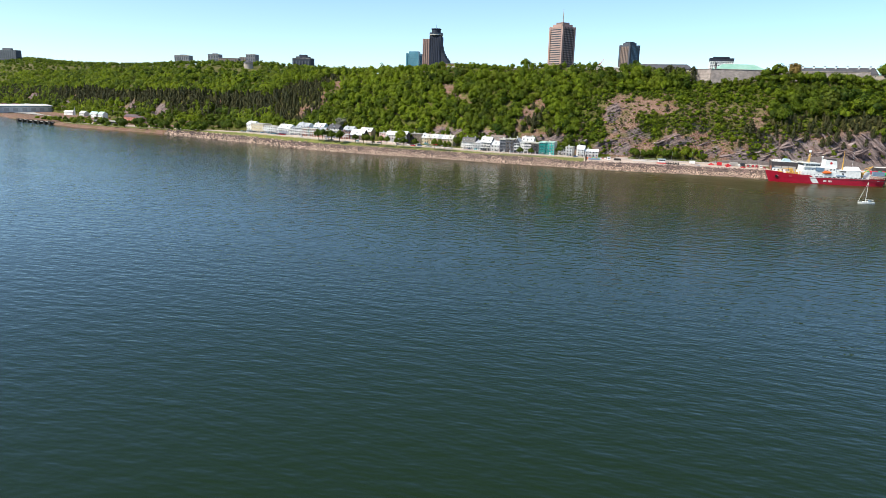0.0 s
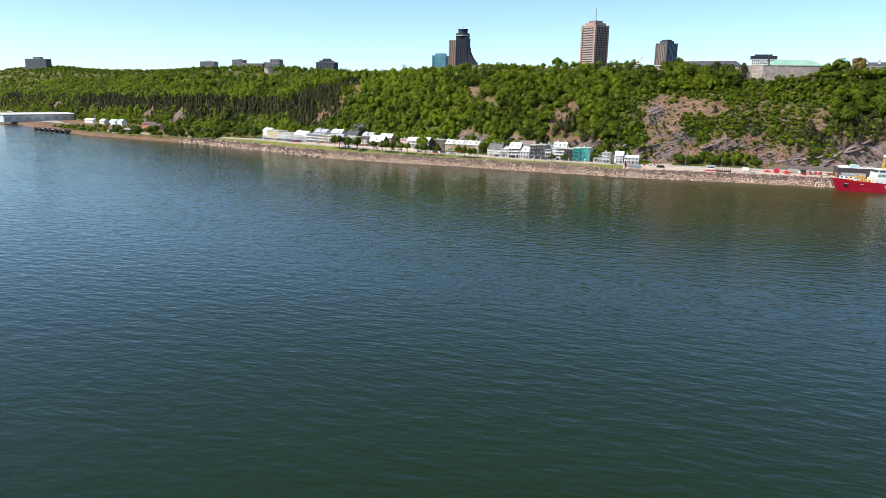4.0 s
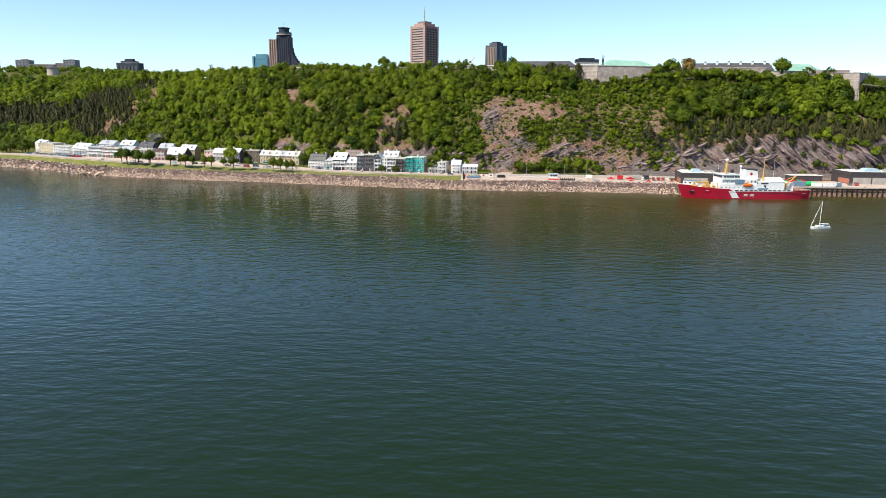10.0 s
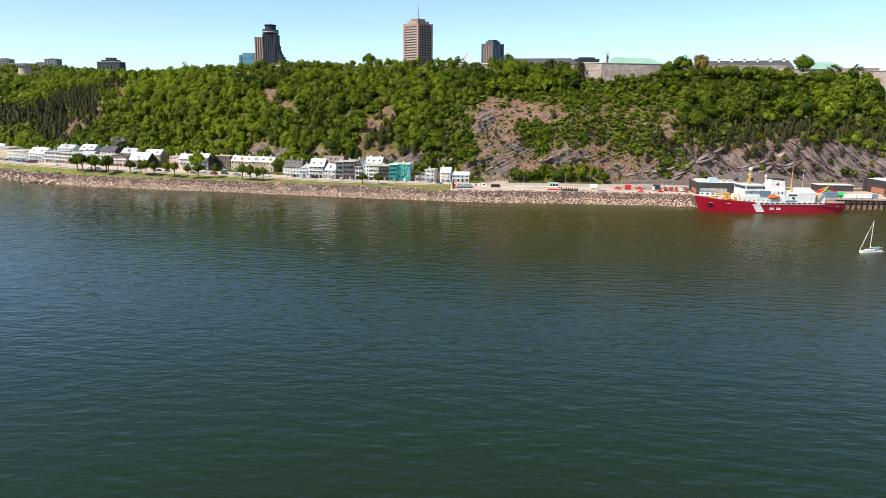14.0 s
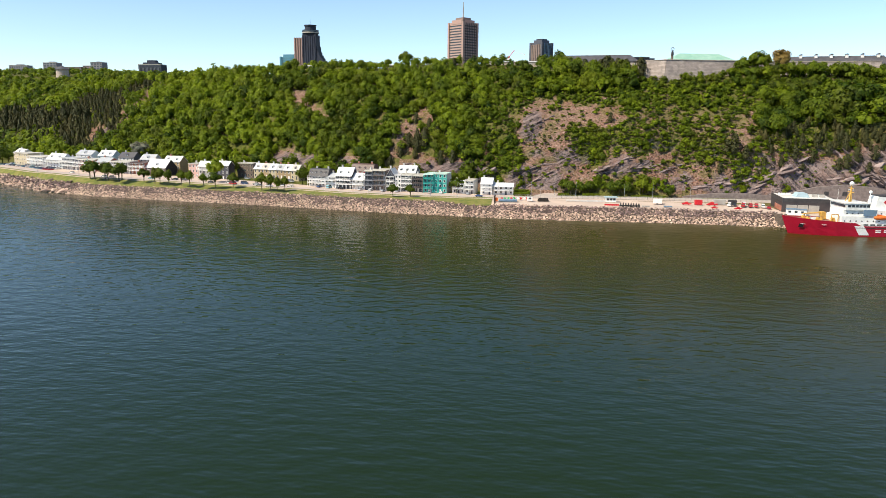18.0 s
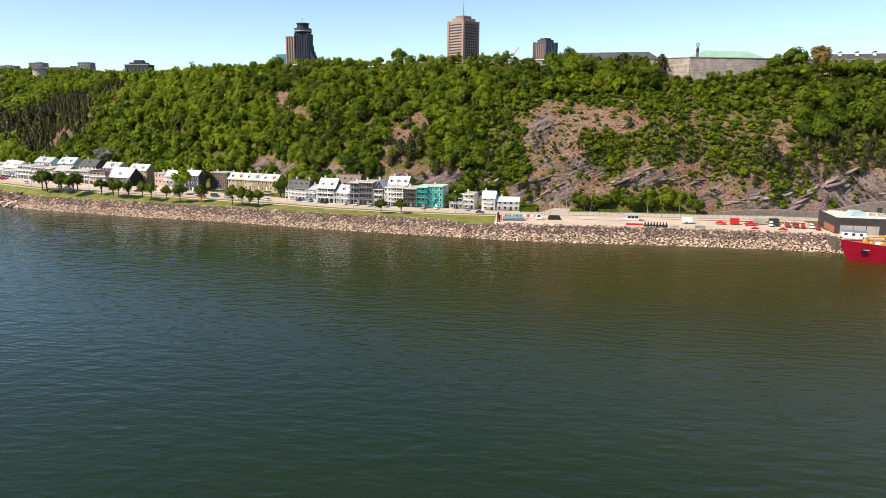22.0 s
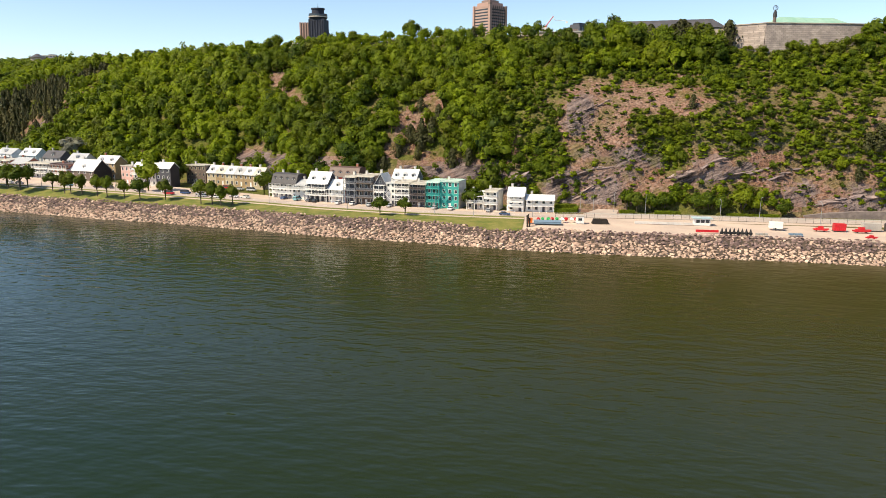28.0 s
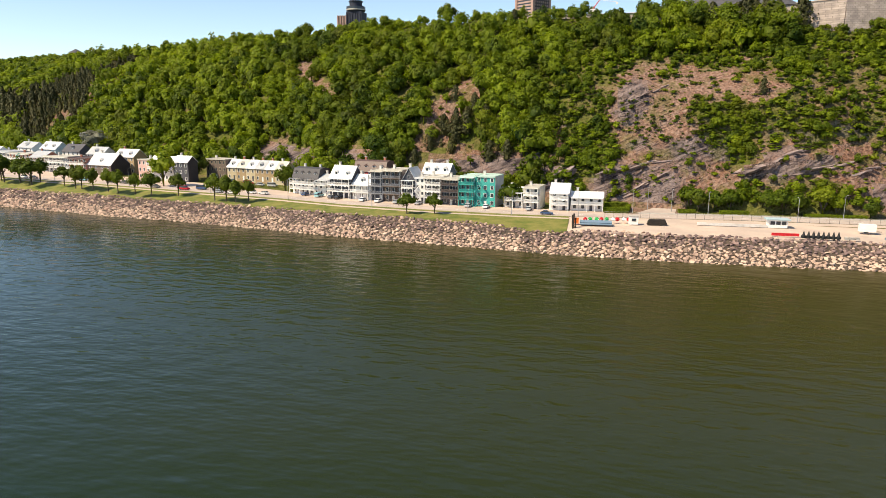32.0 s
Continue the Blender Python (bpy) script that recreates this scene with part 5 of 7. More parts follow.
# ---- ship, wharf and yard ----
MAT_HULL = paint("hull_red", (0.35, 0.005, 0.026), rough=0.35, spec=0.5)
MAT_SHIP = paint("ship_white", (0.82, 0.82, 0.80), rough=0.35)
MAT_BUFF = paint("buff_yellow", (0.62, 0.36, 0.08), rough=0.45)
MAT_ORANGE = paint("lifeboat_orange", (0.70, 0.16, 0.03), rough=0.4)
MAT_DECK = paint("deck_red_brown", (0.33, 0.16, 0.12))
MAT_RED = paint("signal_red", (0.55, 0.02, 0.03), rough=0.4)
MAT_GREEN = paint("signal_green", (0.03, 0.42, 0.12), rough=0.4)
MAT_STEELBLUE = paint("steel_blue", (0.16, 0.24, 0.33), rough=0.5)
MAT_BLACK = paint("tar_black", (0.018, 0.018, 0.02), rough=0.6)
MAT_CLAD = surface("dark_cladding", (0.045, 0.038, 0.042), (0.06, 0.05, 0.052), 0.3, 0.6)
MAT_ROOFWHITE = surface("white_roof_membrane", (0.62, 0.60, 0.58), (0.52, 0.50, 0.48), 0.2, 0.8)
MAT_TIMBER = surface("dark_timber", (0.018, 0.015, 0.014), (0.034, 0.027, 0.023), 1.0, 0.9, 0.02)

SHIP_AT = Matrix.Translation((0, 1.0, 0)) @ pose(0, 0, 0, 0, 0, 4.9)


def build_ship():
    ship = thing("ship", "red-hulled patrol ship with white upperworks moored at the wharf", "ship", SHIP_AT)
    # stations: deck x, half width, deck height, waterline x, half width there
    st = ((-3.0, 0.12, 8.4, 0.6, 0.06), (0.5, 2.1, 8.1, 2.4, 0.9), (5, 4.3, 7.7, 6, 2.6), (11, 6.2, 7.2, 11, 4.8), (19, 7.6, 6.7, 19, 6.9), (27, 8.0, 6.3, 27, 7.7), (29, 8.0, 5.2, 29, 7.8),
          (45, 8.0, 4.9, 45, 8.0), (62, 8.0, 4.9, 62, 7.8), (73, 7.6, 5.1, 73, 7.0), (79.5, 6.6, 5.3, 78.6, 5.6))
    bm = bmesh.new()
    rings = []
    for xd, wd, zd, xw, ww in st:
        ring = []
        for s in (-1, 1):
            ring += [(xd, s * wd, zd), ((xd + xw) / 2, s * (wd * 0.45 + ww * 0.55), zd * 0.45), (xw, s * ww, 0.0), (xw + 0.3, s * ww * 0.86, -1.6)]
        rings.append([bm.verts.new(p) for p in ring])
    for a, b in zip(rings[:-1], rings[1:]):
        for o in (0, 4):
            for k in range(3):
                f = (a[o + k], a[o + k + 1], b[o + k + 1], b[o + k])
                bm.faces.new(f if o == 0 else f[::-1])
    for e, flip in ((rings[0], False), (rings[-1], True)):
        f = [e[0], e[1], e[2], e[3], e[7], e[6], e[5], e[4]]
        bm.faces.new(f[::-1] if flip else f)
    bmesh.ops.recalc_face_normals(bm, faces=bm.faces)
    hull = part("hull", bm, MAT_HULL, ship, "bright red steel hull")
    bm = bmesh.new()
    loop = [bm.verts.new((xd + 0.15, -wd + 0.2, zd - 0.55)) for xd, wd, zd, _, _ in st] + [bm.verts.new((xd + 0.15, wd - 0.2, zd - 0.55)) for xd, wd, zd, _, _ in reversed(st)]
    n = len(st)
    for i in range(n - 1):
        bm.faces.new((loop[i], loop[i + 1], loop[2 * n - 2 - i], loop[2 * n - 1 - i]))
    part("deck", bm, MAT_DECK, ship, "red-brown painted deck")
    # white slash and unread lettering on the bow side
    def side_y(x, z):
        t = z / 5.0
        return -(np.interp(x, [s[0] for s in st], [s[1] for s in st]) * t + np.interp(x, [s[3] for s in st], [s[4] for s in st]) * (1 - t)) - 0.12

    def plate(points):
        bm = bmesh.new()
        v = [bm.verts.new((x, side_y(x, z), z)) for x, z in points]
        w = [bm.verts.new((x, side_y(x, z) + 0.1, z)) for x, z in points]
        bm.faces.new(v)
        for i in range(len(v)):
            j = (i + 1) % len(v)
            bm.faces.new((v[i], w[i], w[j], v[j]))
        bmesh.ops.recalc_face_normals(bm, faces=bm.faces)
        return bm

    part("slash", plate([(29.0, 0.7), (33.6, 0.7), (30.6, 4.9), (26.4, 4.9)]), MAT_SHIP, hull, "broad white diagonal slash")
    for x, z in ((36.2, 2.6), (36.2, 1.9), (40.0, 2.6), (40.0, 1.9)):
        part("lettering", plate([(x, z), (x + 2.4, z), (x + 2.4, z + 0.45), (x, z + 0.45)]), MAT_SHIP, hull, "white unreadable lettering bar")
    for x in (4.0, 12.5, 74.0):
        part("lettering", plate([(x, 5.0 if x < 20 else 3.6), (x + 2.0, 5.0 if x < 20 else 3.6), (x + 2.0, 5.25 if x < 20 else 3.85), (x, 5.25 if x < 20 else 3.85)]), MAT_SHIP, hull)
    part("anchor_recess", plate([(3.6, 3.4), (5.4, 3.4), (5.4, 5.0), (3.6, 5.0)]), MAT_BLACK, hull, "black anchor recess")
    part("rubbing_strake", boxes((27, 79, -8.1, -7.85, 3.9, 4.15)), MAT_DARK, hull)
    # bulwark of the well deck: white-edged dark openings
    part("bulwark", boxes((29.2, 66, -8.02, -7.86, 4.9, 6.0), (29.2, 66, 7.86, 8.02, 4.9, 6.0)), MAT_SHIP, ship)
    for x in np.arange(30.5, 64, 3.0):
        part("freeing_port", boxes((x, x + 2.1, -8.06, -8.01, 5.15, 5.8)), MAT_DARK, ship)
    # upperworks
    up = part("forecastle_house", boxes((21, 46, -6.6, 6.6, 4.4, 9.2)), MAT_SHIP, ship)
    part("boat_deck_house", boxes((22, 45, -6.0, 6.0, 9.2, 12.0)), MAT_SHIP, ship)
    bridge = part("bridge", extrude([(22.5, 12.0), (22.2, 14.9), (33, 14.9), (33.6, 12.0)], 13.6, "y", -6.8), MAT_SHIP, ship)
    part("bridge_roof", boxes((21.8, 33.4, -7.1, 7.1, 14.9, 15.2)), MAT_SHIP, bridge)
    for k in range(9):
        y = -6.2 + k * 1.4
        part("pane", boxes((22.12, 22.30, y, y + 1.1, 13.3, 14.4)), MAT_GLASS, bridge)
    for k in range(6):
        part("pane", boxes((23.2 + k * 1.7, 24.6 + k * 1.7, -6.86, -6.78, 13.3, 14.4)), MAT_GLASS, bridge)
    part("bridge_wing_screen", boxes((30.5, 36.5, -7.05, -6.85, 9.5, 12.2)), MAT_STEELBLUE, ship, "blue-grey canvas screen")
    for z, x0 in ((10.4, 23.5), (7.0, 22.5)):
        for k in range(7):
            part("porthole", rods(((x0 + k * 2.6, -6.70 if z < 9 else -6.08, z), (x0 + k * 2.6, -6.55 if z < 9 else -5.95, z), 0.32, 0.32, 10)), MAT_GLASS, up)
    for k, (x, z) in enumerate(((22, 15.2), (24, 9.2))):
        bm = bmesh.new()
        for i in range(9):
            tube(bm, (x + i * 1.4, -6.6, z), (x + i * 1.4, -6.6, z + 1.0), 0.04, n=4)
        for dz in (0.5, 1.0):
            tube(bm, (x, -6.6, z + dz), (x + 11.2, -6.6, z + dz), 0.035, n=4)
        part("railing", bm, MAT_SHIP, ship)
    mast = part("mast", rods(((27.5, 0, 15.0), (27.5, 0, 22.5), 0.75, 0.35, 8), ((26.2, -1.6, 15), (27.4, 0, 20), 0.22, 0.15, 6), ((26.2, 1.6, 15), (27.4, 0, 20), 0.22, 0.15, 6),
                             ((27.5, -2.6, 19.5), (27.5, 2.6, 19.5), 0.16, 0.16, 6), ((27.5, -2.0, 21.3), (27.5, 2.0, 21.3), 0.12, 0.12, 6)), MAT_BUFF, ship, "buff-yellow lattice mast")
    part("radome", ball(bmesh.new(), (27.5, 0, 23.5), 1.05), MAT_SHIP, mast, "white radome")
    part("radar_scanner", boxes((26.2, 28.8, -0.15, 0.15, 20.4, 20.7)), MAT_SHIP, mast)
    part("whip_aerial", rods(((24, 4, 15.2), (24, 4, 21.5), 0.06, 0.03, 5)), MAT_SHIP, ship)
    funnel = part("funnel", extrude([(37.2, 12.0), (38.4, 18.0), (45.8, 17.2), (46.6, 12.0)], 7.0, "y", -3.5), MAT_SHIP, ship, "tall white funnel casing")
    part("funnel_top", boxes((38.4, 45.6, -3.3, 3.3, 17.3, 18.3)), MAT_DARK, funnel)
    bm = bmesh.new()
    pts = [(0, 1.25), (0.3, 0.6), (0.75, 0.8), (0.65, 0.2), (1.15, 0.0), (0.5, -0.55), (0.1, -0.5), (0.1, -1.05), (-0.1, -1.05), (-0.1, -0.5), (-0.5, -0.55), (-1.15, 0.0), (-0.65, 0.2), (-0.75, 0.8), (-0.3, 0.6)]
    bm.faces.new([bm.verts.new((42.0 + x * 1.0, -3.56, 15.3 + z * 1.0)) for x, z in pts])
    part("emblem", bm, MAT_RED, funnel, "plain red emblem")
    part("radome", ball(bmesh.new(), (36.6, 0, 19.6), 0.8), MAT_SHIP, ship)
    part("aerial_mount", rods(((36.6, 0, 12), (36.6, 0, 18.9), 0.3, 0.2, 6)), MAT_SHIP, ship)
    for x in (41.0, 43.2):
        part("window", boxes((x, x + 0.8, -6.08, -5.98, 10.2, 11.4)), MAT_DARK, ship)
    part("hangar", boxes((46.2, 62.5, -6.2, 6.2, 4.4, 10.8)), MAT_SHIP, ship)
    part("hangar_roof", extrude([(-6.4, 10.8), (0, 13.2), (6.4, 10.8)], 9.5, "x", 53), MAT_SHIP, ship)
    part("hangar_window", boxes((47.5, 52.0, -6.3, -6.18, 9.3, 10.2)), MAT_DARK, ship)
    part("side_door", boxes((49.2, 50.8, -6.3, -6.18, 6.6, 8.6)), MAT_DARK, ship)
    part("aft_mast", rods(((51.5, 0, 10.8), (51.5, 0, 17.0), 0.55, 0.4, 7), ((51.5, 0, 17.0), (51.5, 0, 25.5), 0.3, 0.12, 6)), MAT_BUFF, ship)
    part("aft_aerial", rods(((59, 2, 13), (59, 2, 25), 0.07, 0.03, 5)), MAT_SHIP, ship)
    # lifeboat under its davits
    boat = part("lifeboat", ball(bmesh.new(), (38.6, -7.0, 8.7), 1.0, 3.4, 1.15, 1.15, 2), MAT_ORANGE, ship, "orange enclosed lifeboat")
    part("keel", boxes((35.8, 41.4, -7.1, -6.9, 7.3, 7.7)), MAT_SHIP, boat)
    part("canopy", boxes((36.6, 38.4, -7.5, -6.5, 9.4, 10.1)), MAT_ORANGE, boat)
    for x in (36.2, 41.0):
        part("davit", rods(((x, -6.5, 6.0), (x, -7.2, 10.4), 0.16, 0.14, 6), ((x, -7.2, 10.4), (x, -7.0, 9.4), 0.1, 0.1, 5)), MAT_SHIP, ship)
    tender = part("work_boat", ball(bmesh.new(), (48.5, -7.0, 6.5), 1.0, 3.8, 0.95, 0.75, 2), MAT_STEELBLUE, ship, "grey work boat")
    part("console", boxes((47.6, 49.4, -7.4, -6.6, 6.9, 7.7)), MAT_SHIP, tender)
    # foredeck crane, winches and hatch
    fore = part("fore_crane", rods(((15.5, 0, 6.5), (15.5, 0, 10.2), 0.8, 0.6, 8), ((15.5, 0, 10.0), (6.0, -1.0, 9.4), 0.45, 0.25, 6)), MAT_BUFF, ship, "buff-yellow foredeck crane")
    part("crane_cab", boxes((14.6, 16.6, -1.2, 1.2, 8.3, 10.3)), MAT_BUFF, fore)
    for x, y in ((8, -2.2), (8, 2.2), (12, -3.4), (18.5, -4), (18.5, 4)):
        part("winch", rods(((x, y - 0.8, 7.5), (x, y + 0.8, 7.5), 0.7, 0.7, 9)), MAT_BUFF, ship)
        part("winch_bed", boxes((x - 0.8, x + 0.8, y - 1, y + 1, 6.2, 7.0)), MAT_BUFF, ship)
    part("hatch", boxes((10.6, 13.6, -1.8, 1.8, 6.5, 7.5)), MAT_SHIP, ship)
    part("davit_frame", rods(((17.2, -5.2, 6.3), (17.2, -5.2, 9.8), 0.2, 0.2, 6), ((20.2, -5.2, 6.3), (20.2, -5.2, 9.8), 0.2, 0.2, 6), ((17.2, -5.2, 9.8), (20.2, -5.2, 9.8), 0.2, 0.2, 6)), MAT_BUFF, ship)
    # stern crane and deck house
    aft = part("aft_crane", rods(((64.5, -3.5, 4.5), (64.5, -3.5, 9.0), 0.75, 0.6, 8), ((64.5, -3.5, 8.6), (71.5, -2.5, 14.2), 0.42, 0.3, 6), ((71.5, -2.5, 14.2), (66.0, -2.0, 12.0), 0.3, 0.2, 6)), MAT_BUFF, ship, "buff-yellow knuckle crane")
    part("crane_cab", boxes((63.6, 65.2, -4.6, -3.0, 8.0, 9.7)), MAT_BUFF, aft)
    part("stern_house", boxes((63, 70.5, -2.0, 6.0, 4.4, 9.8)), MAT_SHIP, ship)
    part("helicopter_deck", boxes((70.5, 79.3, -6.4, 6.4, 5.4, 5.8)), MAT_DECK, ship)
    for y in (-6.3, 6.3):
        bm = bmesh.new()
        for i in range(9):
            tube(bm, (66 + i * 1.6, y * 1.1, 5.1), (66 + i * 1.6, y * 1.1, 6.5), 0.05, n=4)
        for dz in (5.8, 6.5):
            tube(bm, (66, y * 1.1, dz), (79, y * 1.05, dz), 0.04, n=4)
        part("railing", bm, MAT_SHIP, ship)


def build_sailboat():
    boat = thing("sailing_boat", "small white sailing yacht with bare mast on the river", "sailing boat", pose(31.5, -112, 0, 0, 0, 4) @ Matrix.Scale(0.88, 4), "")
    bm = bmesh.new()
    rings = []
    for x, w, z in ((-5.4, 0.05, 1.25), (-4.2, 0.75, 1.15), (-2, 1.4, 1.05), (1, 1.65, 1.0), (3.6, 1.5, 1.0), (5.2, 1.15, 1.05)):
        rings.append([bm.verts.new(p) for p in ((x, -w, z), (x + (0.3 if x < 0 else -0.1), -w * 0.75, 0.0), (x + 0.3 if x < 0 else x - 0.2, 0, -0.5), (x + (0.3 if x < 0 else -0.1), w * 0.75, 0.0), (x, w, z))])
    for a, b in zip(rings[:-1], rings[1:]):
        for k in range(5):
            bm.faces.new((a[k], a[(k + 1) % 5], b[(k + 1) % 5], b[k]))
    bm.faces.new(rings[0])
    bm.faces.new(rings[-1][::-1])
    bmesh.ops.recalc_face_normals(bm, faces=bm.faces)
    part("hull", bm, MAT_SHIP, boat)
    part("cabin", boxes((-2.4, 1.4, -0.95, 0.95, 1.0, 1.65)), MAT_SHIP, boat)
    for x in (-1.8, -0.6, 0.5):
        part("cabin_window", boxes((x, x + 0.7, -0.99, -0.93, 1.2, 1.45)), MAT_GLASS, boat)
    part("spray_hood", extrude([(1.3, 1.6), (1.6, 2.3), (2.6, 2.3), (2.7, 1.6)], 2.0, "y", -1.0), MAT_STEELBLUE, boat, "blue-grey canvas hood")
    part("cockpit_frame", rods(((4.2, -1.1, 1.0), (4.2, -1.1, 2.6), 0.05, 0.05, 5), ((4.2, 1.1, 1.0), (4.2, 1.1, 2.6), 0.05, 0.05, 5), ((4.2, -1.1, 2.6), (4.2, 1.1, 2.6), 0.05, 0.05, 5), ((4.2, -1.1, 2.6), (2.6, -1.0, 2.3), 0.05, 0.05, 5)), MAT_SHIP, boat)
    mast = part("mast", rods(((-0.6, 0, 1.5), (-0.4, 0, 14.6), 0.13, 0.09, 7)), MAT_SHIP, boat)
    part("spreader", rods(((-0.5, -0.9, 8.4), (-0.5, 0.9, 8.4), 0.06, 0.06, 5)), MAT_SHIP, mast)
    part("furled_jib", rods(((-5.2, 0, 1.4), (-0.5, 0, 14.2), 0.13, 0.07, 6)), MAT_SHIP, boat, "white rolled foresail")
    part("boom", rods(((-0.5, 0, 2.6), (3.9, 0, 2.7), 0.16, 0.14, 7)), MAT_SHIP, boat, "boom with a stowed white sail")
    part("backstay", rods(((5.1, 0, 1.2), (-0.4, 0, 14.5), 0.03, 0.03, 4)), MAT_DARK, boat)
    part("rudder_wheel", rods(((3.6, 0, 1.1), (3.6, 0, 1.7), 0.1, 0.1, 6)), MAT_DARK, boat)


def build_wharf():
    wharf = thing("wharf", "concrete-decked wharf with dark timber fender piles", "wharf", kind="structure")
    part("deck", boxes((6, 420, 17.2, 60, 5.35, 5.86)), MAT_YARD, wharf)
    part("quay_wall", boxes((6, 420, 18.0, 19.5, -3, 5.35)), MAT_TIMBER, wharf, "dark stained quay wall")
    pile = mesh_of("fender_pile", rods(((0, 0, -2), (0, 0, 5.2), 0.42, 0.38, 8)))
    pile.materials.append(MAT_TIMBER)
    for x in np.arange(8, 300, 3.2):
        part("fender_pile", pile, None, wharf, m=pose(x, 17.3, 0))
    part("fender_beam", boxes((6, 420, 16.9, 17.25, 4.2, 4.7)), MAT_TIMBER, wharf)
    part("kerb_beam", boxes((6, 420, 17.2, 17.7, 5.87, 6.15)), MAT_CONCRETE, wharf)
    bollard = mesh_of("bollard", rods(((0, 0, 5.86), (0, 0, 6.5), 0.25, 0.22, 8), ((0, 0, 6.4), (0, 0, 6.6), 0.36, 0.36, 8)))
    bollard.materials.append(MAT_BLACK)
    for x in np.arange(14, 260, 18):
        part("bollard", bollard, None, wharf, m=pose(x, 18.6, 0))


def warehouse(name_label, L, R, depth, base, top, doors, band=None):
    w = math.hypot(R[0] - L[0], R[1] - L[1])
    at = thing("warehouse", name_label, "warehouse", pose(L[0], L[1], base, 0, 0, math.degrees(math.atan2(R[1] - L[1], R[0] - L[0]))))
    h = top - base
    part("wall", boxes((0, w, 0, depth, -0.3, h)), MAT_CLAD, at, "dark brown metal cladding")
    part("roof", boxes((0.3, w - 0.3, 0.3, depth - 0.3, h, h + 0.12)), MAT_ROOFWHITE, at, "pale membrane roof")
    part("parapet", boxes((-0.1, w + 0.1, -0.1, 0.25, h - 1.6, h + 0.35), (-0.1, 0.25, 0.25, depth, h - 1.6, h + 0.35), (w - 0.25, w + 0.1, 0.25, depth, h - 1.6, h + 0.35), (-0.1, w + 0.1, depth, depth + 0.1, h - 1.6, h + 0.35)), MAT_DARK, at)
    for i in range(doors):
        x = 2.0 + i * (w * 0.62 / doors)
        d = part("roller_door", boxes((x, x + w * 0.58 / doors, -0.08, 0.02, 0, h * 0.56)), MAT_CONCRETE, at, "pale roller door")
        for k in range(4):
            part("door_rib", boxes((x + 0.05, x + w * 0.58 / doors - 0.05, -0.13, -0.07, 0.4 + k * h * 0.14, 0.48 + k * h * 0.14)), MAT_CONCRETE, d)
    if band:
        part("brick_band", boxes((-0.14, 0.0, 1.0, depth * 0.6, 0.4, h * 0.45)), wall_paint("brick"), at, "red-brown brick panel")
    part("rooflight", extrude([(w * 0.3, h + 0.1), (w * 0.36, h + 2.2), (w * 0.52, h + 2.2), (w * 0.58, h + 0.1)], depth * 0.3, "y", depth * 0.3), wall_paint("blue"), at, "pale glazed rooflight")
    for k in range(5):
        part("roof_vent", boxes((w * (0.08 + 0.05 * k), w * (0.08 + 0.05 * k) + 0.9, depth * 0.75, depth * 0.75 + 0.9, h + 0.1, h + 1.0)), MAT_WHITE, at)
    for k in range(2):
        part("roof_unit", boxes((w * (0.66 + 0.14 * k), w * (0.66 + 0.14 * k) + 2.2, depth * 0.4, depth * 0.4 + 2, h + 0.1, h + 1.5)), MAT_CONCRETE, at)
    return at


build_ship()
build_sailboat()
build_wharf()
warehouse("low dark warehouse with pale roller doors and white roof", (8.0, 31.5), (33.0, 28.5), 25, 5.86, 12.6, 3, True)
warehouse("long low dark warehouse with a pale roof", (124.0, 41.0), (166.0, 42.0), 24, 5.86, 13.8, 2, True)
warehouse("long low dark depot building on the wharf", (167.0, 44.0), (213.0, 45.0), 24, 5.86, 13.0, 3)
shed = thing("shed", "low dark flat-roofed shed behind the buoys", "shed", pose(92, 58, 5.86))
part("wall", boxes((0, 22, 0, 9, 0, 3.8)), MAT_CLAD, shed)
part("roof", boxes((-0.3, 22.3, -0.3, 9.3, 3.8, 4.1)), MAT_ROOFWHITE, shed)
office = thing("site_office", "small white cabin with a grey roof on the wharf", "cabin", pose(6.5, 21.5, 5.86, 0, 0, -18))
part("wall", boxes((0, 9, 0, 4, 0, 2.7)), MAT_WHITE, office)
part("roof", boxes((-0.2, 9.2, -0.2, 4.2, 2.7, 2.9)), MAT_STEELBLUE, office)
for k in range(3):
    part("pane", boxes((1 + k * 2.8, 2.2 + k * 2.8, -0.05, 0.02, 1.1, 2.1)), MAT_GLASS, office)


def buoy(x, y, z, material, lying, label, size=1.0, turn=0.0):
    """A channel buoy: float drum, tapering cage and top mark; stored upright or on its side."""
    at = thing("buoy", label, "buoy", Matrix.Translation((x, y, z)) @ pose(0, 0, 0, 0, 0, turn) @ (pose(0, 0, 1.1, 90, 0, 0) if lying else pose(0, 0, 0)) @ Matrix.Scale(size, 4), group="stored buoys")
    part("float", rods(((0, 0, 0.25), (0, 0, 1.25), 1.1, 1.1, 12), ((0, 0, 0), (0, 0, 0.25), 0.8, 1.1, 12)), material, at)
    part("cage", rods(((0, 0, 1.2), (0, 0, 2.9), 0.75, 0.3, 8)), material, at)
    part("lantern", rods(((0, 0, 2.9), (0, 0, 3.4), 0.22, 0.18, 8)), MAT_WHITE if material is not MAT_BLACK else MAT_BLACK, at)


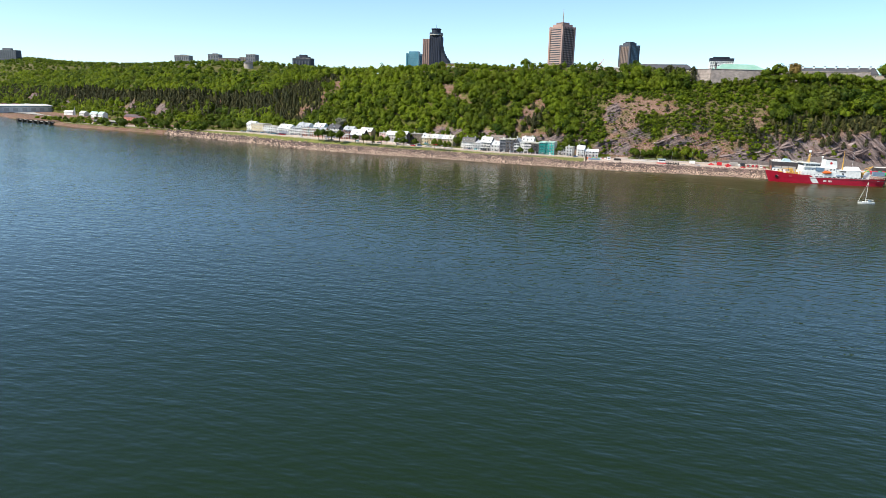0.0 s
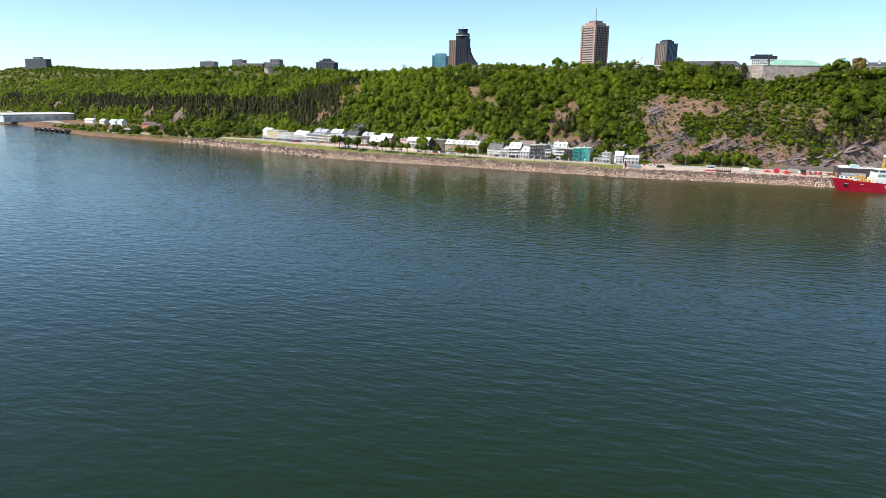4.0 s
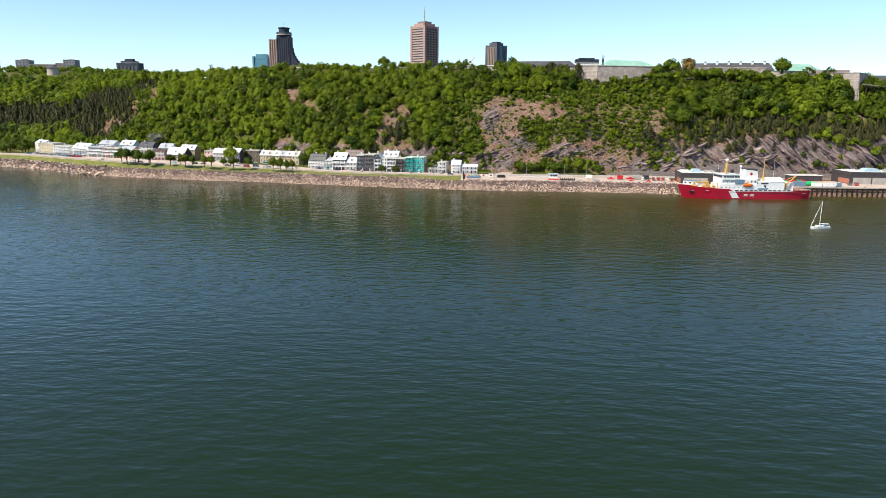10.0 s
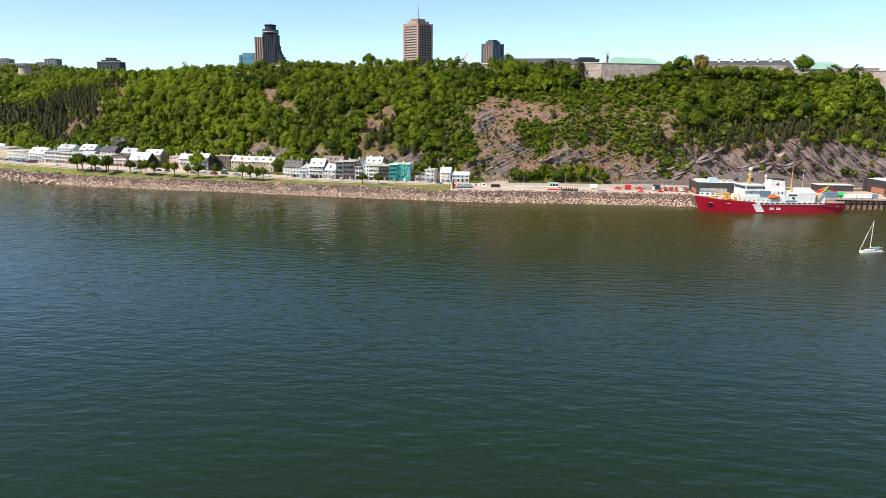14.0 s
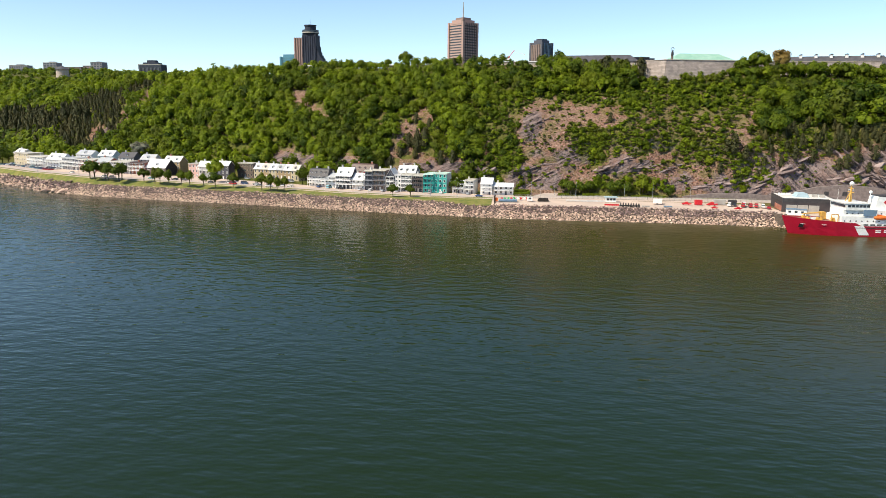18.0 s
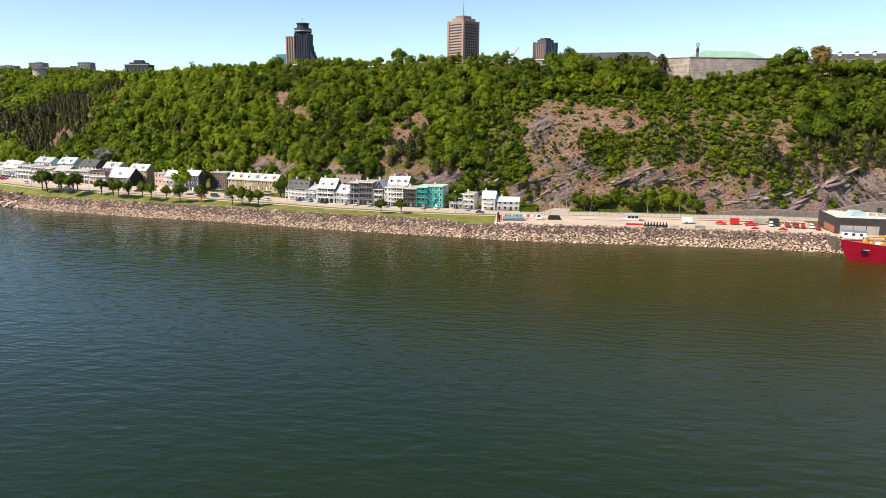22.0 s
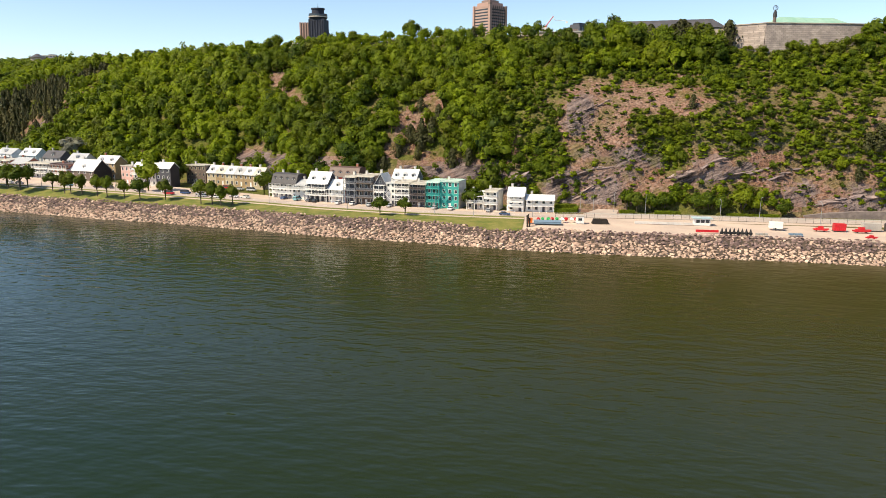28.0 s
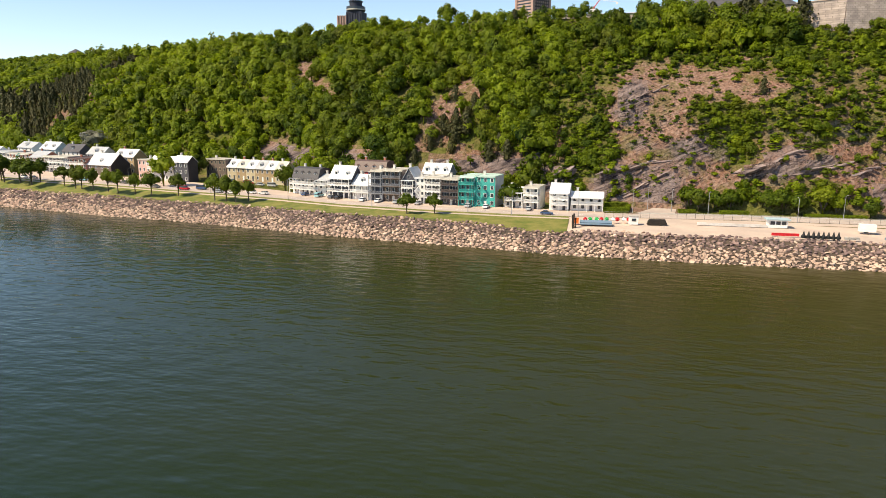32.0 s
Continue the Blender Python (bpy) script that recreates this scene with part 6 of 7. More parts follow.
for i in range(8):
    buoy(-72 + i * 1.32, 34.0 - 0.05 * i, along(-70, LEVEL) + 0.03, MAT_BLACK, False, "black spar buoy standing in a row on the yard", 0.62)
r = random.Random(21)
for i in range(12):
    tone = (MAT_RED, MAT_GREEN, MAT_RED)[i % 3]
    buoy(76 + (i % 6) * 3.3 + r.uniform(-0.4, 0.4), 38 + (i // 6) * 5, 5.9, tone, True, ("red" if tone is MAT_RED else "green") + " channel buoy lying on the wharf", 1.35, r.uniform(-25, 25))
for i in range(9):
    tone = (MAT_RED, MAT_GREEN, MAT_GREEN, MAT_RED, MAT_GREEN, MAT_WHITE, MAT_RED, MAT_WHITE, MAT_RED)[i]
    name = "red" if tone is MAT_RED else "green" if tone is MAT_GREEN else "white"
    buoy(-134.5 + i * 1.75, 48.2 + 0.35 * i, along(-130, LEVEL) + 0.03, tone, True, name + " channel buoy lying in the yard", 0.6, r.uniform(-30, 30))


def container(x, y, z, turn, material, label, size=(6.0, 2.4, 2.5)):
    l, w, h = size
    at = thing("container", label, "container", pose(x, y, z, 0, 0, turn))
    part("body", boxes((-l / 2, l / 2, -w / 2, w / 2, 0.12, h)), material, at)
    for k in range(int(l / 0.6)):
        part("rib", boxes((-l / 2 + 0.2 + k * 0.6, -l / 2 + 0.4 + k * 0.6, -w / 2 - 0.05, w / 2 + 0.05, 0.3, h - 0.2)), material, at)
    part("frame", boxes((-l / 2 - 0.04, l / 2 + 0.04, -w / 2 - 0.06, w / 2 + 0.06, 0, 0.16)), MAT_DARK, at)


container(82, 23, 5.87, 3, MAT_STEELBLUE, "steel-blue storage container on the wharf", (8, 3, 3.2))
container(93, 22, 5.87, -4, MAT_WHITE, "white storage container on the wharf")
container(101, 22.5, 5.87, 5, MAT_WHITE, "white storage container on the wharf", (9, 2.4, 2.4))
container(108, 24, 5.87, 0, MAT_STEELBLUE, "blue storage container on the wharf", (3, 2.4, 2.4))
container(-17.5, 51, along(-17, LEVEL), 2, MAT_CONCRETE, "beige storage container beside the fence", (6, 2.4, 2.8))
container(-10.5, 51.5, along(-10, LEVEL), 0, MAT_DARK, "dark storage container beside the fence", (4, 2.4, 2.6))
container(-29, 48.5, along(-29, LEVEL), -4, MAT_RED, "red storage container in the yard", (3.8, 2.4, 2.6))
tarp = thing("covered_boat", "boat under a green tarpaulin on the wharf", "boat", pose(91, 27, 5.87, 0, 0, -6))
part("tarpaulin", ball(bmesh.new(), (0, 0, 1.4), 1.0, 5.5, 1.6, 1.5, 2), MAT_GREEN, tarp)
part("cradle", boxes((-3, -2.6, -1.4, 1.4, 0, 0.8), (2.6, 3, -1.4, 1.4, 0, 0.8)), MAT_TIMBER, tarp)


def runabout(x, y, z, turn, material, label, size=1.0):
    at = thing("boat", label, "boat", Matrix.Translation((x, y, z)) @ pose(0, 0, 0, 0, 0, turn) @ Matrix.Scale(size, 4))
    part("hull", extrude([(-3.4, 1.0), (3.9, 1.25), (2.8, 0.35), (-3.2, 0.35)], 2.2, "y", -1.1), material, at)
    part("cabin", boxes((-1.0, 1.2, -0.8, 0.8, 1.1, 2.3), (-2.2, -1.0, -0.9, 0.9, 1.0, 1.5)), material, at)
    part("screen", boxes((1.2, 1.26, -0.7, 0.7, 1.4, 2.1)), MAT_GLASS, at)
    part("cradle", boxes((-2, -1.7, -1, 1, 0, 0.4), (1.7, 2, -1, 1, 0, 0.4)), MAT_TIMBER, at)


runabout(-22.5, 46.5, along(-22, LEVEL), 4, MAT_RED, "red workboat on a cradle in the yard", 0.8)
runabout(-35.5, 47.5, along(-35, LEVEL), -8, MAT_RED, "small red workboat in the yard", 0.7)
runabout(-24.5, 34.0, along(-24, LEVEL), 3, MAT_RED, "red inflatable boat beside the stones", 0.5)
runabout(-13.0, 33.0, along(-13, LEVEL), 8, MAT_RED, "red inflatable boat beside the stones", 0.55)
for i, (x, y, tone, van) in enumerate(((-13.5, 46, "white", True), (-7.0, 44.5, "red", True), (-3.6, 43.8, "red", True), (-0.6, 43.2, "red", True), (2.6, 43.0, "white", True), (-5.5, 48.6, "white", True), (-10.4, 47.2, "black", False), (4.4, 39.5, "red", False))):
    car(x, y, along(x, LEVEL) + 0.02, 68 + 7 * (i % 3), tone, van, tone + (" van" if van else " car") + " parked in the storage yard")
for x, y, tone in ((150, 31, "silver"), (158, 31, "red"), (166, 33, "red"), (172, 31, "white"), (176, 34, "red"), (184, 31, "silver"), (188, 35, "red"), (120, 33, "grey"), (124, 33, "red")):
    car(x, y, 5.88, 80, tone, tone == "red", tone + " vehicle parked on the wharf")
digger = thing("excavator", "yellow excavator parked on the wharf", "excavator", pose(155, 27, 5.87, 0, 0, 20))
part("tracks", boxes((-1.8, 1.8, -1.3, -0.7, 0, 0.8), (-1.8, 1.8, 0.7, 1.3, 0, 0.8)), MAT_DARK, digger)
part("body", boxes((-1.6, 1.2, -1.2, 1.2, 0.8, 2.0)), MAT_BUFF, digger)
part("cab", boxes((0.1, 1.4, -1.2, -0.1, 2.0, 3.1)), MAT_GLASS, digger)
part("boom", rods(((1.0, 0.3, 1.8), (3.0, 0.3, 4.2), 0.25, 0.2, 6), ((3.0, 0.3, 4.2), (4.8, 0.3, 2.0), 0.2, 0.15, 6)), MAT_BUFF, digger)
trailer = thing("trailer", "white enclosed trailer standing in the yard", "trailer", pose(-50.5, 47, along(-50, LEVEL), 0, 0, -6))
part("box", boxes((-2.4, 2.0, -1.1, 1.1, 0.6, 2.8)), MAT_WHITE, trailer)
part("drawbar", rods(((2.0, -0.5, 0.6), (3.8, 0, 0.6), 0.07, 0.07, 5), ((2.0, 0.5, 0.6), (3.8, 0, 0.6), 0.07, 0.07, 5)), MAT_DARK, trailer)
for y in (-1.0, 1.0):
    part("wheel", rods(((-0.4, y - 0.12, 0.36), (-0.4, y + 0.12, 0.36), 0.36, 0.36, 12)), MAT_DARK, trailer)
booth = thing("gate_booth", "small white gatehouse with a pale blue flat roof", "booth", pose(-77.6, 51, along(-76, LEVEL), 0, 0, 2))
part("wall", boxes((0, 5.6, 0, 3, 0, 2.5)), MAT_WHITE, booth)
part("roof", boxes((-0.7, 6.3, -0.7, 3.5, 2.5, 2.85)), wall_paint("blue"), booth, "pale blue flat roof")
for k in range(3):
    part("pane", boxes((0.5 + k * 1.7, 1.8 + k * 1.7, -0.05, 0.02, 1.0, 2.1)), MAT_GLASS, booth)
part("door", boxes((5.58, 5.66, 0.6, 1.5, 0, 2.1)), wall_paint("slate"), booth)
cabin = thing("site_cabin", "small white site cabin in the yard", "cabin", pose(-120.5, 47, along(-120, LEVEL), 0, 0, 4))
part("wall", boxes((0, 2.8, 0, 2.2, 0, 2.6)), MAT_WHITE, cabin)
part("roof", boxes((-0.15, 2.95, -0.15, 2.35, 2.6, 2.75)), MAT_CONCRETE, cabin)
part("pane", boxes((0.7, 2.1, -0.05, 0.02, 1.1, 2.0)), MAT_GLASS, cabin)
pipes = thing("pipe_stack", "stack of long blue-grey pipes in the yard", "pipes", pose(-136, 42.6, along(-130, LEVEL) + 0.05, 0, 0, 3))
for k in range(6):
    for j in range(2):
        part("pipe", rods(((0, 0.62 * k + 0.3 * j, 0.3 + 0.52 * j), (10.0, 0.62 * k + 0.3 * j, 0.3 + 0.52 * j), 0.29, 0.29, 9)), MAT_STEELBLUE, pipes)
stack = thing("timber_stack", "stack of dark brown timber beams in the yard", "timber", pose(-114.8, 47.8, along(-112, LEVEL), 0, 0, 3))
for j in range(4):
    for k in range(4):
        part("beam", boxes((0.2 * j, 6.2 - 0.2 * j, k * 0.5, k * 0.5 + 0.42, 0.05 + j * 0.42, 0.45 + j * 0.42)), MAT_TIMBER, stack)
piles = thing("mooring_piles", "three old leaning timber piles at the stones", "piles", pose(-138.5, 39.8, 3.0))
for k, (x, y, h, lean) in enumerate(((0, 0, 8.6, 0.5), (0.9, 0.3, 7.2, 0.1), (0.3, 0.8, 8.0, -0.3))):
    part("pile", rods(((x, y, -1), (x + lean, y, h - 1), 0.32, 0.27, 8)), MAT_TIMBER, piles)
spill = thing("tool_box", "orange equipment box beside the pipes", "box", pose(-138.2, 44.5, along(-138, LEVEL)))
part("body", boxes((0, 1.6, 0, 1.4, 0.1, 1.7)), MAT_ORANGE, spill)
part("lid", boxes((-0.05, 1.65, -0.05, 1.45, 1.7, 1.85)), MAT_ORANGE, spill)
barrier = thing("barrier", "low red and white barrier in the yard", "barrier", pose(-80, 36.5, along(-78, LEVEL)))
for k in range(4):
    part("block", boxes((k * 1.9, k * 1.9 + 1.85, 0, 0.5, 0, 0.8)), MAT_RED if k % 2 == 0 else MAT_RED, barrier)
low = thing("low_wall", "long low white concrete wall in the yard", "wall")
for k in range(12):
    x = -99 + k * 1.75
    part("block", boxes((x, x + 1.7, 51.2, 51.7, along(x, LEVEL), along(x, LEVEL) + 0.85)), MAT_ROOFWHITE, low)
frames = thing("anchor_frames", "grey steel mooring frames lying in the yard", "frames", pose(-61, 33.5, along(-60, LEVEL)))
for k in range(3):
    part("frame", boxes((k * 1.4, k * 1.4 + 1.1, 0, 1.2, 0.02, 0.7)), MAT_CONCRETE, frames)
frames = thing("anchor_frames", "grey steel mooring frames lying in the yard", "frames", pose(-49.5, 35.5, along(-50, LEVEL)))
for k in range(3):
    part("frame", boxes((k * 1.5, k * 1.5 + 1.2, 0, 1.5, 0.02, 0.6)), MAT_STEELBLUE, frames)

# wire fence between yard and road
fence = thing("fence", "grey wire mesh fence between yard and road", "fence")
post = mesh_of("post", rods(((0, 0, 0), (0, 0, 2.1), 0.05, 0.05, 6)))
post.materials.append(MAT_DARK)
rail = {}
for x in np.arange(-128, 6, 3.0):
    if -112 < x < -104:
        continue
    y, z, y2 = front(x) - 0.7, along(x, LEVEL), front(x + 3) - 0.7
    part("post", post, None, fence, m=pose(x, y, z))
    bm = bmesh.new()
    for dz in (0.15, 1.0, 2.05):
        tube(bm, (x, y, z + dz), (x + 3, y2, z + dz), 0.03, n=4)
    for k in range(1, 9):
        tube(bm, (x + k / 3, y + (y2 - y) * k / 9, z + 0.1), (x + k / 3, y + (y2 - y) * k / 9, z + 2.05), 0.012, n=3)
    tagged(part("mesh_panel", bm, MAT_CONCRETE, fence), kind="stuff")


def hedge(x0, y0, x1, y1, h, wide, label="clipped green hedge beside the road"):
    l = math.hypot(x1 - x0, y1 - y0)
    n = int(l * wide * 42)
    p = np.stack([rng.uniform(0, l, n), rng.uniform(-wide / 2, wide / 2, n), rng.uniform(0.1, h, n)], 1)
    edge = rng.integers(0, 3, n)
    p[edge == 0, 2] = h
    p[edge == 1, 1] = -wide / 2
    nrm = np.stack([np.zeros(n), np.where(edge == 1, -1.0, 0), np.where(edge == 0, 1.0, 0.2)], 1)
    v, f = leaf_cards(p, nrm, 0.22)
    bm = boxes((0.1, l - 0.1, -wide / 2 + 0.15, wide / 2 - 0.15, 0, h - 0.12))
    bmesh.ops.triangulate(bm, faces=bm.faces)
    bm.verts.index_update()
    cv, cf = np.array([q.co[:] for q in bm.verts]), np.array([[q.index for q in g.verts] for g in bm.faces])
    bm.free()
    f = np.concatenate([f, cf + len(v)])
    me = arrays_mesh("hedge", np.concatenate([v, cv]), f, MAT_LEAF, False, tint=np.full(len(f), 0.5))
    solid("hedge", me, None, label, "hedge", pose(x0, y0, along(x0, LEVEL), 0, 0, math.degrees(math.atan2(y1 - y0, x1 - x0))))


for row in ((-128.5, 73.5, -120, 74.0, 1.8, 1.6), (-120, 74.0, -119, 84, 1.8, 1.6), (-128, 83.5, -119, 84.5, 2.2, 1.8), (-102, 77.2, -96, 77.6, 1.4, 1.6), (-88, 77.4, -78, 77.9, 1.4, 2.0), (-60, 78.2, -40, 78.0, 1.0, 2.2)):
    hedge(*row)
garden = bmesh.new()
garden.faces.new([garden.verts.new(p) for p in ((-128, 74.3, 6.55), (-120, 74.8, 6.55), (-119.6, 83.8, 6.55), (-127.6, 83, 6.55))])
solid("garden_lawn", garden, MAT_LAWN, "small bright lawn inside a hedge", "lawn", kind="structure")
lane = bmesh.new()
lane.faces.new([lane.verts.new(p) for p in ((-117, 72.5, 6.56), (-103.5, 74.0, 6.56), (-100.5, 92, 6.60), (-107.5, 93, 6.60))])
solid("lane", lane, MAT_ROAD, "pale asphalt lane leading to the cliff foot", "road", kind="structure")

# grey stone retaining walls at the cliff foot
MAT_MASON = surface("grey_masonry", (0.24, 0.195, 0.18), (0.16, 0.13, 0.125), 0.6, 0.95, 0.05, grain=0.2)
wall = thing("retaining_wall", "long grey stone retaining wall under the cliff", "wall", kind="structure")
pts = [(-30, 6), (-30, 7.2), (-20, 8.4), (-8, 9.4), (6, 9.6), (16, 8.6), (30, 10.5), (44, 14.0), (60, 15.6), (76, 14.5), (92, 10.5), (112, 9.2), (230, 9.0), (230, 5)]
part("wall_face", extrude(pts, 2.4, "y", 80.2), MAT_MASON, wall)
for x in (48, 58):
    part("niche", boxes((x, x + 2.6, 80.05, 80.25, 9.4, 11.6)), MAT_DARK, wall)

# ---- citadel on the crest ----


def masonry(name, colour, colour2, mortar, width, height):
    """Coursed stone: blocks with recessed joints on upright walls."""
    m = surface(name, colour, colour2, 0.25, 0.95, 0.06, grain=0.2)
    n, link = m.node_tree.nodes, m.node_tree.links.new
    shader = n["Principled BSDF"]
    place = n.new("ShaderNodeNewGeometry")
    apart = n.new("ShaderNodeSeparateXYZ")
    link(place.outputs["Position"], apart.inputs[0])
    run = n.new("ShaderNodeMath")
    run.operation = "MULTIPLY_ADD"
    link(apart.outputs["Y"], run.inputs[0])
    run.inputs[1].default_value = 0.7
    link(apart.outputs["X"], run.inputs[2])
    flat = n.new("ShaderNodeCombineXYZ")
    link(run.outputs[0], flat.inputs["X"])
    link(apart.outputs["Z"], flat.inputs["Y"])
    brick = n.new("ShaderNodeTexBrick")
    brick.inputs["Scale"].default_value = 1
    brick.inputs["Brick Width"].default_value, brick.inputs["Row Height"].default_value = width, height
    brick.inputs["Mortar Size"].default_value = 0.06
    brick.inputs["Color1"].default_value, brick.inputs["Color2"].default_value, brick.inputs["Mortar"].default_value = (1, 1, 1, 1), (0.72, 0.72, 0.72, 1), (mortar, mortar, mortar, 1)
    link(flat.outputs[0], brick.inputs["Vector"])
    mixed = n.new("ShaderNodeVectorMath")
    mixed.operation = "MULTIPLY"
    old = shader.inputs["Base Color"].links[0].from_socket
    link(old, mixed.inputs[0])
    link(brick.outputs["Color"], mixed.inputs[1])
    link(mixed.outputs[0], shader.inputs["Base Color"])
    return m


MAT_FORT = masonry("fort_stone", (0.47, 0.39, 0.35), (0.34, 0.285, 0.265), 0.55, 2.2, 0.9)
MAT_COPPER = surface("green_copper", (0.22, 0.40, 0.32), (0.30, 0.47, 0.39), 0.2, 0.7)
MAT_SLATE = surface("slate_roof", (0.055, 0.055, 0.065), (0.085, 0.08, 0.09), 0.3, 0.6)
MAT_STONEWALL = surface("cut_stone", (0.45, 0.38, 0.32), (0.36, 0.30, 0.26), 0.3, 0.9)


def rampart(label, path, base, top):
    """A thick battered fortress wall along a line, with a coping."""
    at = thing("rampart", label, "rampart")
    for (x0, y0), (x1, y1) in zip(path[:-1], path[1:]):
        l = math.hypot(x1 - x0, y1 - y0)
        m = pose(x0, y0, 0, 0, 0, math.degrees(math.atan2(y1 - y0, x1 - x0)))
        part("wall_face", extrude([(-1.6, base), (0.0, top), (4.0, top), (4.0, base)], l, "x"), MAT_FORT, at, m=m)
        part("coping", boxes((-0.1, l + 0.1, -0.35, 1.2, top + 0.003, top + 0.45)), MAT_STONEWALL, at, m=m)
    return at


def hall(label, L, R, depth, base, eave, top, wall, tiles, hip=3.0, bays=10, ridge=0, windows=True):
    w = math.hypot(R[0] - L[0], R[1] - L[1])
    at = thing("hall", label, "building", pose(L[0], L[1], 0, 0, 0, math.degrees(math.atan2(R[1] - L[1], R[0] - L[0]))))
    part("wall", boxes((0, w, 0, depth, base, eave)), wall, at)
    bm = bmesh.new()
    o = 0.6
    a = [bm.verts.new(p) for p in ((-o, -o, eave), (w + o, -o, eave), (w + o, depth + o, eave), (-o, depth + o, eave))]
    b = [bm.verts.new(p) for p in ((hip, depth * 0.5, top), (w - hip, depth * 0.5, top))]
    for f in ((a[0], a[1], b[1], b[0]), (a[1], a[2], b[1]), (a[2], a[3], b[0], b[1]), (a[3], a[0], b[0]), (a[3], a[2], a[1], a[0])):
        bm.faces.new(f)
    part("roof", bm, tiles, at)
    for i in range(ridge):
        x = w * (i + 0.7) / (ridge + 0.4)
        c = part("dormer", boxes((x - 0.9, x + 0.9, depth * 0.34, depth * 0.6, top - 1.4, top + 0.9)), MAT_WHITE, at)
        part("dormer_roof", extrude([(x - 1.2, top + 0.9), (x, top + 1.5), (x + 1.2, top + 0.9)], depth * 0.32, "y", depth * 0.31), tiles, c)
    if windows:
        for i in range(bays):
            x = w * (i + 0.5) / bays
            win = part("window", boxes((x - 0.55, x + 0.55, -0.06, 0.03, eave - 2.8, eave - 1.0)), MAT_WHITE, at)
            part("pane", boxes((x - 0.42, x + 0.42, -0.09, -0.05, eave - 2.65, eave - 1.15)), MAT_GLASS, win)
    return at


rampart("angled grey stone fortress bastion on the crest", [(-46.8, 168.4), (-29.8, 156.4), (8, 163), (48, 174), (112, 168)], 70, 89.6)
rampart("grey stone fortress bastion at the crest's corner", [(112, 168), (128, 140), (164.5, 122.3), (186, 150), (196, 190)], 62, 83.6)
top = thing("gun_platform", "upper grey stone tier of the bastion", "rampart")
part("wall_face", extrude([(138, 83), (138, 86.4), (164, 86.4), (164, 83)], 18, "y", 136), MAT_FORT, top)
hall("long low dark-roofed hall behind the bastion", (-106, 183), (-45, 173), 12, 78, 90.0, 94.8, MAT_STONEWALL, MAT_SLATE, 6, 14)
hall("long stone barracks with a dark roof and dormers", (52, 190), (121, 175), 13, 78, 88.2, 94.6, MAT_STONEWALL, MAT_SLATE, 3, 16, 7)
hall("low stone hall with a green copper roof", (128, 182), (168, 188), 14, 78, 88.2, 94.4, MAT_STONEWALL, MAT_COPPER, 9, 9)
hall("stone hall with a broad green copper roof", (-21, 180), (26, 192), 16, 80, 91.2, 96.6, MAT_STONEWALL, MAT_COPPER, 9, 10)
hall("flat stone building with a wide eave on the crest", (-152, 204), (-106, 200), 12, 82, 91.4, 92.4, MAT_STONEWALL, MAT_ROOFWHITE, 2, 9)
hall("long low white-roofed pavilion among trees on the crest", (-236, 226), (-192, 230), 9, 84, 90.4, 91.4, MAT_STONEWALL, MAT_ROOFWHITE, 1.5, 8)
hall("low pavilion with a broad flat roof on the crest", (-318, 272), (-292, 272), 9, 86, 92.6, 93.6, MAT_STONEWALL, MAT_ROOFWHITE, 2, 6)
hall("low brick school building behind the crest", (-380, 470), (-320, 470), 18, 84, 106, 107, wall_paint("brick"), MAT_SLATE, 2, 12)
hall("grey rooftops of the old town behind the crest", (470, 700), (545, 700), 30, 60, 104, 112, wall_paint("grey"), MAT_SLATE, 8, 12)

spire = thing("monument", "dark bronze monument with an open globe on a brick base", "monument", pose(-25.6, 158.5, 89.6))
part("base", rods(((0, 0, 0), (0, 0, 0.5), 1.3, 1.3, 10), ((0, 0, 0.5), (0, 0, 3.2), 0.85, 0.75, 10)), wall_paint("brown"), spire, "red-brown stone base")
part("drum", rods(((0, 0, 3.2), (0, 0, 5.6), 1.0, 0.8, 10), ((0, 0, 5.6), (0, 0, 6.2), 0.5, 0.4, 8)), MAT_DARK, spire)
hoop = bmesh.new()
for turn in (0, 60, 120):
    for k in range(14):
        p, q = ((1.15 * math.cos(a) * math.cos(radians(turn)), 1.15 * math.cos(a) * math.sin(radians(turn)), 7.3 + 1.15 * math.sin(a)) for a in (2 * math.pi * k / 14, 2 * math.pi * (k + 1) / 14))
        tube(hoop, p, q, 0.09, n=4)
part("globe", hoop, MAT_DARK, spire, "open globe of bronze hoops")
lift = thing("boom_lift", "red and white boom lift standing on a roof", "crane", pose(-136, 203, 92.4))
part("carrier", boxes((-1.6, 1.6, -1.0, 1.0, 0.4, 1.6)), MAT_WHITE, lift)
for x in (-1.1, 1.1):
    part("wheel", rods(((x, -1.1, 0.45), (x, 1.1, 0.45), 0.45, 0.45, 10)), MAT_DARK, lift)
part("boom", rods(((0, 0, 1.4), (4.6, 0, 7.6), 0.32, 0.26, 6)), MAT_RED, lift)
part("jib", rods(((4.6, 0, 7.6), (5.4, 0, 5.6), 0.18, 0.16, 6), ((5.4, 0, 5.6), (12.0, 0, 5.0), 0.16, 0.12, 6)), MAT_WHITE, lift)
part("basket", boxes((11.6, 12.8, -0.6, 0.6, 3.8, 4.8)), MAT_WHITE, lift)
walkway = thing("boardwalk", "timber boardwalk and stairs along the crest", "boardwalk")
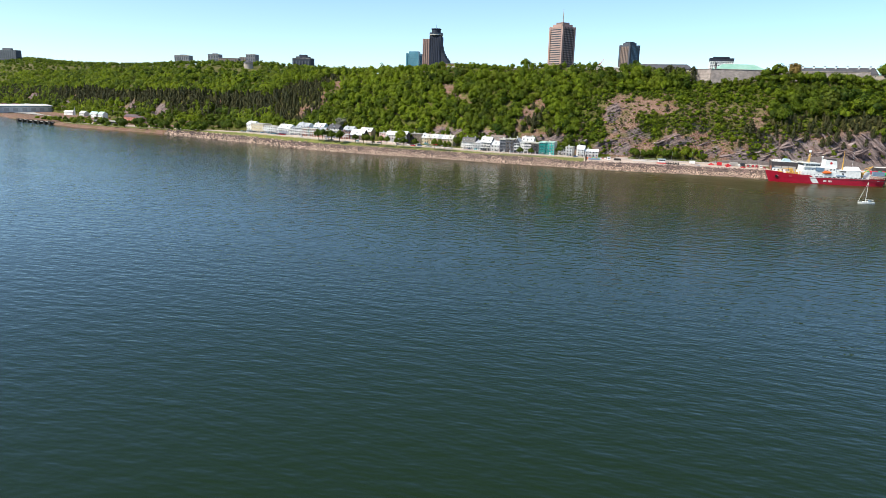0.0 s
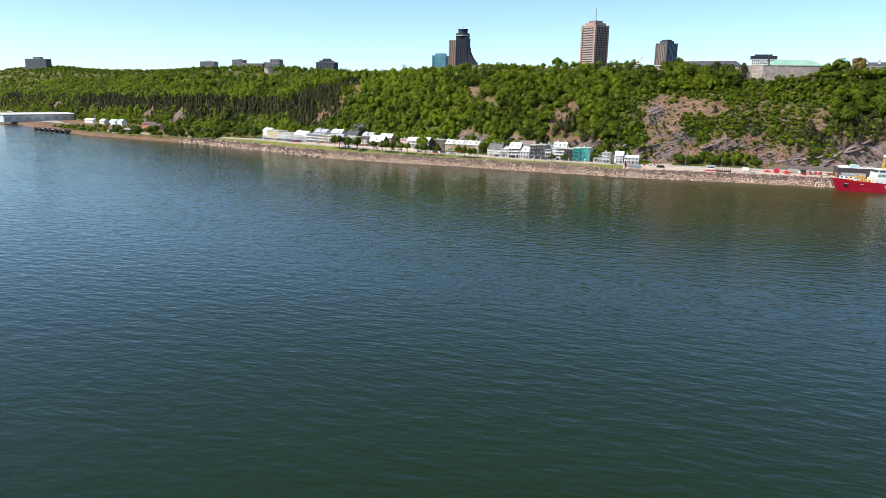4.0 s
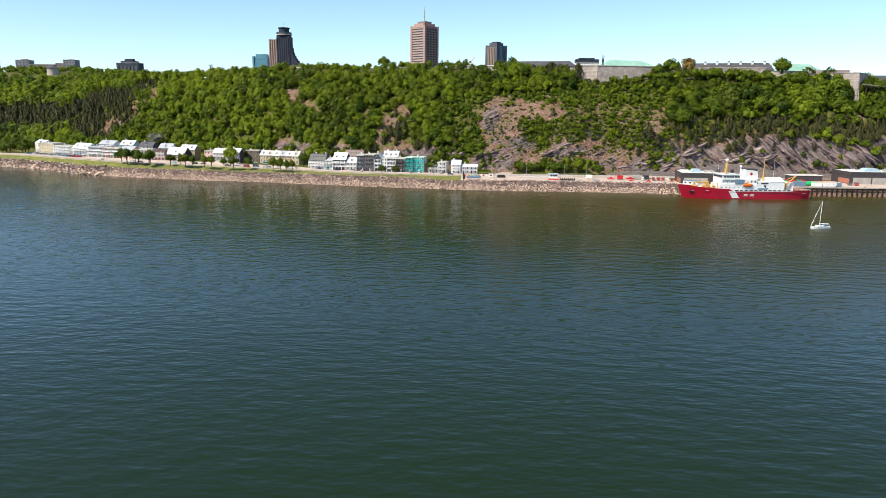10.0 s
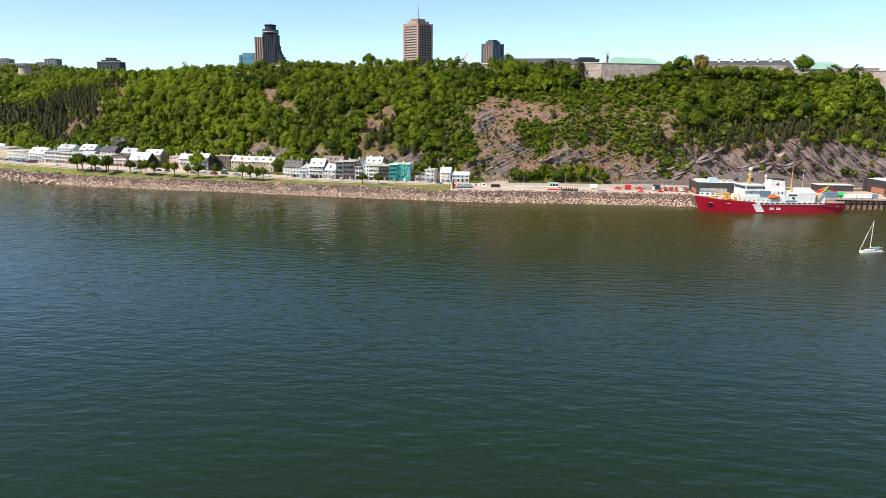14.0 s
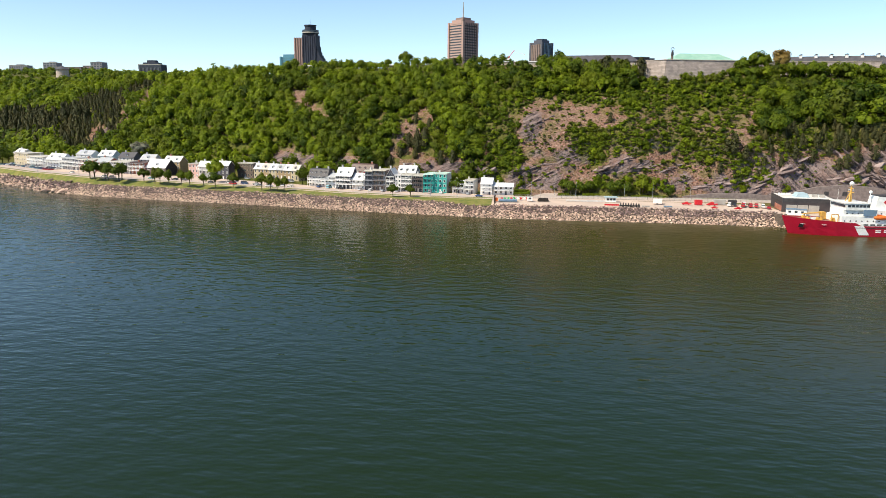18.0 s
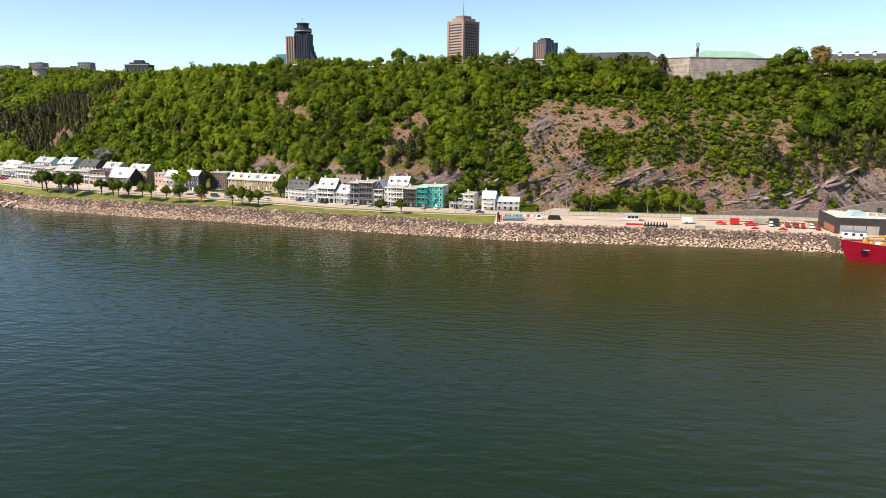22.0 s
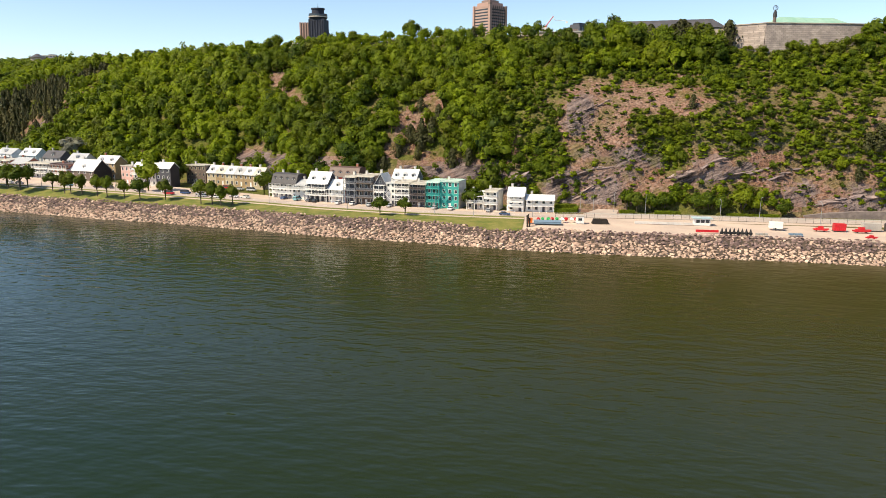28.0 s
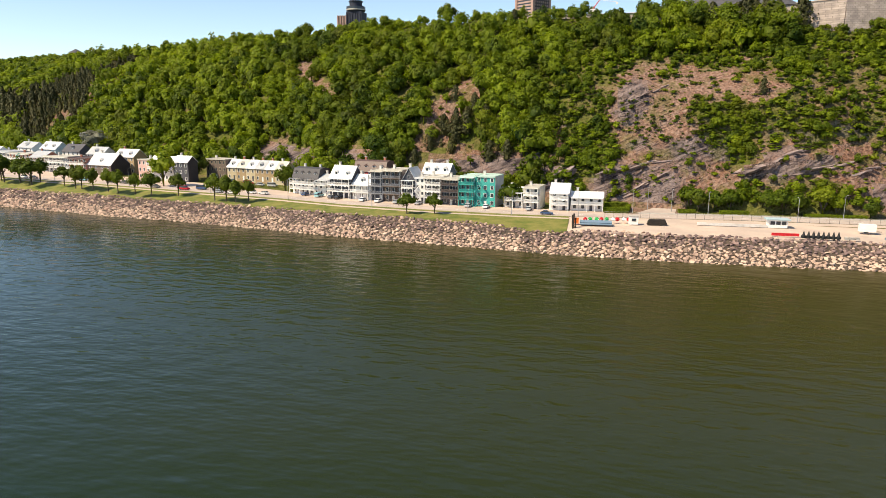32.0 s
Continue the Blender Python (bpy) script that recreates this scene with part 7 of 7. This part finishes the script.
for k in range(16):
    x, y, z = 168 + 7.0 * k, 122 + 2.6 * k, 74.5 - 0.62 * k
    part("deck_section", boxes((x, x + 7.05, y, y + 3, z, z + 0.35)), MAT_STONEWALL, walkway)
    part("support", boxes((x + 3, x + 3.5, y + 0.4, y + 2.6, z - 6, z)), MAT_TIMBER, walkway)
    part("handrail", boxes((x, x + 7.05, y, y + 0.12, z + 1.1, z + 1.2)), MAT_DARK, walkway)
terrace = thing("terrace_wall", "short concrete lookout wall among the trees", "wall", pose(-122, 181, 80, 0, 0, -8))
part("wall_face", boxes((0, 22, 0, 1.2, 0, 3.6)), MAT_CONCRETE, terrace)
part("coping", boxes((-0.2, 22.2, -0.3, 1.4, 3.6, 3.9)), MAT_CONCRETE, terrace)

# ---- towers and far buildings ----
MAT_TOWER = surface("brown_concrete", (0.24, 0.175, 0.155), (0.20, 0.15, 0.13), 0.05, 0.9)
MAT_TOWERDARK = surface("dark_slate_concrete", (0.028, 0.034, 0.056), (0.022, 0.027, 0.044), 0.05, 0.8)
MAT_PANEL = surface("pale_spandrel", (0.40, 0.265, 0.235), (0.35, 0.24, 0.21), 0.1, 0.9)
MAT_BLUEGLASS = surface("blue_curtain_glass", (0.05, 0.16, 0.22), (0.07, 0.20, 0.27), 0.05, 0.15, spec=0.6)


def office_tower(x, y, turn, w, d, base, top, label, face, shade, floors, fins, bands=True, glass=None):
    """A slab of floors: glazed core, a spandrel band at each floor, upright fins, corner piers and a crown."""
    at = thing("tower", label, "tower", pose(x, y, 0, 0, 0, turn))
    part("core", boxes((-w / 2, w / 2, -d / 2, d / 2, base, top)), glass or MAT_GLASS, at)
    step = (top - base) / floors
    if bands:
        band = mesh_of("spandrel", boxes((-w / 2 - 0.5, w / 2 + 0.35, -d / 2 - 0.5, d / 2 + 0.5, 0, step * 0.55)))
        band.materials.append(face)
        for k in range(floors):
            part("spandrel", band, None, at, m=pose(0, 0, base + k * step))
    fin = mesh_of("fin", boxes((w / 2 + 0.1, w / 2 + 1.0, -0.55, 0.55, base, top)))
    fin.materials.append(shade)
    for k in range(fins):
        part("fin", fin, None, at, m=pose(0, -d / 2 + d * (k + 0.5) / fins, 0))
    for sx in (-1, 1):
        for sy in (-1, 1):
            part("corner_pier", boxes((sx * w / 2 - 1.8, sx * w / 2 + 1.8, sy * d / 2 - 1.8, sy * d / 2 + 1.8, base, top + 1)), face, at)
    part("crown", boxes((-w / 2 + 3, w / 2 - 3, -d / 2 + 3, d / 2 - 3, top, top + 5)), face, at)
    part("roof_edge", boxes((-w / 2 - 0.8, w / 2 + 0.8, -d / 2 - 0.8, d / 2 + 0.8, top - 2.2, top + 0.6)), face, at)
    return at


# darker brown puts the unlit side's shade into the tall tower's fins
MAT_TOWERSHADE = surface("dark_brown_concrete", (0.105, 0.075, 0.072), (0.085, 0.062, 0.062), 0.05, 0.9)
tall = office_tower(-224, 868, -40, 33, 33, 70, 199, "tall brown concrete office tower with a roof mast", MAT_PANEL, MAT_TOWERSHADE, 30, 8)
part("centre_pier", boxes((14.0, 18.2, -18.2, -14.0, 70, 203)), MAT_TOWER, tall)
part("roof_house", boxes((-9, 9, -9, 9, 204, 208)), MAT_TOWER, tall)
part("mast", rods(((0, 0, 208), (0, 0, 224), 1.2, 0.9, 6), ((0, 0, 224), (0, 0, 234), 0.8, 0.4, 6)), MAT_CONCRETE, tall)
part("podium", boxes((-30, 26, -34, -17, 70, 101)), MAT_STONEWALL, tall)
MAT_APT2 = surface("slate_concrete", (0.085, 0.090, 0.115), (0.07, 0.075, 0.095), 0.05, 0.8)
slab = office_tower(-94, 830, -42, 23, 24, 70, 163, "dark glass and brown brick office block", MAT_APT2, MAT_STEELBLUE, 22, 7)
for k in range(6):
    part("brick_pier", boxes((-10.6 + k * 3.7, -8.2 + k * 3.7, -13.2, -12.4, 70, 161)), MAT_TOWER, slab, "brown brick pier")
part("roof_house", boxes((-6, 6, -6, 6, 168, 170)), MAT_TOWERDARK, slab)

MAT_SLATEBLUE = surface("slate_blue_concrete", (0.045, 0.052, 0.080), (0.036, 0.042, 0.066), 0.05, 0.8)
hotel = thing("hotel_tower", "dark concrete hotel tower with a round rooftop restaurant", "tower", pose(-449, 739, 0))
part("west_slab", boxes((-22, -9.4, -9, 12, 75, 163)), MAT_TOWER, hotel, "brown concrete west slab")
for k in range(4):
    part("rib", boxes((-22.2 + k * 3.6, -20.6 + k * 3.6, -10.2, -9, 75, 163.5)), MAT_PANEL, hotel)
part("core", boxes((-9.4, 12, -10, 12, 75, 168)), MAT_TOWERDARK, hotel, "dark slate core")
for k in range(6):
    part("rib", boxes((-9 + k * 3.6, -8.0 + k * 3.6, -10.8, -10, 75, 166)), MAT_SLATEBLUE, hotel)
for k, (w, top) in enumerate(((1.8, 151), (1.8, 143), (2.2, 138), (2.6, 134), (3.0, 130), (3.4, 126))):
    x = 12 + sum((1.8, 1.8, 2.2, 2.6, 3.0, 3.4)[:k])
    part("step", boxes((x, x + w, -9, 12, 75, top)), MAT_TOWERDARK, hotel)
part("drum", rods(((1, 0, 166), (1, 0, 170.0), 9.0, 12.4, 28), ((1, 0, 170.0), (1, 0, 175.0), 12.6, 12.6, 28)), MAT_TOWERDARK, hotel, "dark ring of the round restaurant")
part("pale_band", rods(((1, 0, 170.2), (1, 0, 171.8), 12.9, 12.9, 28)), MAT_CONCRETE, hotel, "thin pale band round the restaurant")
part("window_ring", rods(((1, 0, 172.4), (1, 0, 174.2), 12.75, 12.75, 28)), MAT_GLASS, hotel)
part("drum_top", rods(((1, 0, 175.0), (1, 0, 181), 8.4, 8.4, 24), ((1, 0, 181), (1, 0, 182.4), 9.4, 9.4, 24)), MAT_TOWERDARK, hotel)
part("mast", rods(((1, 0, 182), (1, 0, 190), 0.35, 0.1, 6)), MAT_DARK, hotel)
blue = office_tower(-536, 905, -10, 26, 20, 70, 147, "blue glass office block beside the hotel", MAT_BLUEGLASS, MAT_STEELBLUE, 16, 4, glass=MAT_BLUEGLASS)


def block(x, y, w, d, base, top, tone, label, floors, bays, cap=0.0, turn=0.0):
    """A far apartment block: walls, rows of windows, balconies' edges and a roof house."""
    at = thing("apartment_block", label, "apartment block", pose(x, y, 0, 0, 0, turn))
    part("wall", boxes((-w / 2, w / 2, -d / 2, d / 2, base, top)), tone, at)
    part("roof", boxes((-w / 2 - 0.4, w / 2 + 0.4, -d / 2 - 0.4, d / 2 + 0.4, top, top + 0.8)), MAT_CONCRETE, at)
    step = min(3.4, (top - base) / floors)
    strip_mesh = mesh_of("window_band", boxes((-w / 2 / bays * 0.62, w / 2 / bays * 0.62, -d / 2 - 0.15, -d / 2 + 0.05, 0, step * 0.55)))
    strip_mesh.materials.append(MAT_GLASS)
    for f in range(floors):
        for k in range(bays):
            part("window", strip_mesh, None, at, m=pose(-w / 2 + w * (k + 0.5) / bays, 0, top - (f + 1) * step + 0.8))
    if cap:
        part("roof_house", boxes((-w * 0.18, w * 0.18, -d * 0.2, d * 0.3, top, top + cap)), tone, at)
    return at


MAT_APT = surface("pale_concrete", (0.20, 0.19, 0.215), (0.165, 0.16, 0.18), 0.05, 0.9)
stepped = block(-773, 862, 42, 20, 80, 131, MAT_TOWERDARK, "dark apartment block with a stepped roof", 7, 8, 8)
part("upper_step", boxes((-14, 14, -7, 7, 131.5, 135)), MAT_TOWERDARK, stepped)
for k in range(6):
    part("balcony", boxes((-20 + k * 7, -17 + k * 7, -11.2, -10.1, 112, 126)), MAT_APT2, stepped)
block(-1128, 1100, 30, 20, 80, 150, MAT_APT, "pale apartment tower above the woods", 9, 4, 3)
block(-1085, 1100, 56, 20, 80, 141, MAT_TOWER, "brown brick apartment block above the woods", 7, 10)
block(-1022, 1100, 26, 20, 80, 151, MAT_APT, "pale apartment tower above the woods", 9, 4, 2)
block(-1045, 1105, 22, 20, 80, 144, MAT_TOWER, "brown apartment block above the woods", 7, 3)
block(-1352, 1300, 48, 20, 80, 157, MAT_APT, "pale grey apartment block above the woods", 9, 8, 3)
block(-2170, 1500, 90, 24, 80, 176, MAT_APT2, "pale apartment block above the far woods", 8, 10, 7)
office = block(117, 1157, 50, 22, 70, 163, MAT_WHITE, "white office block with a dark top storey", 9, 12)
part("top_storey", boxes((-25.4, 25.4, -11.4, 11.4, 157, 163.9)), MAT_TOWERDARK, office, "dark glazed top storey")
part("roof_house", boxes((-18, 16, -7, 7, 163.8, 167)), MAT_TOWERDARK, office)
price = thing("stepped_tower", "pale stone stepped tower with a green copper roof", "tower", pose(768, 1100, 0, 0, 0, 15))
for k, (half, z0, z1) in enumerate(((26, 50, 108), (21, 108, 128), (16, 128, 142))):
    t = part("stage", boxes((-half, half, -half, half, z0, z1)), MAT_STONEWALL, price)
    for j in range(6):
        part("window_strip", boxes((-half + 2 + j * half / 3.2, -half + 3.8 + j * half / 3.2, -half - 0.2, -half + 0.1, z0 + 3, z1 - 3)), MAT_GLASS, t)
part("roof", boxes((-14, 14, -14, 14, 142, 158, 9)), MAT_COPPER, price)
part("finial", rods(((0, 0, 158), (0, 0, 164), 2.4, 0.4, 8)), MAT_COPPER, price)

martello = thing("round_tower", "squat round stone tower with a conical roof", "tower", pose(-741, 565, 0))
part("wall", rods(((0, 0, 82), (0, 0, 106), 8.6, 7.8, 24)), MAT_STONEWALL, martello)
part("roof", rods(((0, 0, 106), (0, 0, 110.8), 9.4, 1.0, 24)), MAT_SLATE, martello)

# ---- docks up the river ----
depot = thing("dock_shed", "long pale blue dock shed with a white roof", "shed", pose(-1270, 648, 6.5, 0, 0, 88))
part("wall", boxes((-145, 22, -24, 24, -3, 10)), MAT_WHITE, depot)
part("eave_band", boxes((-145.5, 22.5, -24.4, 24.4, 8.2, 10.02)), wall_paint("blue"), depot, "pale blue band under the eaves")
part("roof", extrude([(-25, 10.4), (0, 13.4), (25, 10.4), (25, 10.05), (-25, 10.05)], 169, "x", -146), MAT_ROOFWHITE, depot)
for k in range(8):
    part("loading_door", boxes((-140 + k * 21, -129 + k * 21, -24.2, -23.9, 0, 6)), wall_paint("pale"), depot)
pier = thing("pier", "old concrete pier with a row of dolphins", "pier", pose(-982, 339, 0, 0, 0, -24))
part("deck", boxes((-60, 60, -2, 2, 2.6, 3.4)), MAT_CONCRETE, pier)
for k in range(7):
    part("dolphin", boxes((-58 + k * 18.5, -52 + k * 18.5, -3.4, 3.4, -3, 4.0)), MAT_TIMBER, pier)
quay = thing("dock_wall", "pale concrete dock wall up the river", "wall", pose(-1210, 545, 0, 0, 0, -26))
part("wall_face", boxes((-130, 130, -3, 60, -3, 4.4)), MAT_CONCRETE, quay)
part("coping", boxes((-130.2, 130.2, -3.3, -2, 4.4, 4.9)), MAT_TIMBER, quay)
hut = thing("quay_building", "long low dark building on the wooded point", "building", pose(-812, 292, 4.4, 0, 0, -20))
part("wall", boxes((-28, 28, -6, 6, 0, 5)), MAT_CLAD, hut)
part("roof", boxes((-29, 29, -7, 7, 5, 5.8)), MAT_CONCRETE, hut)
chapel = thing("chapel", "white building with a small steeple below the far cliff", "church", pose(-1100, 548, 4.2) @ Matrix.Scale(0.6, 4))
part("nave", boxes((-18, 14, -6, 6, 0, 10)), MAT_WHITE, chapel)
part("roof", extrude([(-7, 10), (0, 15), (7, 10)], 33, "x", -18.5), MAT_ROOFWHITE, chapel)
part("steeple", rods(((16, 0, 0), (16, 0, 16), 2.6, 2.6, 4), ((16, 0, 16), (16, 0, 28), 2.4, 0.1, 4)), MAT_WHITE, chapel)


# ---- small buildings and freight on the far bank ----
freight = thing("container_stack", "row of stacked dark red and blue freight containers", "containers", pose(-1330, 660, 4.3, 0, 0, 10))
fr = random.Random(21)
FREIGHT = [paint("freight_" + k, c, rough=0.6) for k, c in (("maroon", (0.16, 0.04, 0.04)), ("navy", (0.04, 0.05, 0.10)), ("black", (0.03, 0.03, 0.03)), ("white", (0.6, 0.6, 0.58)), ("orange", (0.30, 0.09, 0.04)))]
crate = [mesh_of("container", boxes((0, 12.0, -1.3, 1.3, 0, 2.5))) for _ in FREIGHT]
for me, mat in zip(crate, FREIGHT):
    me.materials.append(mat)
for k in range(11):
    for j in range(fr.randint(4, 6)):
        part("container", fr.choice(crate), None, freight, m=pose(-95 + 12.6 * k, 0, 2.55 * j))
for x, y, w, h, tone, tiles, label in ((-1010, 560, 20, 7, "white", "mint", "low white building with a green roof under the far cliff"), (-975, 545, 14, 8, "white", "mint", "small white building with a green roof under the far cliff"),
                                       (-880, 440, 34, 8, "brick", "rust", "long red brick building under the far cliff"), (-842, 420, 16, 6, "pink", "rust", "low pink brick building under the far cliff"),
                                       (-1060, 590, 16, 6, "pale", "tin", "pale low building under the far cliff")):
    y = along(x, SLOPE, 1) - 16
    house((x, y), (x + w, y - 0.42 * w), along(x, LEVEL), along(x, LEVEL) + h, tone, label, "gable", along(x, LEVEL) + h + 4, tiles, 11, 2, 5, 0, "white", chimney=0)

# ---- ledges of naked rock on the slope ----
MAT_LEDGE = surface("purple_grey_rock", (0.25, 0.19, 0.18), (0.14, 0.105, 0.108), 0.3, 0.9, 0.12, grain=0.35, island=0.25, objects=0.2)
LEDGE = [mesh_of("slab", bm) for bm in boulder_shapes(8, 17)]
for me in LEDGE:
    me.materials.append(MAT_LEDGE)


def foot_at(x, z):
    """How far up the hillside the height z is reached."""
    us = np.linspace(0, 1, 60)
    return float(np.interp(z, [on_slope(x, u)[1] for u in us], us))


def ledge(x0, z0, x1, z1, count, length, thick, seed, spread=0.0):
    r = random.Random(seed)
    at = thing("rock_ledge", "purple-grey slanting rock ledge on the bare slope", "rock")
    lean = math.degrees(math.atan2(z1 - z0, x1 - x0))
    for k in range(count):
        f = (k + 0.5) / count
        x, z = x0 + (x1 - x0) * f + r.uniform(-1, 1), z0 + (z1 - z0) * f + r.uniform(-spread, spread)
        y, z = on_slope(x, foot_at(x, z))
        m = pose(x, y + 0.3 * thick, z, 0, -lean + r.uniform(-9, 9), r.uniform(-8, 8)) @ Matrix.Diagonal((length * r.uniform(0.7, 1.3), thick * 1.3, thick * r.uniform(0.6, 1.2), 1))
        part("slab", r.choice(LEDGE), None, at, m=m)


for k, row in enumerate(((-80, 20, -58, 28.5, 9, 3.2, 1.1, 0.6), (-62, 20, -42, 25, 8, 3.0, 1.0, 0.8), (-42, 21, -30, 24, 5, 2.6, 0.9, 0.6), (-128, 19, -104, 24.5, 9, 3.8, 0.7, 0.5), (-122, 10, -106, 19, 7, 4.2, 0.8, 1.5),
                         (-158, 10, -140, 20, 9, 3.2, 1.6, 2.5), (-122, 44, -106, 52, 7, 2.4, 0.6, 1.2), (-24, 11, 2, 15, 9, 3.4, 1.4, 1.5), (4, 11, 40, 25, 14, 4.4, 2.0, 4.0), (44, 11, 90, 24, 16, 5.0, 2.2, 4.5), (60, 34, 84, 14, 14, 5.0, 2.0, 3.0), (92, 34, 120, 12, 16, 5.0, 2.2, 3.0), (118, 34, 146, 12, 16, 5.0, 2.2, 3.0), (146, 32, 176, 12, 14, 5.0, 2.0, 3.0))):
    ledge(*row[:7], 40 + k, row[7])
